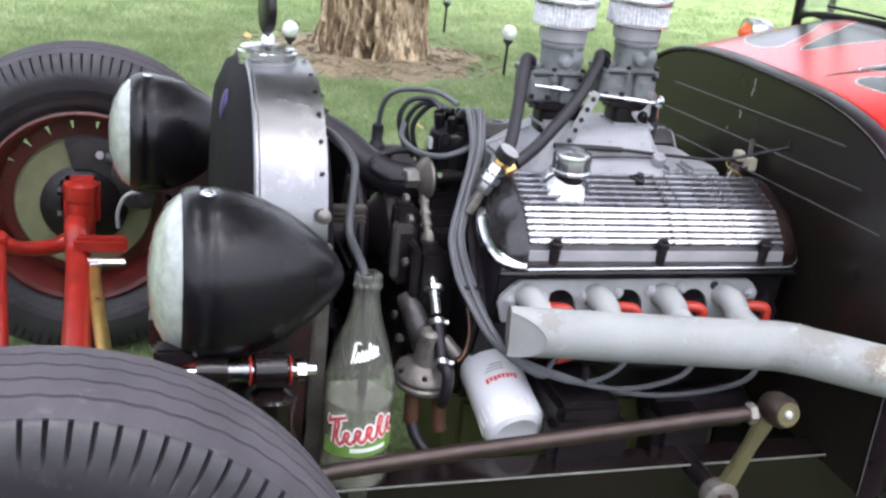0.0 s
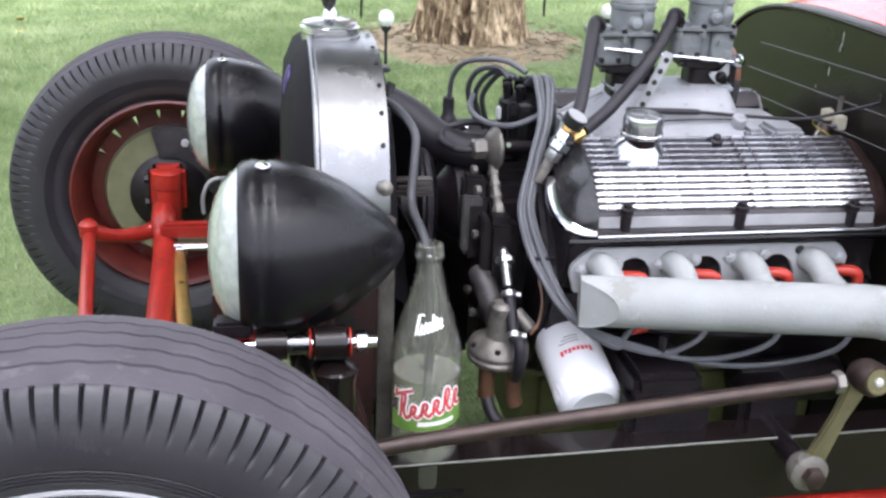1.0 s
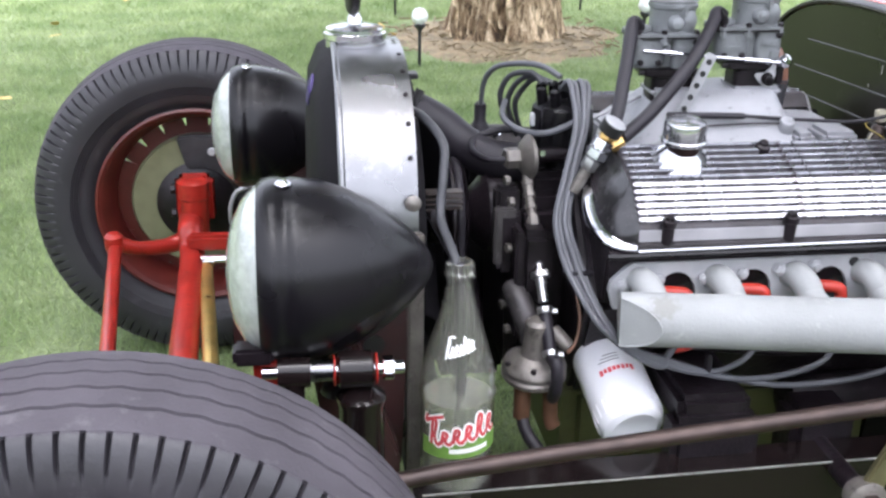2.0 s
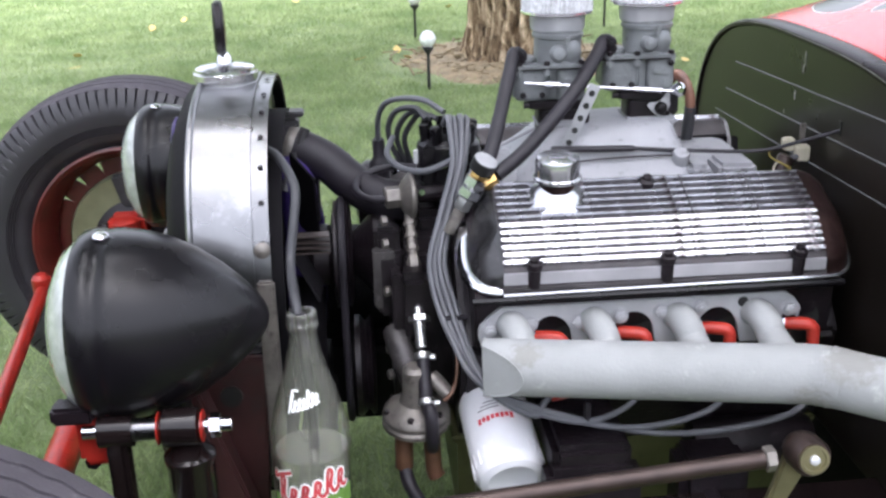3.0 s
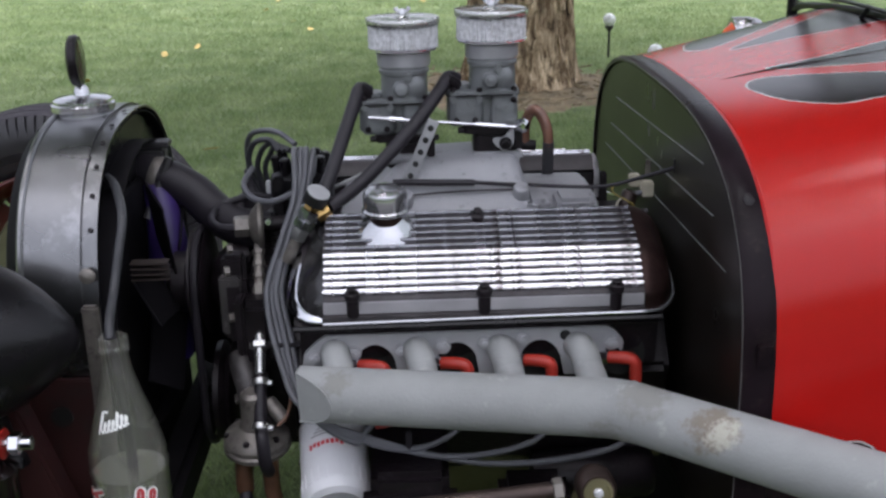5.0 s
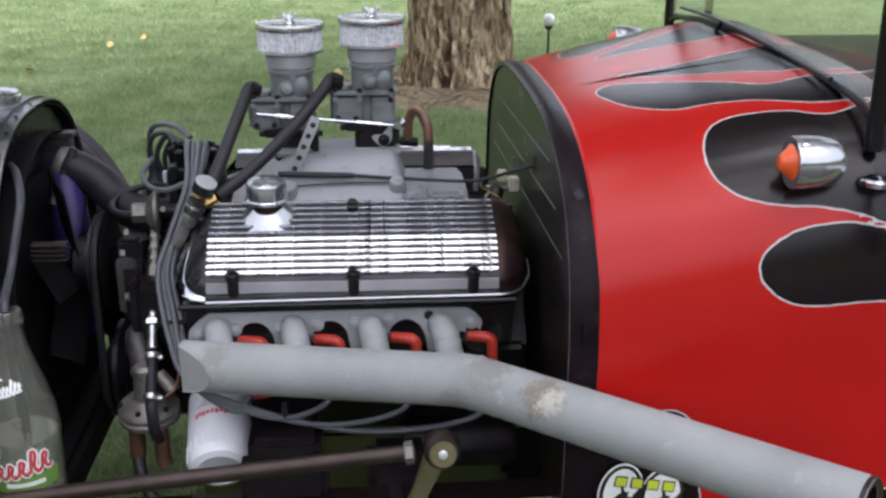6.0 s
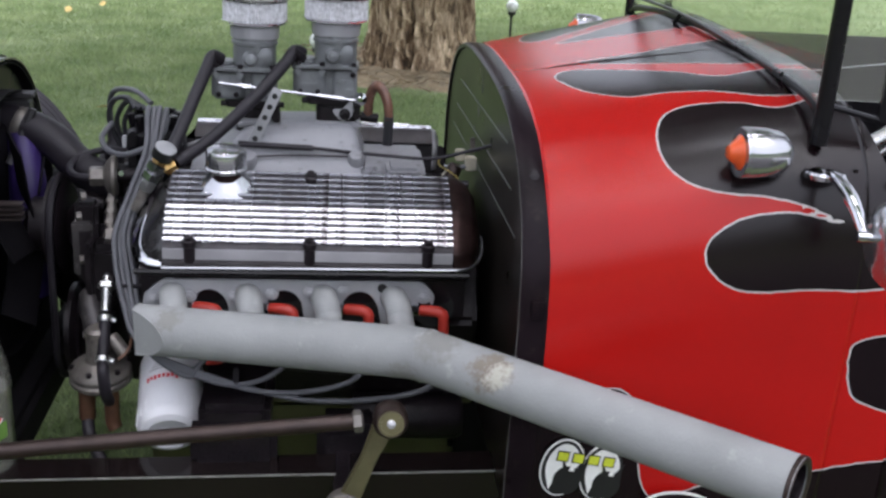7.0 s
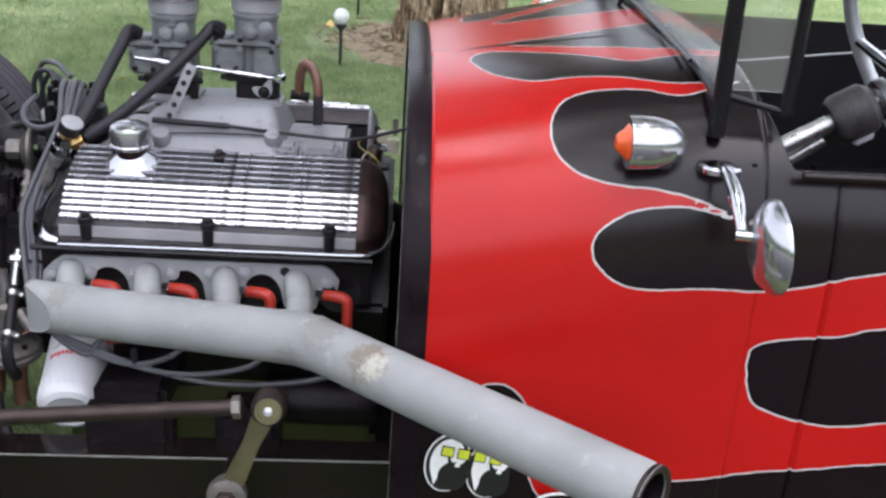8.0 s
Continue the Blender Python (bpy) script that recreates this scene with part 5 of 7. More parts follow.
def build_headlight(x, y, z):
    prof = [(0.094, 0.0), (0.100, -0.002), (0.105, 0.004), (0.107, 0.014), (0.107, 0.022), (0.1055, 0.024), (0.1055, 0.033), (0.1065, 0.035), (0.1055, 0.045), (0.102, 0.068), (0.093, 0.095),
            (0.080, 0.122), (0.063, 0.147), (0.044, 0.169), (0.026, 0.1855), (0.013, 0.1935), (0.005, 0.196), (0, 0.1965)]
    hl = part("headlight", lathe(prof, (x, y, z), (1, 0, 0), 72), SATIN, car, "satin black bullet headlight")
    part("lens", lathe([(0.1, 0.004), (0.097, -0.004), (0.085, -0.018), (0.06, -0.031), (0.03, -0.038), (0, -0.040)], (x, y, z), (1, 0, 0), 64), LENS, hl, "clear fluted headlight glass")
    part("clip", joined(lathe([(0.008, 0), (0.009, 0.002), (0.006, 0.005), (0, 0.006)], (x + 0.028, y - 0.012, z + 0.1055), (0, -0.1, 1), 14)), CHROME, hl)
    part("stand", joined(tube([(x + 0.085, y, z - 0.09), (x + 0.088, y * 0.97, z - 0.16)], 0.014, 12, 2), lathe([(0.026, 0), (0.022, 0.012), (0.014, 0.018)], (x + 0.088, y * 0.97, z - 0.165), (0, 0, 1), 18)), SATIN, hl)


build_headlight(-0.823, -0.358, 0.593)
build_headlight(-0.888, 0.36, 0.573)


def band(ring, x0, x1, t):
    """A strip of sheet that follows a (y, z) line, from x0 to x1."""
    vs, fs = [], []
    n = len(ring)
    for i, (y, z) in enumerate(ring):
        a, b = ring[max(i - 1, 0)], ring[min(i + 1, n - 1)]
        d = Vector((b[1] - a[1], -(b[0] - a[0]))).normalized()
        for x, o in ((x0, 0), (x1, 0), (x1, -t), (x0, -t)):
            vs.append((x, y + d[0] * o, z + d[1] * o))
    for i in range(n - 1):
        for k in range(4):
            fs.append((i * 4 + k, i * 4 + (k + 1) % 4, i * 4 + 4 + (k + 1) % 4, i * 4 + 4 + k))
    fs += [(0, 1, 2, 3), tuple(reversed(range(4 * n - 4, 4 * n)))]
    return geo(vs, fs)


def along_x(x0):
    return Matrix(((0, 0, 1, x0), (1, 0, 0, 0), (0, 1, 0, 0), (0, 0, 0, 1)))


def build_radiator():
    ring = [(0.262, 0.31), (0.262, 0.42)] + arch(0.262, 0.5, 0.789, 2.6, 48) + [(-0.262, 0.42), (-0.262, 0.31)]
    ring = [(y, z) for y, z in ring]
    sh = part("radiator_shell", band(ring, -0.725, -0.651, 0.004), STEEL, car, "polished stainless radiator shell with creases")
    inner = [(y * 0.985, z - 0.004) for y, z in ring]
    part("rear_flange", band(inner, -0.651, -0.631, 0.003), STEEL, sh, "scalloped stainless rear flange")
    # added black band stands for the shade inside the steel shell
    part("shell_dark_band", band([(y * 0.968, z - 0.011) for y, z in ring], -0.72, -0.633, 0.002), MATTE, sh, "black band added to darken the inside of the shell")
    part("front_bead", tube([(-0.725, y, z) for y, z in ring], 0.0045, 8, 1, sharp=True), STEEL, sh)
    riv = mesh_of("rivet", lathe([(0.0035, 0), (0.003, 0.0015), (0, 0.002)], seg=10), GREASY)
    for k in range(6, 44, 3):
        (y0, z0), (y1, z1) = arch(0.2585, 0.5, 0.786, 2.6, 48)[k], arch(0.2585, 0.5, 0.786, 2.6, 48)[k + 1]
        d = Vector((0, z1 - z0, -(y1 - y0))).normalized()
        part("rivet", riv, None, sh, m=axis_frame(Vector((-0.639, y0, z0)) + d * 0.0005, d))
    part("bolt", lathe([(0.010, 0), (0.010, 0.003), (0.006, 0.006), (0, 0.007)], (-0.639, -0.2585, 0.634), (0, -1, 0.1), 18), PUMP, sh, "dull metal fixing bolt")
    vs, fs, rn = [], [], len(ring)
    cuts = ((0.985, -0.728), (0.95, -0.745), (0.82, -0.760), (0.5, -0.766), (0.05, -0.768))
    for k, x in cuts:
        vs += [(x, y * k, 0.53 + (z - 0.53) * k) for y, z in ring]
    for j in range(len(cuts) - 1):
        fs += [(j * rn + i, j * rn + (i + 1) % rn, (j + 1) * rn + (i + 1) % rn, (j + 1) * rn + i) for i in range(rn)]
    fs.append(tuple(range((len(cuts) - 1) * rn, len(cuts) * rn)))
    part("front_grille", geo(vs, fs), MATTE, sh, "black domed grille panel")
    core = part("radiator_core", box(-0.680, 0, 0.465, 0.055, 0.49, 0.31, 0.01), CORE, car, "black finned radiator core")
    for k in range(22):
        part("core_fin", box(-0.709, 0, 0.33 + 0.0125 * k, 0.004, 0.48, 0.003), SATIN, core)
    top = [(y * 0.93, z - 0.016) for y, z in arch(0.262, 0.5, 0.789, 2.6, 30) if z > 0.61]
    m = Matrix(((0, 0, 1, -0.70), (1, 0, 0, 0), (0, 1, 0, 0), (0, 0, 0, 1)))
    part("header_tank", prism(top, 0.055, m), SATIN, core)
    part("badge", lathe([(0.021, 0), (0.021, 0.003), (0.015, 0.005), (0, 0.0055)], (-0.757, -0.07, 0.735), (-1, 0, 0.2), 24), PURPLE, sh, "small round purple badge")
    cap = part("radiator_cap", lathe([(0.0415, -0.022), (0.0415, -0.006), (0.0435, -0.004), (0.0435, 0.004), (0.0405, 0.006), (0.040, 0.010), (0.034, 0.013), (0.012, 0.016), (0.01, 0.024), (0.006, 0.03)], (-0.694, -0.005, 0.797), (0, 0, 1), 40), SIGNAL, car, "chrome radiator cap with upright round ornament")
    part("ornament", joined(lathe([(0.0, -0.007), (0.031, -0.007), (0.035, -0.004), (0.036, 0.003), (0.033, 0.007), (0, 0.007)], (-0.697, -0.005, 0.860), (1, 0.1, 0), 36)), GREASY, cap, "dark weathered round gauge")
    part("ornament_glass", lathe([(0.029, 0.0071), (0.02, 0.0085), (0, 0.009)], (-0.697, -0.005, 0.860), (1, 0.1, 0), 30), GLOSS, cap)
    # side plates under the shell
    for s in (1, -1):
        m = Matrix(((1, 0, 0, 0), (0, 0, 1, -0.268 * s - 0.006), (0, 1, 0, 0), (0, 0, 0, 1)))
        pl = part("radiator_support", prism([(-0.735, 0.27), (-0.655, 0.27), (-0.645, 0.5), (-0.735, 0.5)], 0.012, m, 0.002), MAROON, car, "rusty maroon radiator support plate")
        for x, z, r in ((-0.69, 0.45, 0.014), (-0.69, 0.32, 0.009)):
            # black disc carries the dark of the hole
            part("hole_rim", lathe([(r, -0.008), (r, 0.008)], (x, -0.268 * s, z), (0, 1, 0), 20), BLACKFLAT, pl)
    part("support_edge", joined(box(-0.637, -0.272, 0.42, 0.021, 0.012, 0.36, 0.003)), PUMP, car, "plain grey metal edge strip")
    # shroud and fan
    ring2 = [(0.235 * math.cos(a), 0.53 + 0.21 * math.sin(a)) for a in np.linspace(0, 2 * math.pi, 49)]
    part("fan_shroud", band(ring2, -0.66, -0.618, 0.003), MATTE, car, "black fan shroud")
    part("shroud_panel", prism([(-0.23, 0.22), (0.23, 0.22), (0.23, 0.56), (0.15, 0.68), (-0.15, 0.68), (-0.23, 0.56)], 0.008, along_x(-0.645), 0.002), MATTE, car, "black panel behind the radiator")
    part("shroud_side", tube([(-0.628, 0.062, 0.665), (-0.614, 0.045, 0.64), (-0.606, 0.03, 0.58), (-0.606, 0.022, 0.50), (-0.61, 0.02, 0.40)], [0.016, 0.024, 0.03, 0.032, 0.028], 20), PURPLE, car, "dark purple shroud side")
    hub = part("fan_hub", lathe([(0.03, 0), (0.045, 0.01), (0.045, 0.03), (0.02, 0.06)], (-0.60, -0.005, 0.53), (1, 0, 0), 24), GREASY, car)
    for k in range(6):
        a = k * math.pi / 3 + 0.35
        m = Matrix.Translation((-0.597, -0.005, 0.53)) @ Matrix.Rotation(a, 4, "X") @ pose(0, 0, 0, 0, 0, 28)
        part("fan_blade", box(0, 0, 0.10, 0.003, 0.075, 0.12, 0.001, m), MATTE, hub)
    for k in range(4):
        part("core_fin", box(-0.587, -0.16, 0.593 + 0.0075 * k, 0.05, 0.02, 0.0022, 0.0008), BRONZE, hub, "thin bronze fin")
    part("radiator_hose", tube([(-0.655, 0.075, 0.685), (-0.605, 0.065, 0.670), (-0.565, 0.055, 0.650), (-0.532, 0.035, 0.625), (-0.495, 0.005, 0.610), (-0.44, -0.015, 0.606)], 0.029, 20), HOSE, car, "thick black upper radiator hose")
    part("hose_clamp", lathe([(0.0295, 0), (0.0305, 0.002), (0.0305, 0.012), (0.0295, 0.014)], (-0.625, 0.069, 0.676), (1, -0.2, -0.3), 24), PUMP, car)
    part("coolant_bracket", joined(box(-0.63, 0.08, 0.690, 0.05, 0.03, 0.05, 0.004, None), box(-0.622, 0.075, 0.722, 0.05, 0.03, 0.008, 0.002, None), tube([(-0.63, 0.02, 0.62), (-0.615, 0.04, 0.66), (-0.595, 0.05, 0.705)], 0.007, 8)), CALIPER, car)


build_radiator()


# ---- engine ----
def build_block():
    part("engine_block", joined(prism([(-0.16, 0.30), (0.16, 0.30), (0.23, 0.47), (0.12, 0.60), (-0.12, 0.60), (-0.23, 0.47)], 0.50, along_x(-0.40), 0.008)), GREASY, car, "greasy black engine block")
    part("oil_pan", joined(box(-0.15, 0, 0.215, 0.50, 0.30, 0.19, 0.025), box(-0.15, 0, 0.303, 0.52, 0.33, 0.012, 0.003)), PANPAINT, car, "olive green painted oil pan")
    for s in (1, -1):
        head = part("cylinder_head", prism([(-s * 0.12, 0.59), (-s * 0.20, 0.475), (-s * 0.244, 0.482), (-s * 0.252, 0.545), (-s * 0.276, 0.556), (-s * 0.13, 0.645)][::s], 0.46, along_x(-0.385), 0.003), GREASY, car, "black cylinder head")
        part("gasket_edge", tube([(-0.39, -s * 0.274, 0.559), (0.075, -s * 0.274, 0.561)], 0.004, 6, 2), SATIN, head)
    part("timing_cover", joined(box(-0.44, 0, 0.44, 0.09, 0.22, 0.28, 0.02), box(-0.475, -0.06, 0.52, 0.04, 0.10, 0.12, 0.015), box(-0.455, -0.13, 0.50, 0.05, 0.05, 0.10, 0.012),
                                lathe([(0.05, 0), (0.05, 0.03), (0.03, 0.05)], (-0.46, 0, 0.53), (-1, 0, 0), 24)), GREASY, car)
    part("water_pump", joined(lathe([(0.062, 0), (0.062, 0.03), (0.045, 0.045), (0.02, 0.07), (0.02, 0.10)], (-0.475, -0.005, 0.53), (-1, 0, 0), 28), box(-0.488, -0.09, 0.575, 0.035, 0.03, 0.05, 0.006),
                              box(-0.488, -0.1, 0.52, 0.03, 0.035, 0.09, 0.006)), GREASY, car)
    part("pump_plate", box(-0.493, -0.105, 0.53, 0.03, 0.022, 0.085, 0.003), PUMPDARK, car, "worn metal pump bracket")
    bolt = mesh_of("bolt", hexnut((0, 0, 0), (0, 0, 1), 0.007, 0.008), PUMP)
    blk = part("front_bolts_plate", box(-0.478, -0.12, 0.47, 0.012, 0.06, 0.16, 0.003), GREASY, car)
    for y, z in ((-0.10, 0.61), (-0.135, 0.59), (-0.13, 0.52), (-0.135, 0.46), (-0.10, 0.42), (-0.14, 0.40)):
        part("bolt", bolt, None, blk, m=axis_frame((-0.487, y, z), (-1, -0.3, 0)))
    pul = part("crank_pulley", lathe([(0.02, 0), (0.07, 0.002), (0.076, 0.006), (0.066, 0.014), (0.076, 0.022), (0.076, 0.03), (0.05, 0.034), (0.03, 0.02)], (-0.51, -0.005, 0.35), (-1, 0, 0), 40), GREASY, car, "black crank pulley")
    part("pump_pulley", lathe([(0.02, 0), (0.07, 0.002), (0.078, 0.006), (0.068, 0.014), (0.078, 0.022), (0.078, 0.026), (0.05, 0.03), (0.03, 0.02)], (-0.535, -0.005, 0.53), (-1, 0, 0), 40), GREASY, pul)
    part("belt", joined(*[tube([(-0.55, -0.005 + 0.078 * math.cos(a), (0.53 if math.sin(a) >= 0 else 0.35) + 0.078 * math.sin(a)) for a in np.linspace(0, 2 * math.pi, 40)], 0.006, 8, 1, sharp=True)]), HOSE, pul)
    # unseen bar, added where the space under the engine looks dark
    part("dark_fill_bar", box(-0.60, 0, 0.25, 0.05, 0.67, 0.07, 0.012), MATTE, car, "unseen black bar added to fill the dark under the engine")
    # made-up black unit, stands for the dark gap behind the pulleys
    part("dark_gap_filler", joined(lathe([(0.05, -0.01), (0.092, 0), (0.095, 0.02), (0.095, 0.12), (0.085, 0.135), (0.03, 0.14)], (-0.47, 0.21, 0.40), (-1, 0, 0), 32), box(-0.50, 0.2, 0.27, 0.16, 0.22, 0.16, 0.03)), MATTE, car, "made-up black drum filling the dark gap behind the pulleys")
    part("alternator", joined(lathe([(0.03, -0.06), (0.058, -0.055), (0.06, 0.04), (0.05, 0.055), (0.02, 0.06)], (-0.47, 0.20, 0.55), (-1, 0, 0), 28)), GREASY, car)
    part("transmission_bell", lathe([(0.17, 0), (0.16, 0.05), (0.12, 0.12), (0.10, 0.14)], (0.0, 0, 0.42), (1, 0, 0), 30), GREASY, car)
    part("transmission", joined(prism([(-0.13, 0.16), (0.13, 0.16), (0.15, 0.30), (0.08, 0.45), (-0.08, 0.45), (-0.15, 0.30)], 0.60, along_x(0.08), 0.01)), MATTE, car, "dark transmission case")
    part("starter", joined(lathe([(0.035, 0), (0.036, 0.01), (0.036, 0.16), (0.03, 0.17)], (-0.08, -0.19, 0.29), (1, 0, 0), 22)), GREASY, car)
    part("engine_mount", joined(box(-0.25, -0.26, 0.36, 0.10, 0.16, 0.05, 0.01), box(-0.25, -0.33, 0.32, 0.12, 0.05, 0.08, 0.01)), GREASY, car)
    part("oil_gallery_line", tube([(-0.30, -0.20, 0.40), (-0.18, -0.23, 0.395), (-0.05, -0.225, 0.385), (0.06, -0.20, 0.40)], 0.006, 8), GREASY, car)


build_block()


def build_valve_cover(s):
    """s: 1 near bank, -1 far bank."""
    sec = [(-0.272, 0.567), (-0.277, 0.570), (-0.277, 0.574), (-0.270, 0.577), (-0.2705, 0.592), (-0.267, 0.597), (-0.224, 0.640), (-0.150, 0.669), (-0.136, 0.667), (-0.118, 0.650)]
    # body is near black where it shows between the fins
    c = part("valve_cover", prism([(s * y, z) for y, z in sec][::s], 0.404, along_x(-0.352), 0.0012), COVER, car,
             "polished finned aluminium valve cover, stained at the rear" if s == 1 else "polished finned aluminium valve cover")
    part("side_wall", box(-0.150, -s * 0.2712, 0.585, 0.402, 0.003, 0.016, 0.001), WALL, c, "smooth dull side wall")
    # rear end: a rounded cap
    ctr = Vector((-0.195, 0.592))
    pts = [Vector(q) for q in ((-0.274, 0.567), (-0.2735, 0.578), (-0.272, 0.591), (-0.267, 0.599), (-0.247, 0.619), (-0.226, 0.639), (-0.19, 0.654), (-0.152, 0.669), (-0.137, 0.667), (-0.116, 0.645), (-0.116, 0.605), (-0.19, 0.58))]
    pts = [pts[i].lerp(pts[(i + 1) % len(pts)], q / 3) for i in range(len(pts)) for q in range(3)]
    vs, n, rows = [], len(pts), 12
    for k in range(rows + 1):
        u = k / rows * math.pi / 2
        for q in pts:
            r = ctr + (q - ctr) * max(0.02, math.cos(u)) ** 0.6
            vs.append((0.052 + 0.043 * math.sin(u) * (1 if s == 1 else 0.4), s * r[0], r[1]))
    fs = [(k * n + i, k * n + (i + 1) % n, k * n + n + (i + 1) % n, k * n + n + i) for k in range(rows) for i in range(n)] + [tuple(range(rows * n, rows * n + n))]
    part("end_cap", mesh_of("end_cap", geo(vs, fs), DARKBROWN if s == 1 else SILVER, 60), None, c, "dark brown rounded end" if s == 1 else "")
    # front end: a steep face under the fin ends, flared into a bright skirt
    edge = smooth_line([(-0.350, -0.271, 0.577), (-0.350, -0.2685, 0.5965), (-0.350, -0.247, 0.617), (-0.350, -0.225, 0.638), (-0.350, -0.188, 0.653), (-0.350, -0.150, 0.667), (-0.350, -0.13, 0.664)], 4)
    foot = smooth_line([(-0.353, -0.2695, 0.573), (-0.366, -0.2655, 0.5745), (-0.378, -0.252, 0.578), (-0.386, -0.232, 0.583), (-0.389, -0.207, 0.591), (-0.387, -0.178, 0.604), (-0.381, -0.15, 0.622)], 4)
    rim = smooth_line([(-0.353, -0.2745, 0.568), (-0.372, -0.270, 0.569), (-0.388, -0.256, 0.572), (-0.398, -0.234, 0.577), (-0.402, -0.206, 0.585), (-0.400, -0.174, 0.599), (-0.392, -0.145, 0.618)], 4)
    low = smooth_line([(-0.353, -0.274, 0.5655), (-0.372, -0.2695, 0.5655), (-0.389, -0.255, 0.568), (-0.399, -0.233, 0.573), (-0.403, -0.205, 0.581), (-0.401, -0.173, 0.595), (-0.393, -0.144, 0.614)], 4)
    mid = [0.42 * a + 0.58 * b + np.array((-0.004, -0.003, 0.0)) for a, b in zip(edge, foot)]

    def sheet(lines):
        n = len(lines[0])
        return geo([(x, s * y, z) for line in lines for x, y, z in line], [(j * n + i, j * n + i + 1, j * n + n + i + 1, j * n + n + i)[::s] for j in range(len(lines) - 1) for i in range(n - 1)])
    # face coloured dark to stand for what the chrome reflects
    e = part("end_face", mesh_of("end_face", sheet([edge, mid, foot]), DARKREFLECT, 60), None, c, "chrome front end with its dark reflection in the colour")
    part("end_skirt", mesh_of("end_skirt", sheet([foot, rim, low]), CHROME, 60), None, e, "bright flared skirt")
    part("rail", joined(tube([(-0.352, -s * 0.2755, 0.566), (-0.25, -s * 0.2755, 0.567), (-0.05, -s * 0.2755, 0.569), (0.052, -s * 0.2755, 0.570), (0.075, -s * 0.268, 0.571), (0.09, -s * 0.25, 0.574), (0.099, -s * 0.222, 0.579), (0.102, -s * 0.185, 0.587)], 0.0026, 8)), SIGNAL, c)
    low, kink, top = Vector((0, -s * 0.2665, 0.5985)), Vector((0, -s * 0.224, 0.641)), Vector((0, -s * 0.150, 0.670))
    for p0, p1, count, wide, tall in ((low, kink, 6, 0.0056, 0.011), (kink, top, 6, 0.0044, 0.009)):
        d = (p1 - p0) / count
        q = Vector((1, 0, 0))
        nrm = q.cross(d).normalized()
        nrm = nrm if nrm.z > 0 else -nrm
        fin = mesh_of("fin", moved(box(0, 0, 0.001, 0.402, wide, tall, 0.0013), Matrix((q, nrm.cross(q), nrm)).transposed().to_4x4()), ALLOY)
        for k in range(count):
            part("fin", fin, None, c, m=Matrix.Translation(p0 + d * (k + 0.5) + Vector((-0.15, 0, 0))))
    stud = mesh_of("stud", joined(lathe([(0.0078, -0.026), (0.0078, -0.002), (0.0095, 0.0), (0.0095, 0.007), (0.0055, 0.009)], seg=14), hexnut((0, 0, 0.007), (0, 0, 1), 0.0065, 0.006)), GREASY)
    for x in (-0.314, -0.15, 0.015):
        part("stud", stud, None, c, m=axis_frame((x, -s * 0.2745, 0.600), (0, -s * 0.15, 1)))
    part("stud", mesh_of("short_stud", joined(lathe([(0.010, -0.004), (0.010, 0.005), (0.006, 0.008)], seg=14), hexnut((0, 0, 0.005), (0, 0, 1), 0.0065, 0.007)), GREASY), None, c, m=axis_frame((-0.151, -s * 0.165, 0.666), (0, -s * 0.35, 0.9)))
    if s == 1:
        br = part("breather_cap", lathe([(0.0275, 0.0), (0.0305, 0.002), (0.0305, 0.006), (0.0285, 0.008), (0.0285, 0.026), (0.0265, 0.031), (0.020, 0.0345), (0.010, 0.036), (0, 0.0365)], (-0.271, -0.184, 0.681), (0, -0.06, 1), 40), SIGNAL, car, "chrome oil breather cap")
        part("collar", lathe([(0.021, -0.012), (0.021, 0.002)], (-0.271, -0.184, 0.681), (0, -0.06, 1), 30), DARKBROWN, br)
        part("neck", lathe([(0.046, -0.034), (0.044, -0.030), (0.031, -0.014), (0.0235, -0.008), (0.022, -0.006)], (-0.271, -0.184, 0.681), (0, -0.3, 1), 36), SIGNAL, br)


build_valve_cover(1)
build_valve_cover(-1)


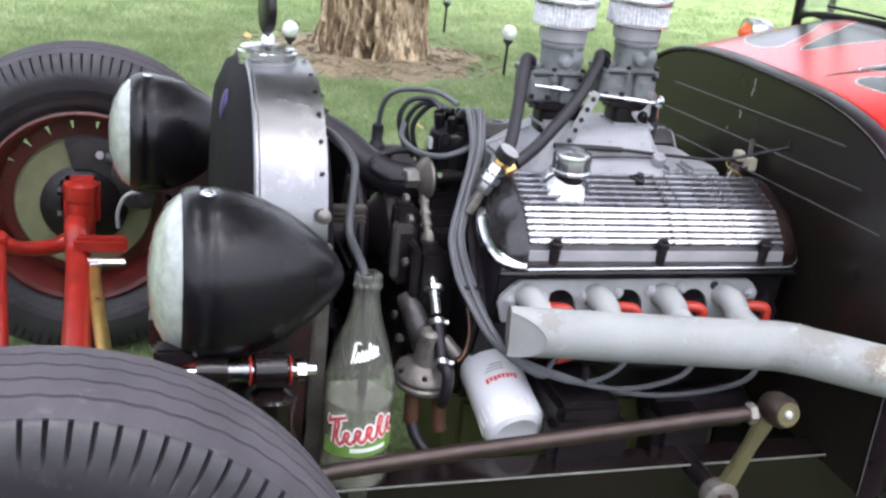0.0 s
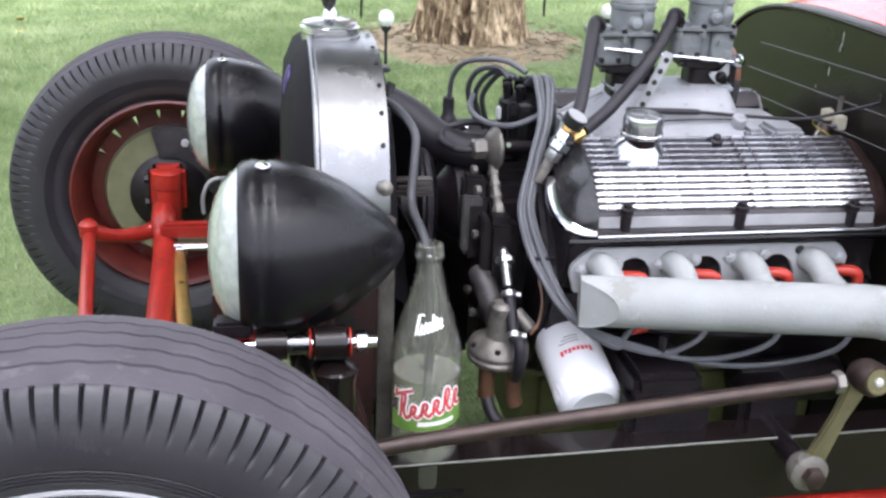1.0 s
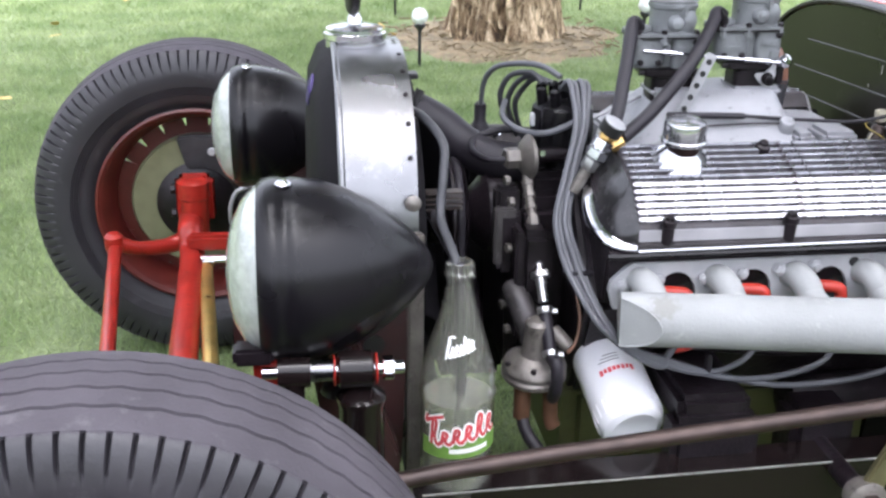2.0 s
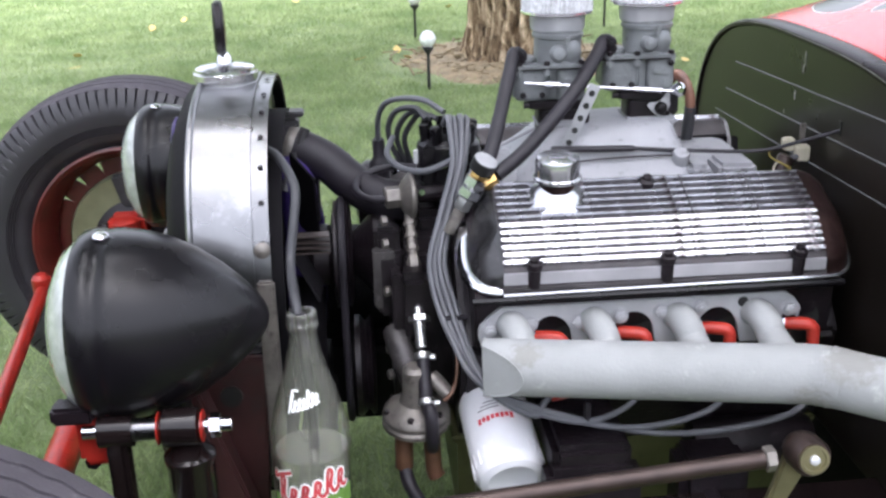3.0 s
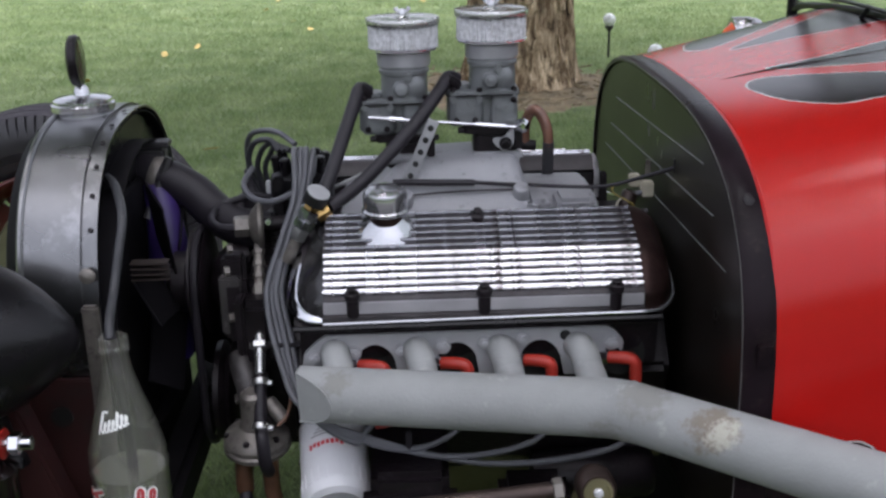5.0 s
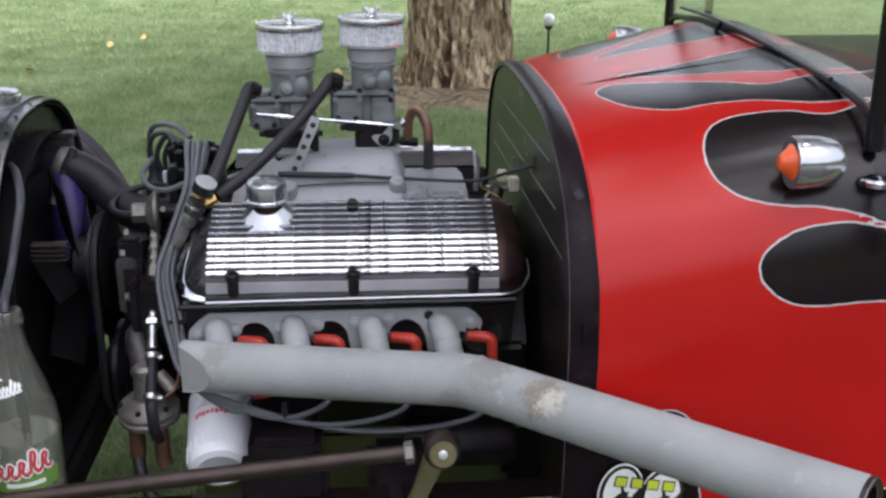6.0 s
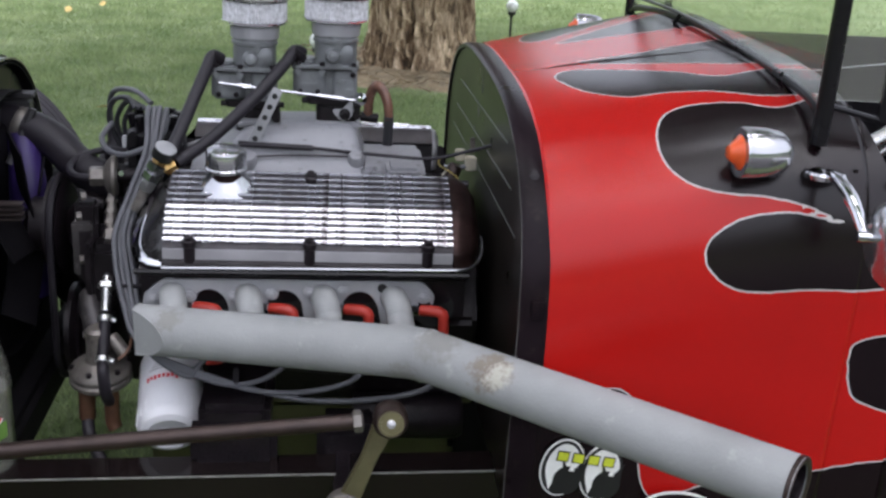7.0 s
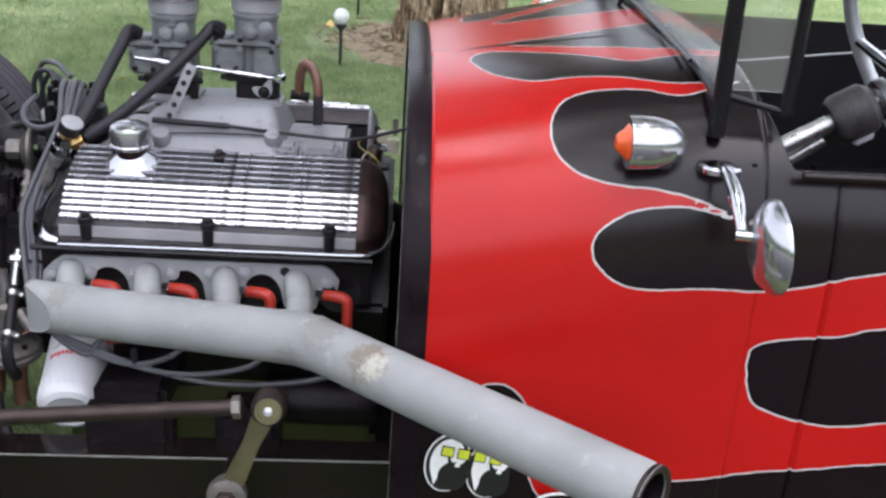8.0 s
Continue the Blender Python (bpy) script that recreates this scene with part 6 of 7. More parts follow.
def build_header():
    port_x = (-0.342, -0.238, -0.131, -0.031)
    plug_x = (-0.290, -0.185, -0.078, 0.030)

    def log_y(x):
        return -0.312 - (x + 0.38) * 0.2278
    # front end of the log flattened on the near side to an upright edge
    ax = Vector((0.36, -0.082, 0.009)).normalized()
    near = Vector((ax.y, -ax.x, 0)).normalized()
    up = near.cross(ax).normalized()
    up = up if up.z > 0 else -up
    c0, r0, seg, cuts = Vector((-0.360, -0.3168, 0.4906)), 0.0345, 56, 14
    tip = c0 - ax * 0.022

    def station(k):
        q = 0.056 * k / cuts
        flat = 0.3 + 0.7 * q / 0.05
        return [tip + ax * q + near * r0 * min(math.cos(a), flat) + up * r0 * math.sin(a) for a in np.linspace(0, 2 * math.pi, seg, endpoint=False)]
    rings = [station(k) for k in range(cuts + 1)]
    nose = geo([p for r in rings for p in r], [(k * seg + i, k * seg + (i + 1) % seg, k * seg + seg + (i + 1) % seg, k * seg + seg + i) for k in range(cuts) for i in range(seg)])
    ring = rings[0]
    hdr = part("exhaust_header", joined(nose,
        tube([c0 + ax * 0.032, (-0.2, -0.353, 0.4945), (-0.02, -0.394, 0.499)], 0.0345, 40, 6, caps=False),
        tube([(-0.04, -0.389, 0.4985), (-0.008, -0.398, 0.4995), (0.02, -0.416, 0.5005)], 0.0352, 32, 6, caps=False),
        tube([(0.012, -0.409, 0.500), (0.19, -0.575, 0.508), (0.374, -0.747, 0.516)], 0.0345, 32, 6, caps=False),
        tube([(0.372, -0.745, 0.516), (0.30, -0.678, 0.513)], 0.027, 32, 2, caps=False),
        lathe([(0.027, -0.003), (0.0335, 0.0), (0.0345, -0.002)], (0.374, -0.747, 0.516), (0.366, -0.346, 0.016), 32, caps=False)), PIPE, car, "grey painted exhaust header with an open outlet")
    mid = sum(ring, Vector()) / seg
    # darker grey holds the plate's shaded side as well as scuffs
    part("end_plate", geo(ring + [mid - ax * 0.001], [(k, (k + 1) % seg, seg) for k in range(seg)]), SCUFF_AND_LIGHT, hdr, "scuffed flat end plate with shade in its darker grey")
    part("end_seam", tube([p + ax * 0.001 for p in ring] + [ring[0] + ax * 0.001], 0.0012, 6, 1, sharp=True), PIPE, hdr)
    crease = [tip + ax * q + near * (r0 * (0.3 + 0.7 * q / 0.05) + 0.0004) + up * h * r0 * math.sqrt(max(0.0, 1 - (0.3 + 0.7 * q / 0.05) ** 2)) for h, qs in ((1, np.linspace(0.0, 0.0495, 14)), (-1, np.linspace(0.0495, 0.0, 14))) for q in qs]
    part("weld_line", tube(crease, 0.0014, 6, 1, sharp=True), PIPE, hdr, "rough weld round the flattened end")
    part("outlet_bore", tube([(0.3718, -0.745, 0.5159), (0.30, -0.678, 0.513)], 0.0262, 28, 2, caps=False), GREASY, hdr, "dark bore of the outlet")
    part("outlet_rim", lathe([(0.0262, -0.0008), (0.0330, 0.0012), (0.0348, -0.001), (0.0348, -0.006)], (0.374, -0.747, 0.516), (0.366, -0.346, 0.016), 32, caps=False), BROWN, hdr, "burnt rim")
    part("dent", lathe([(0.005, 0), (0.005, 0.0006), (0, 0.0008)], (0.330, -0.724, 0.5415), (0.3, -0.62, 0.72), 12), GREASY, hdr, "dark scuff")
    part("weld_ring", lathe([(0.0345, -0.004), (0.0365, 0), (0.0345, 0.004)], (0.008, -0.406, 0.4998), (0.8, -0.6, 0.03), 32, 0.012, caps=False), PIPE, hdr)
    # flange plate with an arch over every plug
    low = []
    for k in range(80):
        x = -0.374 + 0.392 * k / 79
        dx = min(abs(x - p) for p in plug_x)
        low.append((x, 0.488 + (0.04 * math.sqrt(max(0, 1 - (dx / 0.029) ** 2)) if dx < 0.029 else -0.01)))
    outl = low + [(0.027, 0.505), (0.030, 0.522), (0.020, 0.536), (0.008, 0.5445), (-0.352, 0.5425), (-0.366, 0.532), (-0.380, 0.518), (-0.382, 0.505)]
    m = Matrix(((1, 0, 0, 0), (0, 0, -1, -0.250), (0, 1, 0, 0), (0, 0, 0, 1)))
    # paler than the pipe's paint, side sky light put into its colour
    flange = part("flange", prism(outl, 0.009, m, 0.001), ALLOY_DULL, hdr, "grey exhaust flange plate, paler to stand for side light")
    for i, x in enumerate(port_x):
        end = log_y(x + 0.014)
        part("primary_tube", tube([(x, -0.252, 0.518), (x + 0.003, -0.270, 0.5205), (x + 0.007, -0.289, 0.5145), (x + 0.010, -0.303, 0.502), (x + 0.013, (end - 0.303) / 2, 0.494), (x + 0.014, end + 0.012, 0.490)], 0.0185, 24, 6), PIPE, hdr)
    bolt = mesh_of("bolt", joined(lathe([(0.0105, 0), (0.0105, 0.002)], seg=16), hexnut((0, 0, 0.002), (0, 0, 1), 0.0082, 0.0055), lathe([(0.0045, 0.0075), (0.004, 0.010), (0, 0.0105)], seg=10)), ALLOY_DULL)
    for x, z in ((-0.367, 0.513), (-0.317, 0.519), (-0.255, 0.519), (-0.203, 0.524), (-0.150, 0.527), (-0.101, 0.531), (0.014, 0.522)):
        part("bolt", bolt, None, hdr, m=axis_frame((x, -0.259, z), (0, -1, 0.05)))
    # no hole is cut; a black disc gives its dark
    part("bolt_hole", lathe([(0.007, 0), (0.007, 0.0004)], (-0.046, -0.2592, 0.534), (0, -1, 0), 14), BLACKFLAT, hdr)
    # spark plug boots: a stub along the head, then an elbow straight down
    for x in plug_x:
        bt = part("spark_plug_boot", tube([(x - 0.020, -0.262, 0.502), (x - 0.004, -0.268, 0.5035), (x + 0.007, -0.271, 0.5025), (x + 0.0125, -0.272, 0.497), (x + 0.0135, -0.273, 0.485), (x + 0.0135, -0.275, 0.452)], [0.008, 0.0082, 0.0084, 0.0084, 0.008, 0.0078], 14, 5), ORANGE, car, "red rubber spark plug boot")
        part("plug_hex", hexnut((x - 0.030, -0.257, 0.5015), (0.9, -0.4, 0.05), 0.009, 0.012), CHROME, bt)
        # plug recess shown by a black disc in place of its shade
        part("plug_well", lathe([(0.030, 0), (0.030, 0.002), (0.024, 0.001), (0, 0)], (x, -0.2465, 0.500), (0, -1, 0), 24), BLACKFLAT, bt)
    for x in (-0.285, -0.12):
        part("wire_sleeve", joined(tube([(x, -0.27, 0.445), (x + 0.004, -0.285, 0.425)], 0.012, 12, 2)), ORANGE, car, "red wire sleeve")


build_header()


def build_wires():
    ends = [(-0.273, -0.276, 0.45), (-0.167, -0.276, 0.45), (-0.059, -0.276, 0.45), (0.049, -0.276, 0.45)]
    # the bundle bows forward between the cap and the header
    upper = [(-0.398, -0.03, 0.722), (-0.394, -0.052, 0.737), (-0.393, -0.072, 0.728), (-0.392, -0.1, 0.686), (-0.409, -0.13, 0.636), (-0.428, -0.16, 0.584), (-0.430, -0.175, 0.557), (-0.422, -0.2, 0.519), (-0.408, -0.235, 0.489), (-0.390, -0.272, 0.462)]
    for k in range(4):
        e, o = ends[k], (0.0, 0.0085, 0.017, 0.0255)[k]
        low = 0.412 - 0.012 * k
        mid = (e[0] - 0.36) / 2
        pts = []
        for i, (x, y, z) in enumerate(upper):
            f = (1.0, 1.0, 0.95, 0.6, 0.55, 0.7, 0.8, 0.9, 0.7, 0.55)[i]
            pts.append((x - 0.004 + o * f, y + 0.004 * (k % 2), z - 0.003 * (k % 2)))
        pts += [(-0.358 + o * 0.4, -0.29, 0.432), (mid, -0.30, low), (e[0] - 0.03, -0.29, low + 0.012), e]
        part("plug_wire", tube(pts, 0.0043, 8, 6), CABLE, car, "grey ignition wire")
    part("wire_clip", box(-0.406, -0.207, 0.510, 0.034, 0.010, 0.004, 0.001, None), HOSE, car)
    part("wire_clip", box(-0.25, -0.297, 0.411, 0.008, 0.012, 0.03, 0.002, None), HOSE, car)
    # far bank: loops out over the side of the cap and down behind it
    for k, (x, z) in enumerate(((-0.476, 0.715), (-0.464, 0.706), (-0.453, 0.700))):
        part("plug_wire", tube([(-0.425 + 0.008 * k, -0.01, 0.725), (-0.438 + 0.004 * k, 0.008, 0.737 - 0.004 * k), (x + 0.012, 0.03, z + 0.014), (x, 0.042, z - 0.012), (x + 0.004, 0.048, z - 0.04), (x + 0.018, 0.052, z - 0.075)], 0.0043, 8, 6), HOSEGREY, car, "grey ignition wire")
    part("coil_lead", tube([(-0.40, -0.015, 0.735), (-0.425, 0.01, 0.747), (-0.455, 0.055, 0.741), (-0.478, 0.09, 0.727), (-0.489, 0.115, 0.70), (-0.490, 0.13, 0.66)], 0.0043, 8, 6), CABLE, car)
    part("pickup_wire", tube([(-0.372, -0.045, 0.722), (-0.374, -0.075, 0.706), (-0.392, -0.078, 0.686), (-0.43, -0.07, 0.668), (-0.463, -0.04, 0.665), (-0.480, 0.0, 0.675), (-0.470, 0.035, 0.69)], 0.0045, 8, 6), CABLE, car)


def build_distributor():
    cx, cy = -0.394, -0.012
    d = part("distributor", joined(lathe([(0.030, -0.10), (0.032, 0), (0.038, 0.004), (0.045, 0.012), (0.046, 0.04), (0.044, 0.062), (0.036, 0.07), (0.024, 0.074), (0, 0.075)], (cx, cy, 0.63), (0, 0, 1), 36),
                                   box(cx - 0.03, cy - 0.034, 0.662, 0.016, 0.014, 0.07, 0.003), box(cx + 0.02, cy - 0.042, 0.66, 0.014, 0.01, 0.06, 0.003)), SATIN, car, "black distributor with a full cap of wires")
    tower = mesh_of("tower", lathe([(0.0085, -0.01), (0.008, 0.012), (0.0085, 0.013), (0.0075, 0.026), (0.005, 0.028)], seg=12), SATIN)
    for k in range(8):
        a = k * math.pi / 4 + 0.2
        part("tower", tower, None, d, m=axis_frame((cx + 0.032 * math.cos(a), cy + 0.032 * math.sin(a), 0.694), (0.12 * math.cos(a), 0.12 * math.sin(a), 1)))
    part("tower", tower, None, d, m=axis_frame((cx, cy, 0.702), (0, 0, 1)))
    part("window", box(cx - 0.047, cy - 0.012, 0.676, 0.006, 0.012, 0.018, 0.001), SILVER, d, "white plastic tab")
    part("clip", tube([(cx - 0.018, cy - 0.046, 0.668), (cx - 0.006, cy - 0.047, 0.671)], 0.0028, 8, 2), CHROME, d)
    va = part("vacuum_advance", joined(lathe([(0.004, -0.005), (0.029, -0.005), (0.0325, -0.002), (0.0325, 0.002), (0.029, 0.005), (0.022, 0.011), (0.012, 0.016)], (-0.452, -0.062, 0.631), (-1, -0.12, 0), 32)), PUMP, car, "dished metal vacuum advance can")
    part("nut", hexnut((-0.466, -0.0635, 0.631), (-1, -0.12, 0), 0.0155, 0.022), PUMP, va)
    part("arm", tube([(-0.448, -0.061, 0.631), (-0.395, -0.05, 0.632)], 0.011, 10, 2), GREASY, va)
    part("screw", hexnut((-0.437, -0.075, 0.64), (0, -1, 0.2), 0.005, 0.01), CHROME, va)
    part("hose", tube([(-0.486, -0.066, 0.629), (-0.512, -0.055, 0.628), (-0.527, -0.02, 0.632), (-0.515, 0.015, 0.64), (-0.475, 0.02, 0.65), (-0.435, 0.0, 0.652)], 0.0055, 10), HOSE, va)
    coil = part("ignition_coil", lathe([(0.016, -0.06), (0.016, 0), (0.0155, 0.03), (0.012, 0.036), (0.0095, 0.04), (0.0095, 0.066), (0.005, 0.07)], (-0.490, 0.135, 0.595), (0, 0, 1), 24), HOSE, car, "black ignition coil")
    part("terminal", hexnut((-0.470, 0.118, 0.612), (0.6, -0.5, 0.6), 0.005, 0.012), CHROME, coil)
    part("thermostat_housing", joined(lathe([(0.036, 0), (0.036, 0.05), (0.03, 0.06)], (-0.42, 0.0, 0.575), (-0.5, 0, 1), 22), box(-0.40, 0.0, 0.58, 0.10, 0.12, 0.05, 0.01)), GREASY, car)


build_distributor()
build_wires()


def build_intake():
    m = along_x(-0.335)
    man = part("intake_manifold", prism([(-0.135, 0.585), (-0.128, 0.622), (-0.10, 0.652), (-0.05, 0.662), (0.05, 0.662), (0.10, 0.652), (0.128, 0.622), (0.135, 0.585)], 0.36, m, 0.006), CAST, car, "smooth grey cast intake manifold")
    top = [(-0.25, -0.055, 0.716), (-0.088, -0.055, 0.722), (-0.088, 0.05, 0.722), (-0.25, 0.05, 0.716)]
    bot = [(-0.325, -0.118, 0.638), (-0.062, -0.118, 0.640), (-0.062, 0.118, 0.640), (-0.325, 0.118, 0.638)]
    pl = part("plenum", geo(bot + top, [(3, 2, 1, 0), (4, 5, 6, 7)] + [(k, (k + 1) % 4, 4 + (k + 1) % 4, 4 + k) for k in range(4)]), CAST, man, "raised grey plenum")
    bv = pl.modifiers.new("round", "BEVEL")
    bv.width, bv.segments = 0.016, 4
    for f in pl.data.polygons:
        f.use_smooth = True
    for x in (-0.234, -0.115):
        part("carburetor_pad", box(x, -0.015, 0.716, 0.075, 0.066, 0.014, 0.005), CAST, man)
    part("boss", lathe([(0.014, -0.006), (0.014, 0.012), (0.012, 0.015), (0, 0.016)], (-0.248, -0.094, 0.668), (0, -0.5, 1), 18), CAST, man)
    part("boss", lathe([(0.012, -0.006), (0.012, 0.012), (0.010, 0.015), (0, 0.016)], (-0.085, -0.088, 0.672), (0, -0.5, 1), 18), CAST, man)
    part("shelf", box(-0.012, -0.088, 0.655, 0.052, 0.06, 0.034, 0.006), CAST, man)
    part("shelf", box(-0.062, -0.088, 0.652, 0.03, 0.05, 0.036, 0.006), CAST, man)
    part("runner_seam", tube([(-0.262, -0.0955, 0.676), (-0.20, -0.0935, 0.680), (-0.14, -0.0925, 0.6815), (-0.09, -0.0925, 0.681)], 0.0014, 6), GREASY, man)
    part("far_cover_side", box(0, 0, 0, 0.106, 0.012, 0.085, 0.003, pose(-0.034, 0.158, 0.638, -50, 0, 0)), BRIGHT, car, "bright inner side of the far valve cover")
    part("cover_end", joined(box(0.036, 0.16, 0.63, 0.032, 0.045, 0.056, 0.006), lathe([(0.006, 0), (0.006, 0.008), (0.003, 0.012)], (0.04, 0.155, 0.657), (0, 0, 1), 12)), GREASY, car)
    part("heater_fitting", lathe([(0.012, 0), (0.012, 0.03), (0.009, 0.034)], (0.062, -0.07, 0.635), (0.3, 0, 1), 12), BROWN, car)


build_intake()


def build_carburetor(x, lift):
    y = -0.015

    def rounded(x0, x1, hy, r, n=6):
        out = []
        for cx, cy, a0 in ((x1 - r, hy - r, 0), (x0 + r, hy - r, 90), (x0 + r, -hy + r, 180), (x1 - r, -hy + r, 270)):
            out += [(cx + r * math.cos(radians(a0 + 90 * k / n)), cy + r * math.sin(radians(a0 + 90 * k / n))) for k in range(n + 1)]
        return out

    def slab(outl, z0, z1, bev=0.001):
        return prism(outl, z1 - z0, pose(x, y, z0), bev)
    c = part("carburetor", joined(
        lathe([(0.0335, 0.801), (0.0325, 0.808), (0.0325, 0.834), (0.035, 0.836), (0.035, 0.8405), (0.033, 0.842), (0.033, 0.848)], (x, y, 0), (0, 0, 1), 40),
        slab(rounded(-0.066, 0.036, 0.034, 0.014), 0.797, 0.8025), slab(rounded(-0.064, -0.013, 0.031, 0.014), 0.753, 0.797, 0.005),
        slab(rounded(-0.030, 0.010, 0.020, 0.006), 0.752, 0.797, 0.002), slab(rounded(-0.004, 0.034, 0.029, 0.008), 0.750, 0.797, 0.003),
        lathe([(0.0125, 0), (0.0115, 0.005), (0.008, 0.009), (0, 0.0105)], (x - 0.004, y - 0.0305, 0.817), (0, -1, 0.1), 22),
        lathe([(0.018, -0.01), (0.016, 0.0), (0.010, 0.0035), (0, 0.004)], (x + 0.012, y - 0.029, 0.820), (0.2, -1, 0.1), 22),
        box(x + 0.016, y - 0.029, 0.779, 0.024, 0.006, 0.010, 0.002), box(x + 0.023, y - 0.028, 0.762, 0.014, 0.008, 0.012, 0.002),
        box(x - 0.040, y - 0.031, 0.772, 0.026, 0.004, 0.008, 0.0015)), CARB, car, "grey cast two-barrel carburetor")
    part("bowl_cover", slab([(u - 0.046, v) for u, v in rounded(-0.016, 0.016, 0.018, 0.012)], 0.8025, 0.809, 0.002), CARB, c)
    part("fuel_inlet", lathe([(0.009, 0), (0.010, 0.010), (0.009, 0.022)], (x - 0.050, y - 0.010, 0.806), (-0.6, -0.4, 0.5), 14), GREASY, c)
    lug = mesh_of("lug", box(0, 0, 0, 0.010, 0.010, 0.016, 0.003), CARB)
    scr = mesh_of("screw", lathe([(0.0042, -0.002), (0.0042, 0.003), (0.002, 0.004)], seg=10), GREASY)
    for dx, dy in ((-0.056, -0.029), (-0.020, -0.031), (0.028, -0.029)):
        part("lug", lug, None, c, m=Matrix.Translation((x + dx, y + dy, 0.793)))
        part("screw", scr, None, c, m=Matrix.Translation((x + dx, y + dy, 0.8035)))
    part("lug", lug, None, c, m=Matrix.Translation((x + 0.006, y - 0.033, 0.834)))
    for dx, z in ((-0.052, 0.762), (-0.026, 0.762), (0.027, 0.790)):
        part("screw", scr, None, c, m=axis_frame((x + dx, y - 0.031, z), (0, -1, 0)))
    part("seam", slab(rounded(-0.0665, 0.0365, 0.0345, 0.014), 0.7955, 0.7968, 0.0), GREASY, c)
    part("base", joined(slab(rounded(-0.044, 0.038, 0.03, 0.01), 0.741, 0.7515, 0.002), slab(rounded(-0.028, 0.034, 0.024, 0.01), 0.700, 0.741, 0.004), tube([(x - 0.05, y - 0.022, 0.746), (x + 0.046, y - 0.022, 0.746)], 0.0045, 10, 2)), GREASY, c, "black carburetor base")
    part("choke_lever", box(x + 0.034, y - 0.03, 0.735, 0.012, 0.008, 0.03, 0.002), GREASY, c)
    ac = part("air_cleaner", lathe([(0.046, 0), (0.0475, 0.001), (0.0475, 0.004), (0.044, 0.006)], (x, y, 0.866), (0, 0, 1), 40), CHROME, car, "small round chrome air cleaner with white gauze")
    vs = []
    seg = 96
    for z in (0.871, 0.8785, 0.886, 0.8935, 0.901):
        for k in range(seg):
            a = 2 * math.pi * k / seg
            r = 0.0455 + 0.0012 * (1 if k % 2 else -1)
            vs.append((x + r * math.cos(a), y + r * math.sin(a), z))
    part("gauze", geo(vs, [(i * seg + k, i * seg + (k + 1) % seg, i * seg + seg + (k + 1) % seg, i * seg + seg + k) for i in range(4) for k in range(seg)]), FILTERMESH, ac, "white pleated filter gauze")
    part("lid", lathe([(0.046, 0.0), (0.0488, 0.0005), (0.0495, 0.002), (0.0495, 0.0075), (0.0485, 0.0092), (0.0455, 0.0096), (0.044, 0.0088), (0.012, 0.0095), (0.010, 0.0115), (0, 0.012)], (x, y, 0.899), (0, 0, 1), 48), LIDMETAL, ac, "dull silver lid with a rolled rim")
    part("neck_ring", lathe([(0.0345, 0), (0.0355, 0.002), (0.0362, 0.018), (0.0375, 0.020), (0.044, 0.021)], (x, y - 0.004, 0.8455), (0, 0, 1), 40), SILVER, ac)
    part("wing_nut", joined(lathe([(0.0055, 0), (0.005, 0.006), (0.003, 0.009)], (x, y, 0.9105), (0, 0, 1), 12), tube([(x, y, 0.913), (x + 0.006, y - 0.001, 0.916), (x + 0.009, y - 0.002, 0.9205)], [0.003, 0.0028, 0.0035], 8, 3), tube([(x, y, 0.913), (x - 0.006, y + 0.001, 0.916), (x - 0.009, y + 0.002, 0.9205)], [0.003, 0.0028, 0.0035], 8, 3)), SIGNAL, ac)
    c.location.z = lift
    ac.matrix_basis = Matrix.Translation((x, y + 0.008, 0.866 + lift)) @ Matrix.Diagonal((1.04, 1.04, 1.04, 1)) @ Matrix.Translation((-x, -y, -0.866))


build_carburetor(-0.242, -0.001)
build_carburetor(-0.119, 0.008)


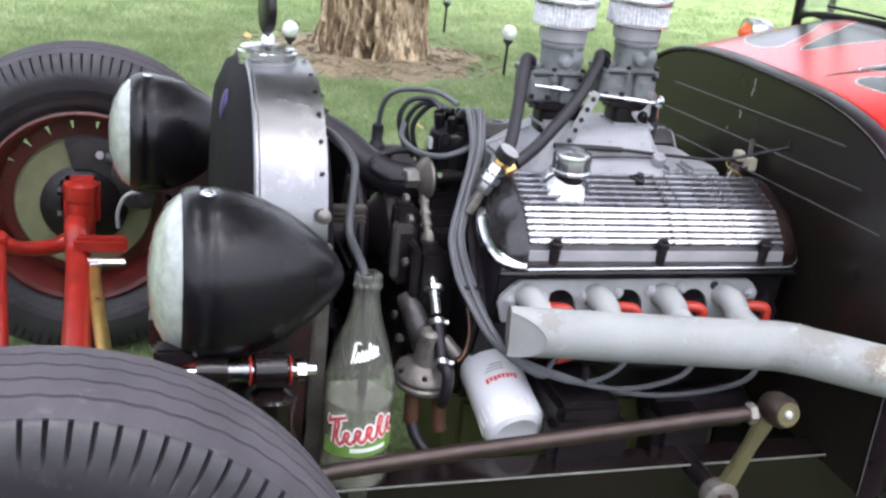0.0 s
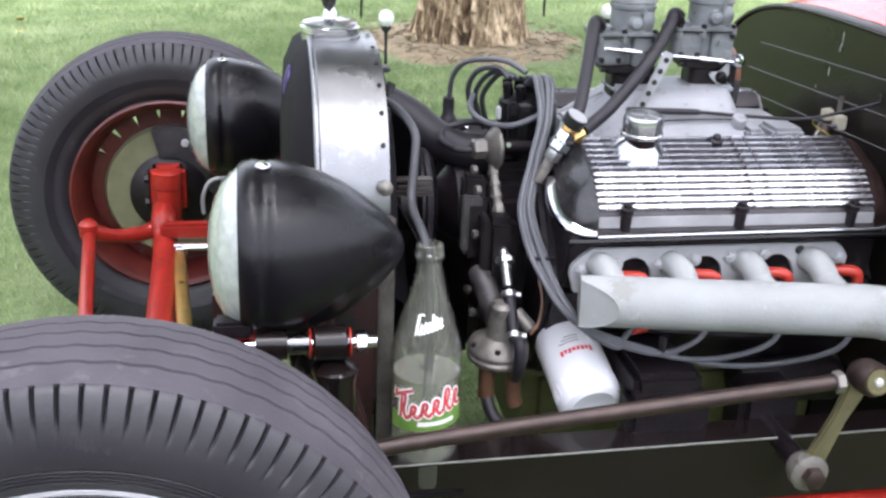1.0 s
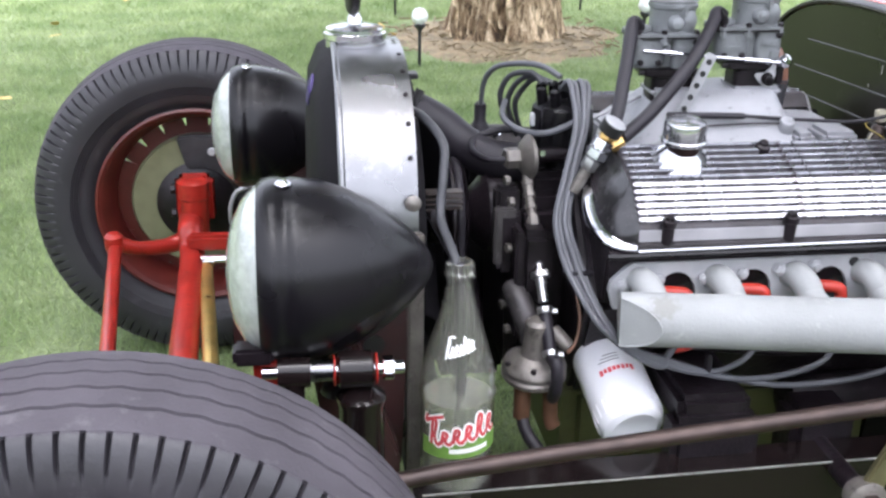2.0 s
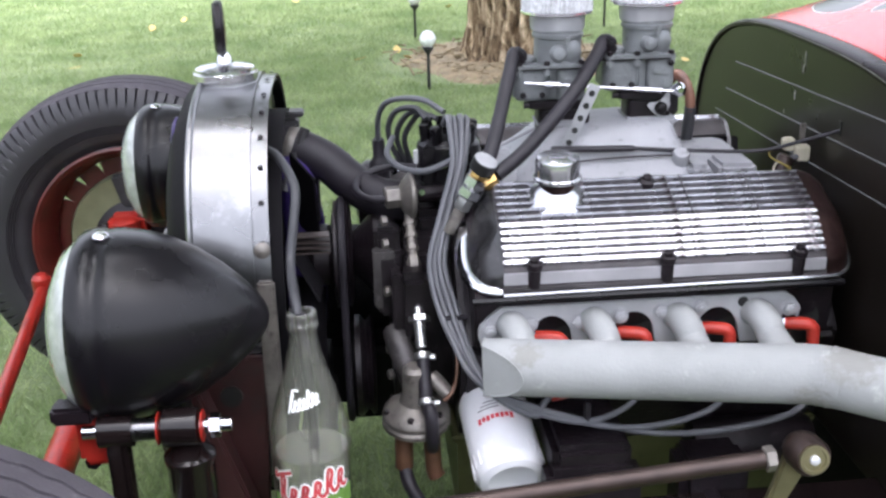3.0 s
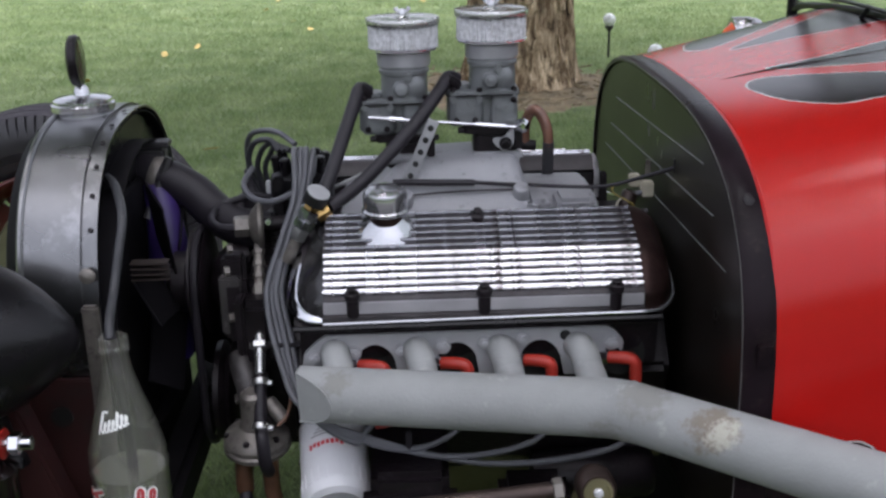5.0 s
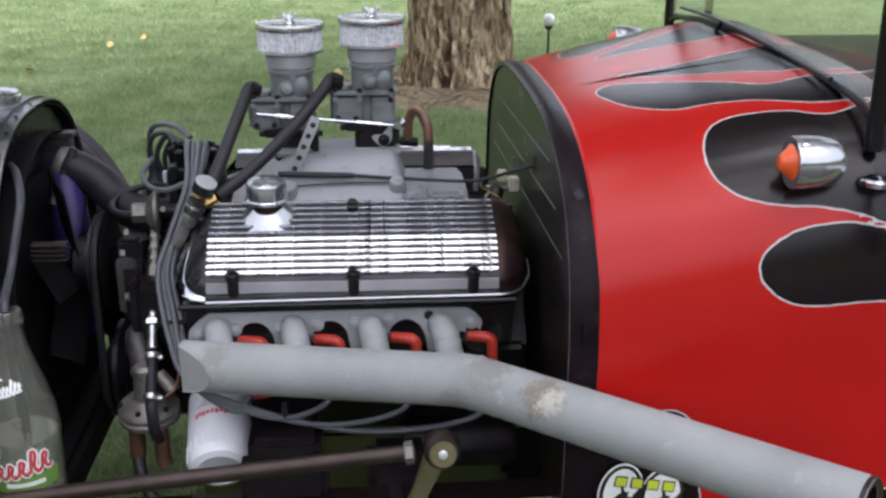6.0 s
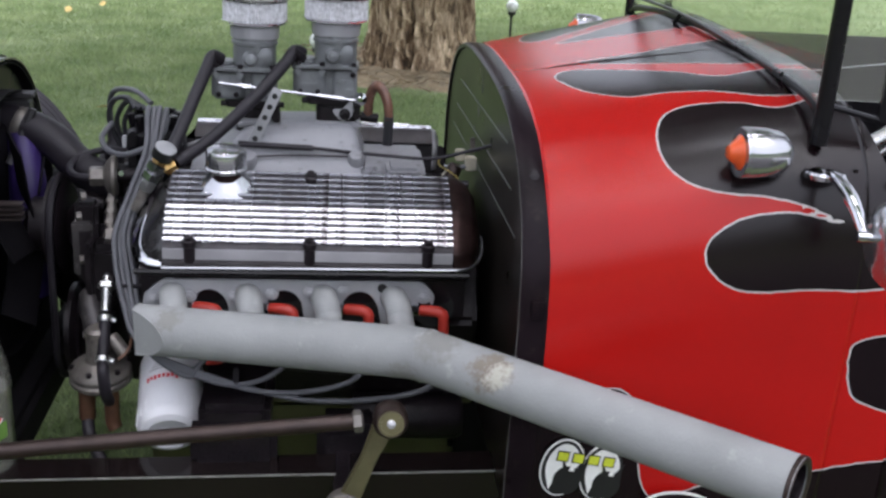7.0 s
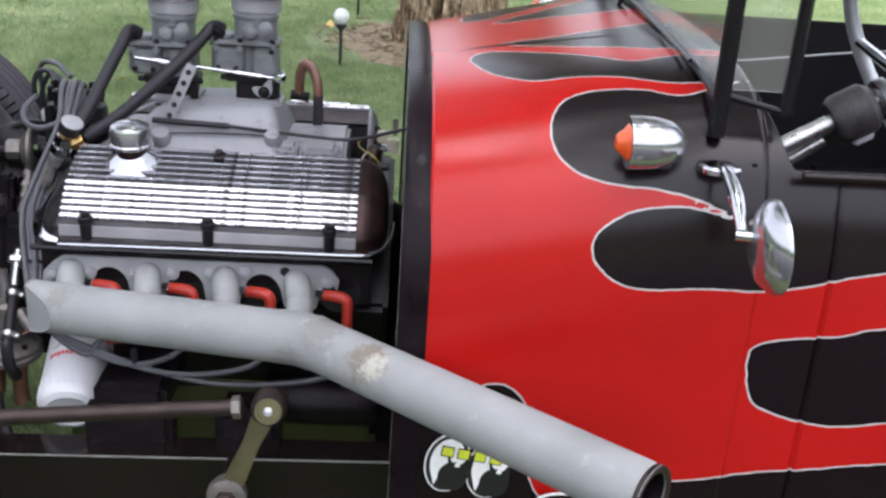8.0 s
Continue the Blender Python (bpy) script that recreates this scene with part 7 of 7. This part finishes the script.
def build_fuel():
    part("fuel_hose", tube([(-0.292, -0.022, 0.809), (-0.304, -0.032, 0.815), (-0.312, -0.05, 0.797), (-0.327, -0.085, 0.76), (-0.345, -0.125, 0.715), (-0.358, -0.145, 0.69)], 0.0095, 12), HOSE, car, "black rubber fuel hose")
    part("fuel_hose", tube([(-0.168, -0.018, 0.822), (-0.181, -0.027, 0.827), (-0.195, -0.048, 0.811), (-0.236, -0.09, 0.768), (-0.30, -0.128, 0.71), (-0.344, -0.149, 0.681)], 0.0095, 12), HOSE, car, "black rubber fuel hose")
    o, d = Vector((-0.398, -0.149, 0.624)), Vector((0.036, -0.004, 0.070)).normalized()
    f = part("fuel_block", joined(hexnut(o + d * 0.034, d, 0.0155, 0.014), lathe([(0.013, 0), (0.013, 0.004)], o + d * 0.048, d, 18), hexnut(o + d * 0.050, d, 0.0155, 0.014)), CHROME, car, "chrome fuel block with brass fittings")
    part("stub", lathe([(0.008, -0.02), (0.008, 0.016)], o, d, 14), PUMP, f)
    part("lower_fitting", hexnut(o + d * 0.016, d, 0.0115, 0.017), LIDMETAL, f, "bright hose fitting")
    part("upper_fitting", hexnut(o + d * 0.064, d, 0.012, 0.010), BRASS, f, "brass hose fitting")
    part("side_fitting", hexnut(o + d * 0.056 + Vector((0.010, 0, -0.004)), (0.8, 0.0, 0.45), 0.0105, 0.020), BRASS, f, "brass hose fitting")
    part("rear_fitting", hexnut(o + d * 0.060, (0.2, 0.7, 0.6), 0.0105, 0.020), LIDMETAL, f, "bright hose fitting")
    g0 = o + d * 0.073
    gd = (d + Vector((0, -0.35, 0.15))).normalized()
    part("gauge", lathe([(0.010, 0), (0.0165, 0.002), (0.0165, 0.017), (0.0155, 0.018)], g0, gd, 24), BLACKFLAT, f, "small black fuel pressure gauge")
    part("gauge_glass", lathe([(0.0155, 0.0181), (0.012, 0.0195), (0, 0.02)], g0, gd, 24), ALLOY_DULL, f, "pale gauge glass")
    # fuel pump: bell-shaped diaphragm case under a cast horn
    pc = Vector((-0.460, -0.190, 0.345))
    p = part("fuel_pump", joined(lathe([(0.030, 0), (0.040, 0.002), (0.046, 0.008), (0.046, 0.013), (0.043, 0.016), (0.043, 0.021), (0.0455, 0.023), (0.044, 0.028), (0.034, 0.036), (0.022, 0.043), (0.0185, 0.052), (0.0165, 0.092), (0.011, 0.097)], pc, (0, -0.12, 1), 40)), PUMP, car, "cast metal fuel pump")
    part("horn", joined(tube([(-0.462, -0.176, 0.395), (-0.468, -0.165, 0.425), (-0.478, -0.15, 0.45), (-0.486, -0.13, 0.462)], [0.015, 0.019, 0.018, 0.014], 14), box(-0.465, -0.15, 0.43, 0.036, 0.06, 0.026, 0.008)), PUMPDARK, p, "cast pump arm housing")
    screw = mesh_of("screw", hexnut((0, 0, 0), (0, 0, 1), 0.0045, 0.006), GREASY)
    for k in range(6):
        a = k * math.pi / 3 + 0.3
        part("screw", screw, None, p, m=Matrix.Translation(pc + Vector((0.0405 * math.cos(a), 0.0405 * math.sin(a), 0.027))))
    part("outlet", tube([(-0.478, -0.205, 0.352), (-0.479, -0.21, 0.295)], 0.0125, 12, 2), COPPERPIPE, p, "brown pipe stub")
    part("outlet", tube([(-0.441, -0.215, 0.352), (-0.440, -0.22, 0.300), (-0.436, -0.222, 0.285)], 0.0115, 12, 4), COPPERPIPE, p, "brown pipe stub")
    part("fuel_hose", tube([(-0.479, -0.21, 0.30), (-0.472, -0.23, 0.275), (-0.445, -0.27, 0.25), (-0.41, -0.30, 0.235)], 0.0095, 10), HOSE, car, "black rubber fuel hose")
    a, b = Vector((-0.4505, -0.160, 0.490)), Vector((-0.449, -0.190, 0.453))
    dn = (b - a).normalized()
    flt = part("fuel_filter", joined(hexnut(a - dn * 0.004, dn, 0.0145, 0.009), lathe([(0.008, 0), (0.008, 0.016), (0.0072, 0.018), (0.0072, 0.04)], a, dn, 20), lathe([(0.0065, -0.018), (0.0075, 0)], a, dn, 18)), LIDMETAL, car, "slim chrome inline fuel filter")
    for q in (0.047, 0.108):
        part("clamp", lathe([(0.0105, 0), (0.0115, 0.002), (0.0115, 0.007), (0.0105, 0.009)], a + dn * q, dn, 16), LIDMETAL, flt)
        part("clamp_screw", hexnut(a + dn * (q + 0.004) + Vector((0.010, -0.004, 0)), (1, -0.2, 0), 0.0042, 0.007), LIDMETAL, flt)
    part("hose", tube([b - dn * 0.002, a + dn * 0.08, a + dn * 0.115, (-0.443, -0.252, 0.395), (-0.442, -0.25, 0.36), (-0.441, -0.232, 0.335)], 0.0088, 12), HOSE, flt)
    part("upper_hose", tube([a - dn * 0.015, a - dn * 0.045], 0.0085, 10, 2), HOSE, flt)
    part("upper_fitting", hexnut(a - dn * 0.068, dn, 0.0105, 0.016), BRASS, flt, "brass fitting")
    part("lower_fitting", lathe([(0.007, 0), (0.008, 0.003), (0.007, 0.012)], a - dn * 0.052, dn, 14), CHROME, flt)
    part("fitting_nut", hexnut(a - dn * 0.088, dn, 0.010, 0.018), PUMP, flt)
    part("upper_line", tube([a - dn * 0.085, a - dn * 0.15], 0.007, 10, 2), PUMP, flt)
    for q in (0.104, 0.122, 0.140):
        part("fitting_nut", hexnut(a - dn * q, dn, 0.009, 0.008), PUMP, flt)
    part("bracket_wire", tube([(-0.408, -0.20, 0.475), (-0.405, -0.215, 0.445), (-0.412, -0.225, 0.415), (-0.425, -0.235, 0.405)], 0.0024, 8), COPPERPIPE, car)
    part("ground_lug", lathe([(0.010, 0), (0.011, 0.004), (0.010, 0.034)], (-0.44, -0.20, 0.425), (0.6, -0.35, -0.6), 12), PUMP, car)


build_fuel()


def build_filter():
    a, d = Vector((-0.357, -0.178, 0.370)), Vector((0.03, -0.122, -0.047)).normalized()
    d = Vector((0.012, -0.122, -0.049)).normalized()
    f = part("oil_filter", lathe([(0.036, -0.012), (0.044, 0.0), (0.0462, 0.006), (0.0462, 0.112), (0.0452, 0.122), (0.041, 0.131), (0.032, 0.135), (0.029, 0.133), (0, 0.132)], a, d, 48), WHITE, car, "white canister oil filter with red print")
    side = d.cross(Vector((0, 0, 1))).normalized()
    top = side.cross(d).normalized()

    def patch(a0, a1, h0, h1):
        vs = [tuple(a + d * h + (top * math.cos(u) + side * math.sin(u)) * 0.0466) for h in (h0, h1) for u in np.linspace(a0, a1, 7)]
        return geo(vs, [(q, q + 1, q + 8, q + 7) for q in range(6)])
    sgn = 1 if side.x < 0 else -1
    for k in range(8):
        u = sgn * (-0.28 + 0.135 * k)
        tall = (0.010, 0.007, 0.008, 0.007, 0.007, 0.0085, 0.007, 0.009)[k]
        part("print", patch(u, u + sgn * 0.10, 0.058, 0.058 + tall), REDINK, f)
    for k in range(3):
        part("print", patch(sgn * 0.05, sgn * (0.5 + 0.1 * k), 0.036 + 0.005 * k, 0.0375 + 0.005 * k), CABLE, f)
    flute = mesh_of("flute", box(0, 0, 0, 0.0022, 0.005, 0.022, 0.0009), WHITE)
    m = axis_frame(a, d)
    for k in range(24):
        u = k * 2 * math.pi / 24
        part("flute", flute, None, f, m=m @ Matrix.Translation((0.0459 * math.cos(u), 0.0459 * math.sin(u), 0.108)) @ Matrix.Rotation(u, 4, "Z"))


build_filter()


def build_linkage():
    l = part("throttle_link", joined(tube([(-0.293, -0.052, 0.779), (-0.088, -0.054, 0.760)], 0.0022, 8, 2), tube([(-0.265, -0.052, 0.7765), (-0.245, -0.052, 0.7745)], 0.0042, 8, 2), tube([(-0.145, -0.054, 0.7653), (-0.105, -0.054, 0.7615)], 0.0042, 8, 2)), CHROME, car, "chrome throttle link rod")
    part("ball_end", lathe([(0, -0.01), (0.008, -0.007), (0.0105, 0), (0.008, 0.007), (0.004, 0.011)], (-0.08, -0.05, 0.761), (0, -1, 0.1), 16), CHROME, l)
    lv = part("lever", prism([(-0.007, 0.006), (0.004, 0.008), (0.008, 0.0), (-0.004, -0.014), (-0.014, -0.030), (-0.024, -0.034), (-0.034, -0.026), (-0.040, -0.018), (-0.036, -0.014), (-0.024, -0.014)], 0.004, Matrix(((1, 0, 0, -0.082), (0, 0, 1, -0.047), (0, 1, 0, 0.758), (0, 0, 0, 1))), 0.001), ALLOY_DULL, l)
    part("pivot", joined(lathe([(0.009, 0), (0.009, 0.002)], (-0.103, -0.047, 0.736), (0, -1, 0), 16), hexnut((-0.103, -0.049, 0.736), (0, -1, 0), 0.006, 0.005)), GREASY, lv)
    br = part("cable_bracket", prism([(-0.008, 0), (0.008, 0), (0.008, 0.098), (-0.008, 0.098)], 0.003, Matrix.Translation((-0.243, -0.082, 0.69)) @ pose(0, 0, 0, 90, 0, 0) @ pose(0, 0, 0, 0, 0, -24), 0.001), ALLOY_DULL, car, "perforated metal cable bracket")
    for k in range(5):
        t = 0.014 + 0.018 * k
        # flat black plugs put the dark of the holes into colour
        part("hole", lathe([(0.0042, -0.0006), (0.0042, 0.0045)], (-0.243 + math.sin(radians(24)) * t, -0.0815, 0.69 + math.cos(radians(24)) * t), (0, -1, 0), 12), BLACKFLAT, br)
    part("throttle_cable", joined(tube([(-0.262, -0.088, 0.695), (-0.15, -0.09, 0.692)], 0.0045, 8, 3), tube([(-0.16, -0.09, 0.693), (-0.05, -0.085, 0.683), (0.03, -0.085, 0.680), (0.085, -0.11, 0.700), (0.117, -0.132, 0.716)], 0.0027, 8)), HOSE, car, "black throttle cable")
    part("return_spring", tube([(-0.27, 0.01, 0.70), (-0.36, 0.01, 0.66), (-0.40, 0.0, 0.66)], 0.003, 6), ALLOY_DULL, car)
    h = part("vent_hose", tube([(-0.062, 0.085, 0.70), (-0.061, 0.082, 0.735), (-0.052, 0.07, 0.757), (-0.040, 0.064, 0.752), (-0.031, 0.057, 0.73), (-0.029, 0.055, 0.705)], [0.008, 0.008, 0.0085, 0.0085, 0.008, 0.0075], 12), COPPER, car, "brown curved vent hose")
    part("elbow", joined(tube([(-0.029, 0.055, 0.712), (-0.029, 0.072, 0.628)], 0.0085, 12, 2), lathe([(0.012, 0), (0.0135, 0.004), (0.012, 0.016)], (-0.029, 0.072, 0.628), (0, 0, 1), 16)), HOSEGREY, h)
    part("bulkhead_union", tube([(-0.075, 0.085, 0.703), (-0.045, 0.083, 0.700)], 0.0085, 10, 2), GREASY, h)
    part("vacuum_line", tube([(-0.02, -0.07, 0.65), (0.03, -0.09, 0.64), (0.09, -0.10, 0.645)], 0.006, 8), HOSE, car)


build_linkage()


# ---- washer bottle on a small tray on the frame ----
def build_bottle():
    part("bottle_tray", joined(box(-0.592, -0.345, 0.254, 0.10, 0.10, 0.006, 0.002), box(-0.592, -0.36, 0.242, 0.05, 0.05, 0.02, 0.003)), SATIN, car, "black tray bolted to the frame")
    b = thing("glass_bottle", "clear glass soda bottle with worn red and green label", "bottle", at=(-0.592, -0.345, 0.257))
    prof = [(0.040, 0.0), (0.0455, 0.004), (0.0462, 0.012), (0.0462, 0.155), (0.0476, 0.160), (0.0476, 0.166), (0.0456, 0.172), (0.0462, 0.18), (0.0458, 0.188), (0.043, 0.20), (0.035, 0.23), (0.026, 0.258),
            (0.019, 0.285), (0.0155, 0.305), (0.0155, 0.312), (0.0185, 0.315), (0.0185, 0.320), (0.0165, 0.322), (0.0175, 0.325), (0.0175, 0.331), (0.015, 0.333)]
    inner = [(r - 0.003, max(h, 0.006)) for r, h in reversed(prof)]
    part("glass", lathe(prof + inner[:-1] + [(0, 0.006)], seg=48), GLASS, b, "clear glass")
    part("fluid", lathe([(0, 0.0075), (0.0425, 0.0075), (0.0428, 0.150), (0.0428, 0.158), (0.041, 0.1575), (0, 0.1575)], seg=40), WATER, b, "washer fluid with a pale tint for refracted light")
    part("tube", tube([(0.0, 0, 0.04), (0.004, 0, 0.18), (-0.002, 0, 0.33)], 0.0065, 10), HOSE, b)

    def skin(a0, a1, h0, h1, r, n=14, slope=0.0):
        us, hs = np.linspace(a0, a1, n), np.linspace(h0, h1, 2)
        vs = [(r * math.cos(u), r * math.sin(u), h + slope * (u - a0)) for h in hs for u in us]
        return geo(vs, [(k, k + 1, n + k + 1, n + k) for k in range(n - 1)])
    f0 = -math.pi / 2

    def swash(points, wide, lift=0.0007):
        """A painted line of plain loops round the bottle, through (angle, height)."""
        line = smooth_line([(u, h, 0) for u, h in points], 7)
        vs = []
        for i, q in enumerate(line):
            r = float(np.interp(q[1], [p[1] for p in prof], [p[0] for p in prof])) + lift
            d = line[min(i + 1, len(line) - 1)] - line[max(i - 1, 0)]
            d = np.array((d[0] * r, d[1])) / (math.hypot(d[0] * r, d[1]) + 1e-9)
            for side in (1, -1):
                u, h = q[0] - side * d[1] * wide / r, q[1] + side * d[0] * wide
                r2 = float(np.interp(h, [p[1] for p in prof], [p[0] for p in prof])) + lift
                vs.append((r2 * math.cos(u), r2 * math.sin(u), h))
        return geo(vs, [(2 * i, 2 * i + 1, 2 * i + 3, 2 * i + 2) for i in range(len(line) - 1)])
    part("label_green", skin(f0 - 1.25, f0 + 1.2, 0.088, 0.112, 0.0466, 20, 0.003), GREENINK, b)
    part("label_white", skin(f0 - 0.35, f0 + 0.75, 0.098, 0.1045, 0.0469, 10, 0.003), WHITEINK, b)
    first = [(f0 - 1.0, 0.146), (f0 - 1.05, 0.136), (f0 - 0.85, 0.142), (f0 - 0.5, 0.149)]
    loops = [first]
    for k, tall in enumerate((0.034, 0.016, 0.018, 0.02, 0.03, 0.022)):
        u, h = f0 - 0.86 + 0.31 * k, 0.107 + 0.003 * k
        loops.append([(u, h), (u + 0.05, h + tall), (u + 0.15, h + tall * 0.9), (u + 0.1, h + tall * 0.35), (u + 0.2, h + 0.001), (u + 0.29, h + 0.006)])
    for k, line in enumerate(loops):
        part("white_outline", swash(line, 0.0046, 0.0009 + 0.00004 * k), WHITEINK, b)
        part("red_swash", swash(line, 0.0021, 0.0014 + 0.00004 * k), LABELRED, b)
    # white script on the shoulder, as plain loops
    for k, tall in enumerate((0.024, 0.013, 0.014, 0.013, 0.02, 0.015, 0.012)):
        u, h = f0 - 0.56 + 0.15 * k, 0.221 + 0.0016 * k
        part("white_swash", swash([(u, h), (u + 0.03, h + tall), (u + 0.085, h + tall * 0.85), (u + 0.05, h + tall * 0.4), (u + 0.12, h + 0.002)], 0.0011), WHITEINK, b)
    part("white_swash", swash([(f0 - 0.55, 0.246), (f0 - 0.4, 0.248), (f0 - 0.28, 0.247)], 0.0013), WHITEINK, b)
    part("overflow_hose", tube([(-0.594, -0.343, 0.55), (-0.598, -0.335, 0.592), (-0.606, -0.27, 0.618), (-0.600, -0.245, 0.665), (-0.598, -0.222, 0.70), (-0.618, -0.165, 0.720), (-0.64, -0.12, 0.722)], 0.0058, 12), HOSEGREY, car, "grey rubber overflow hose")


build_bottle()
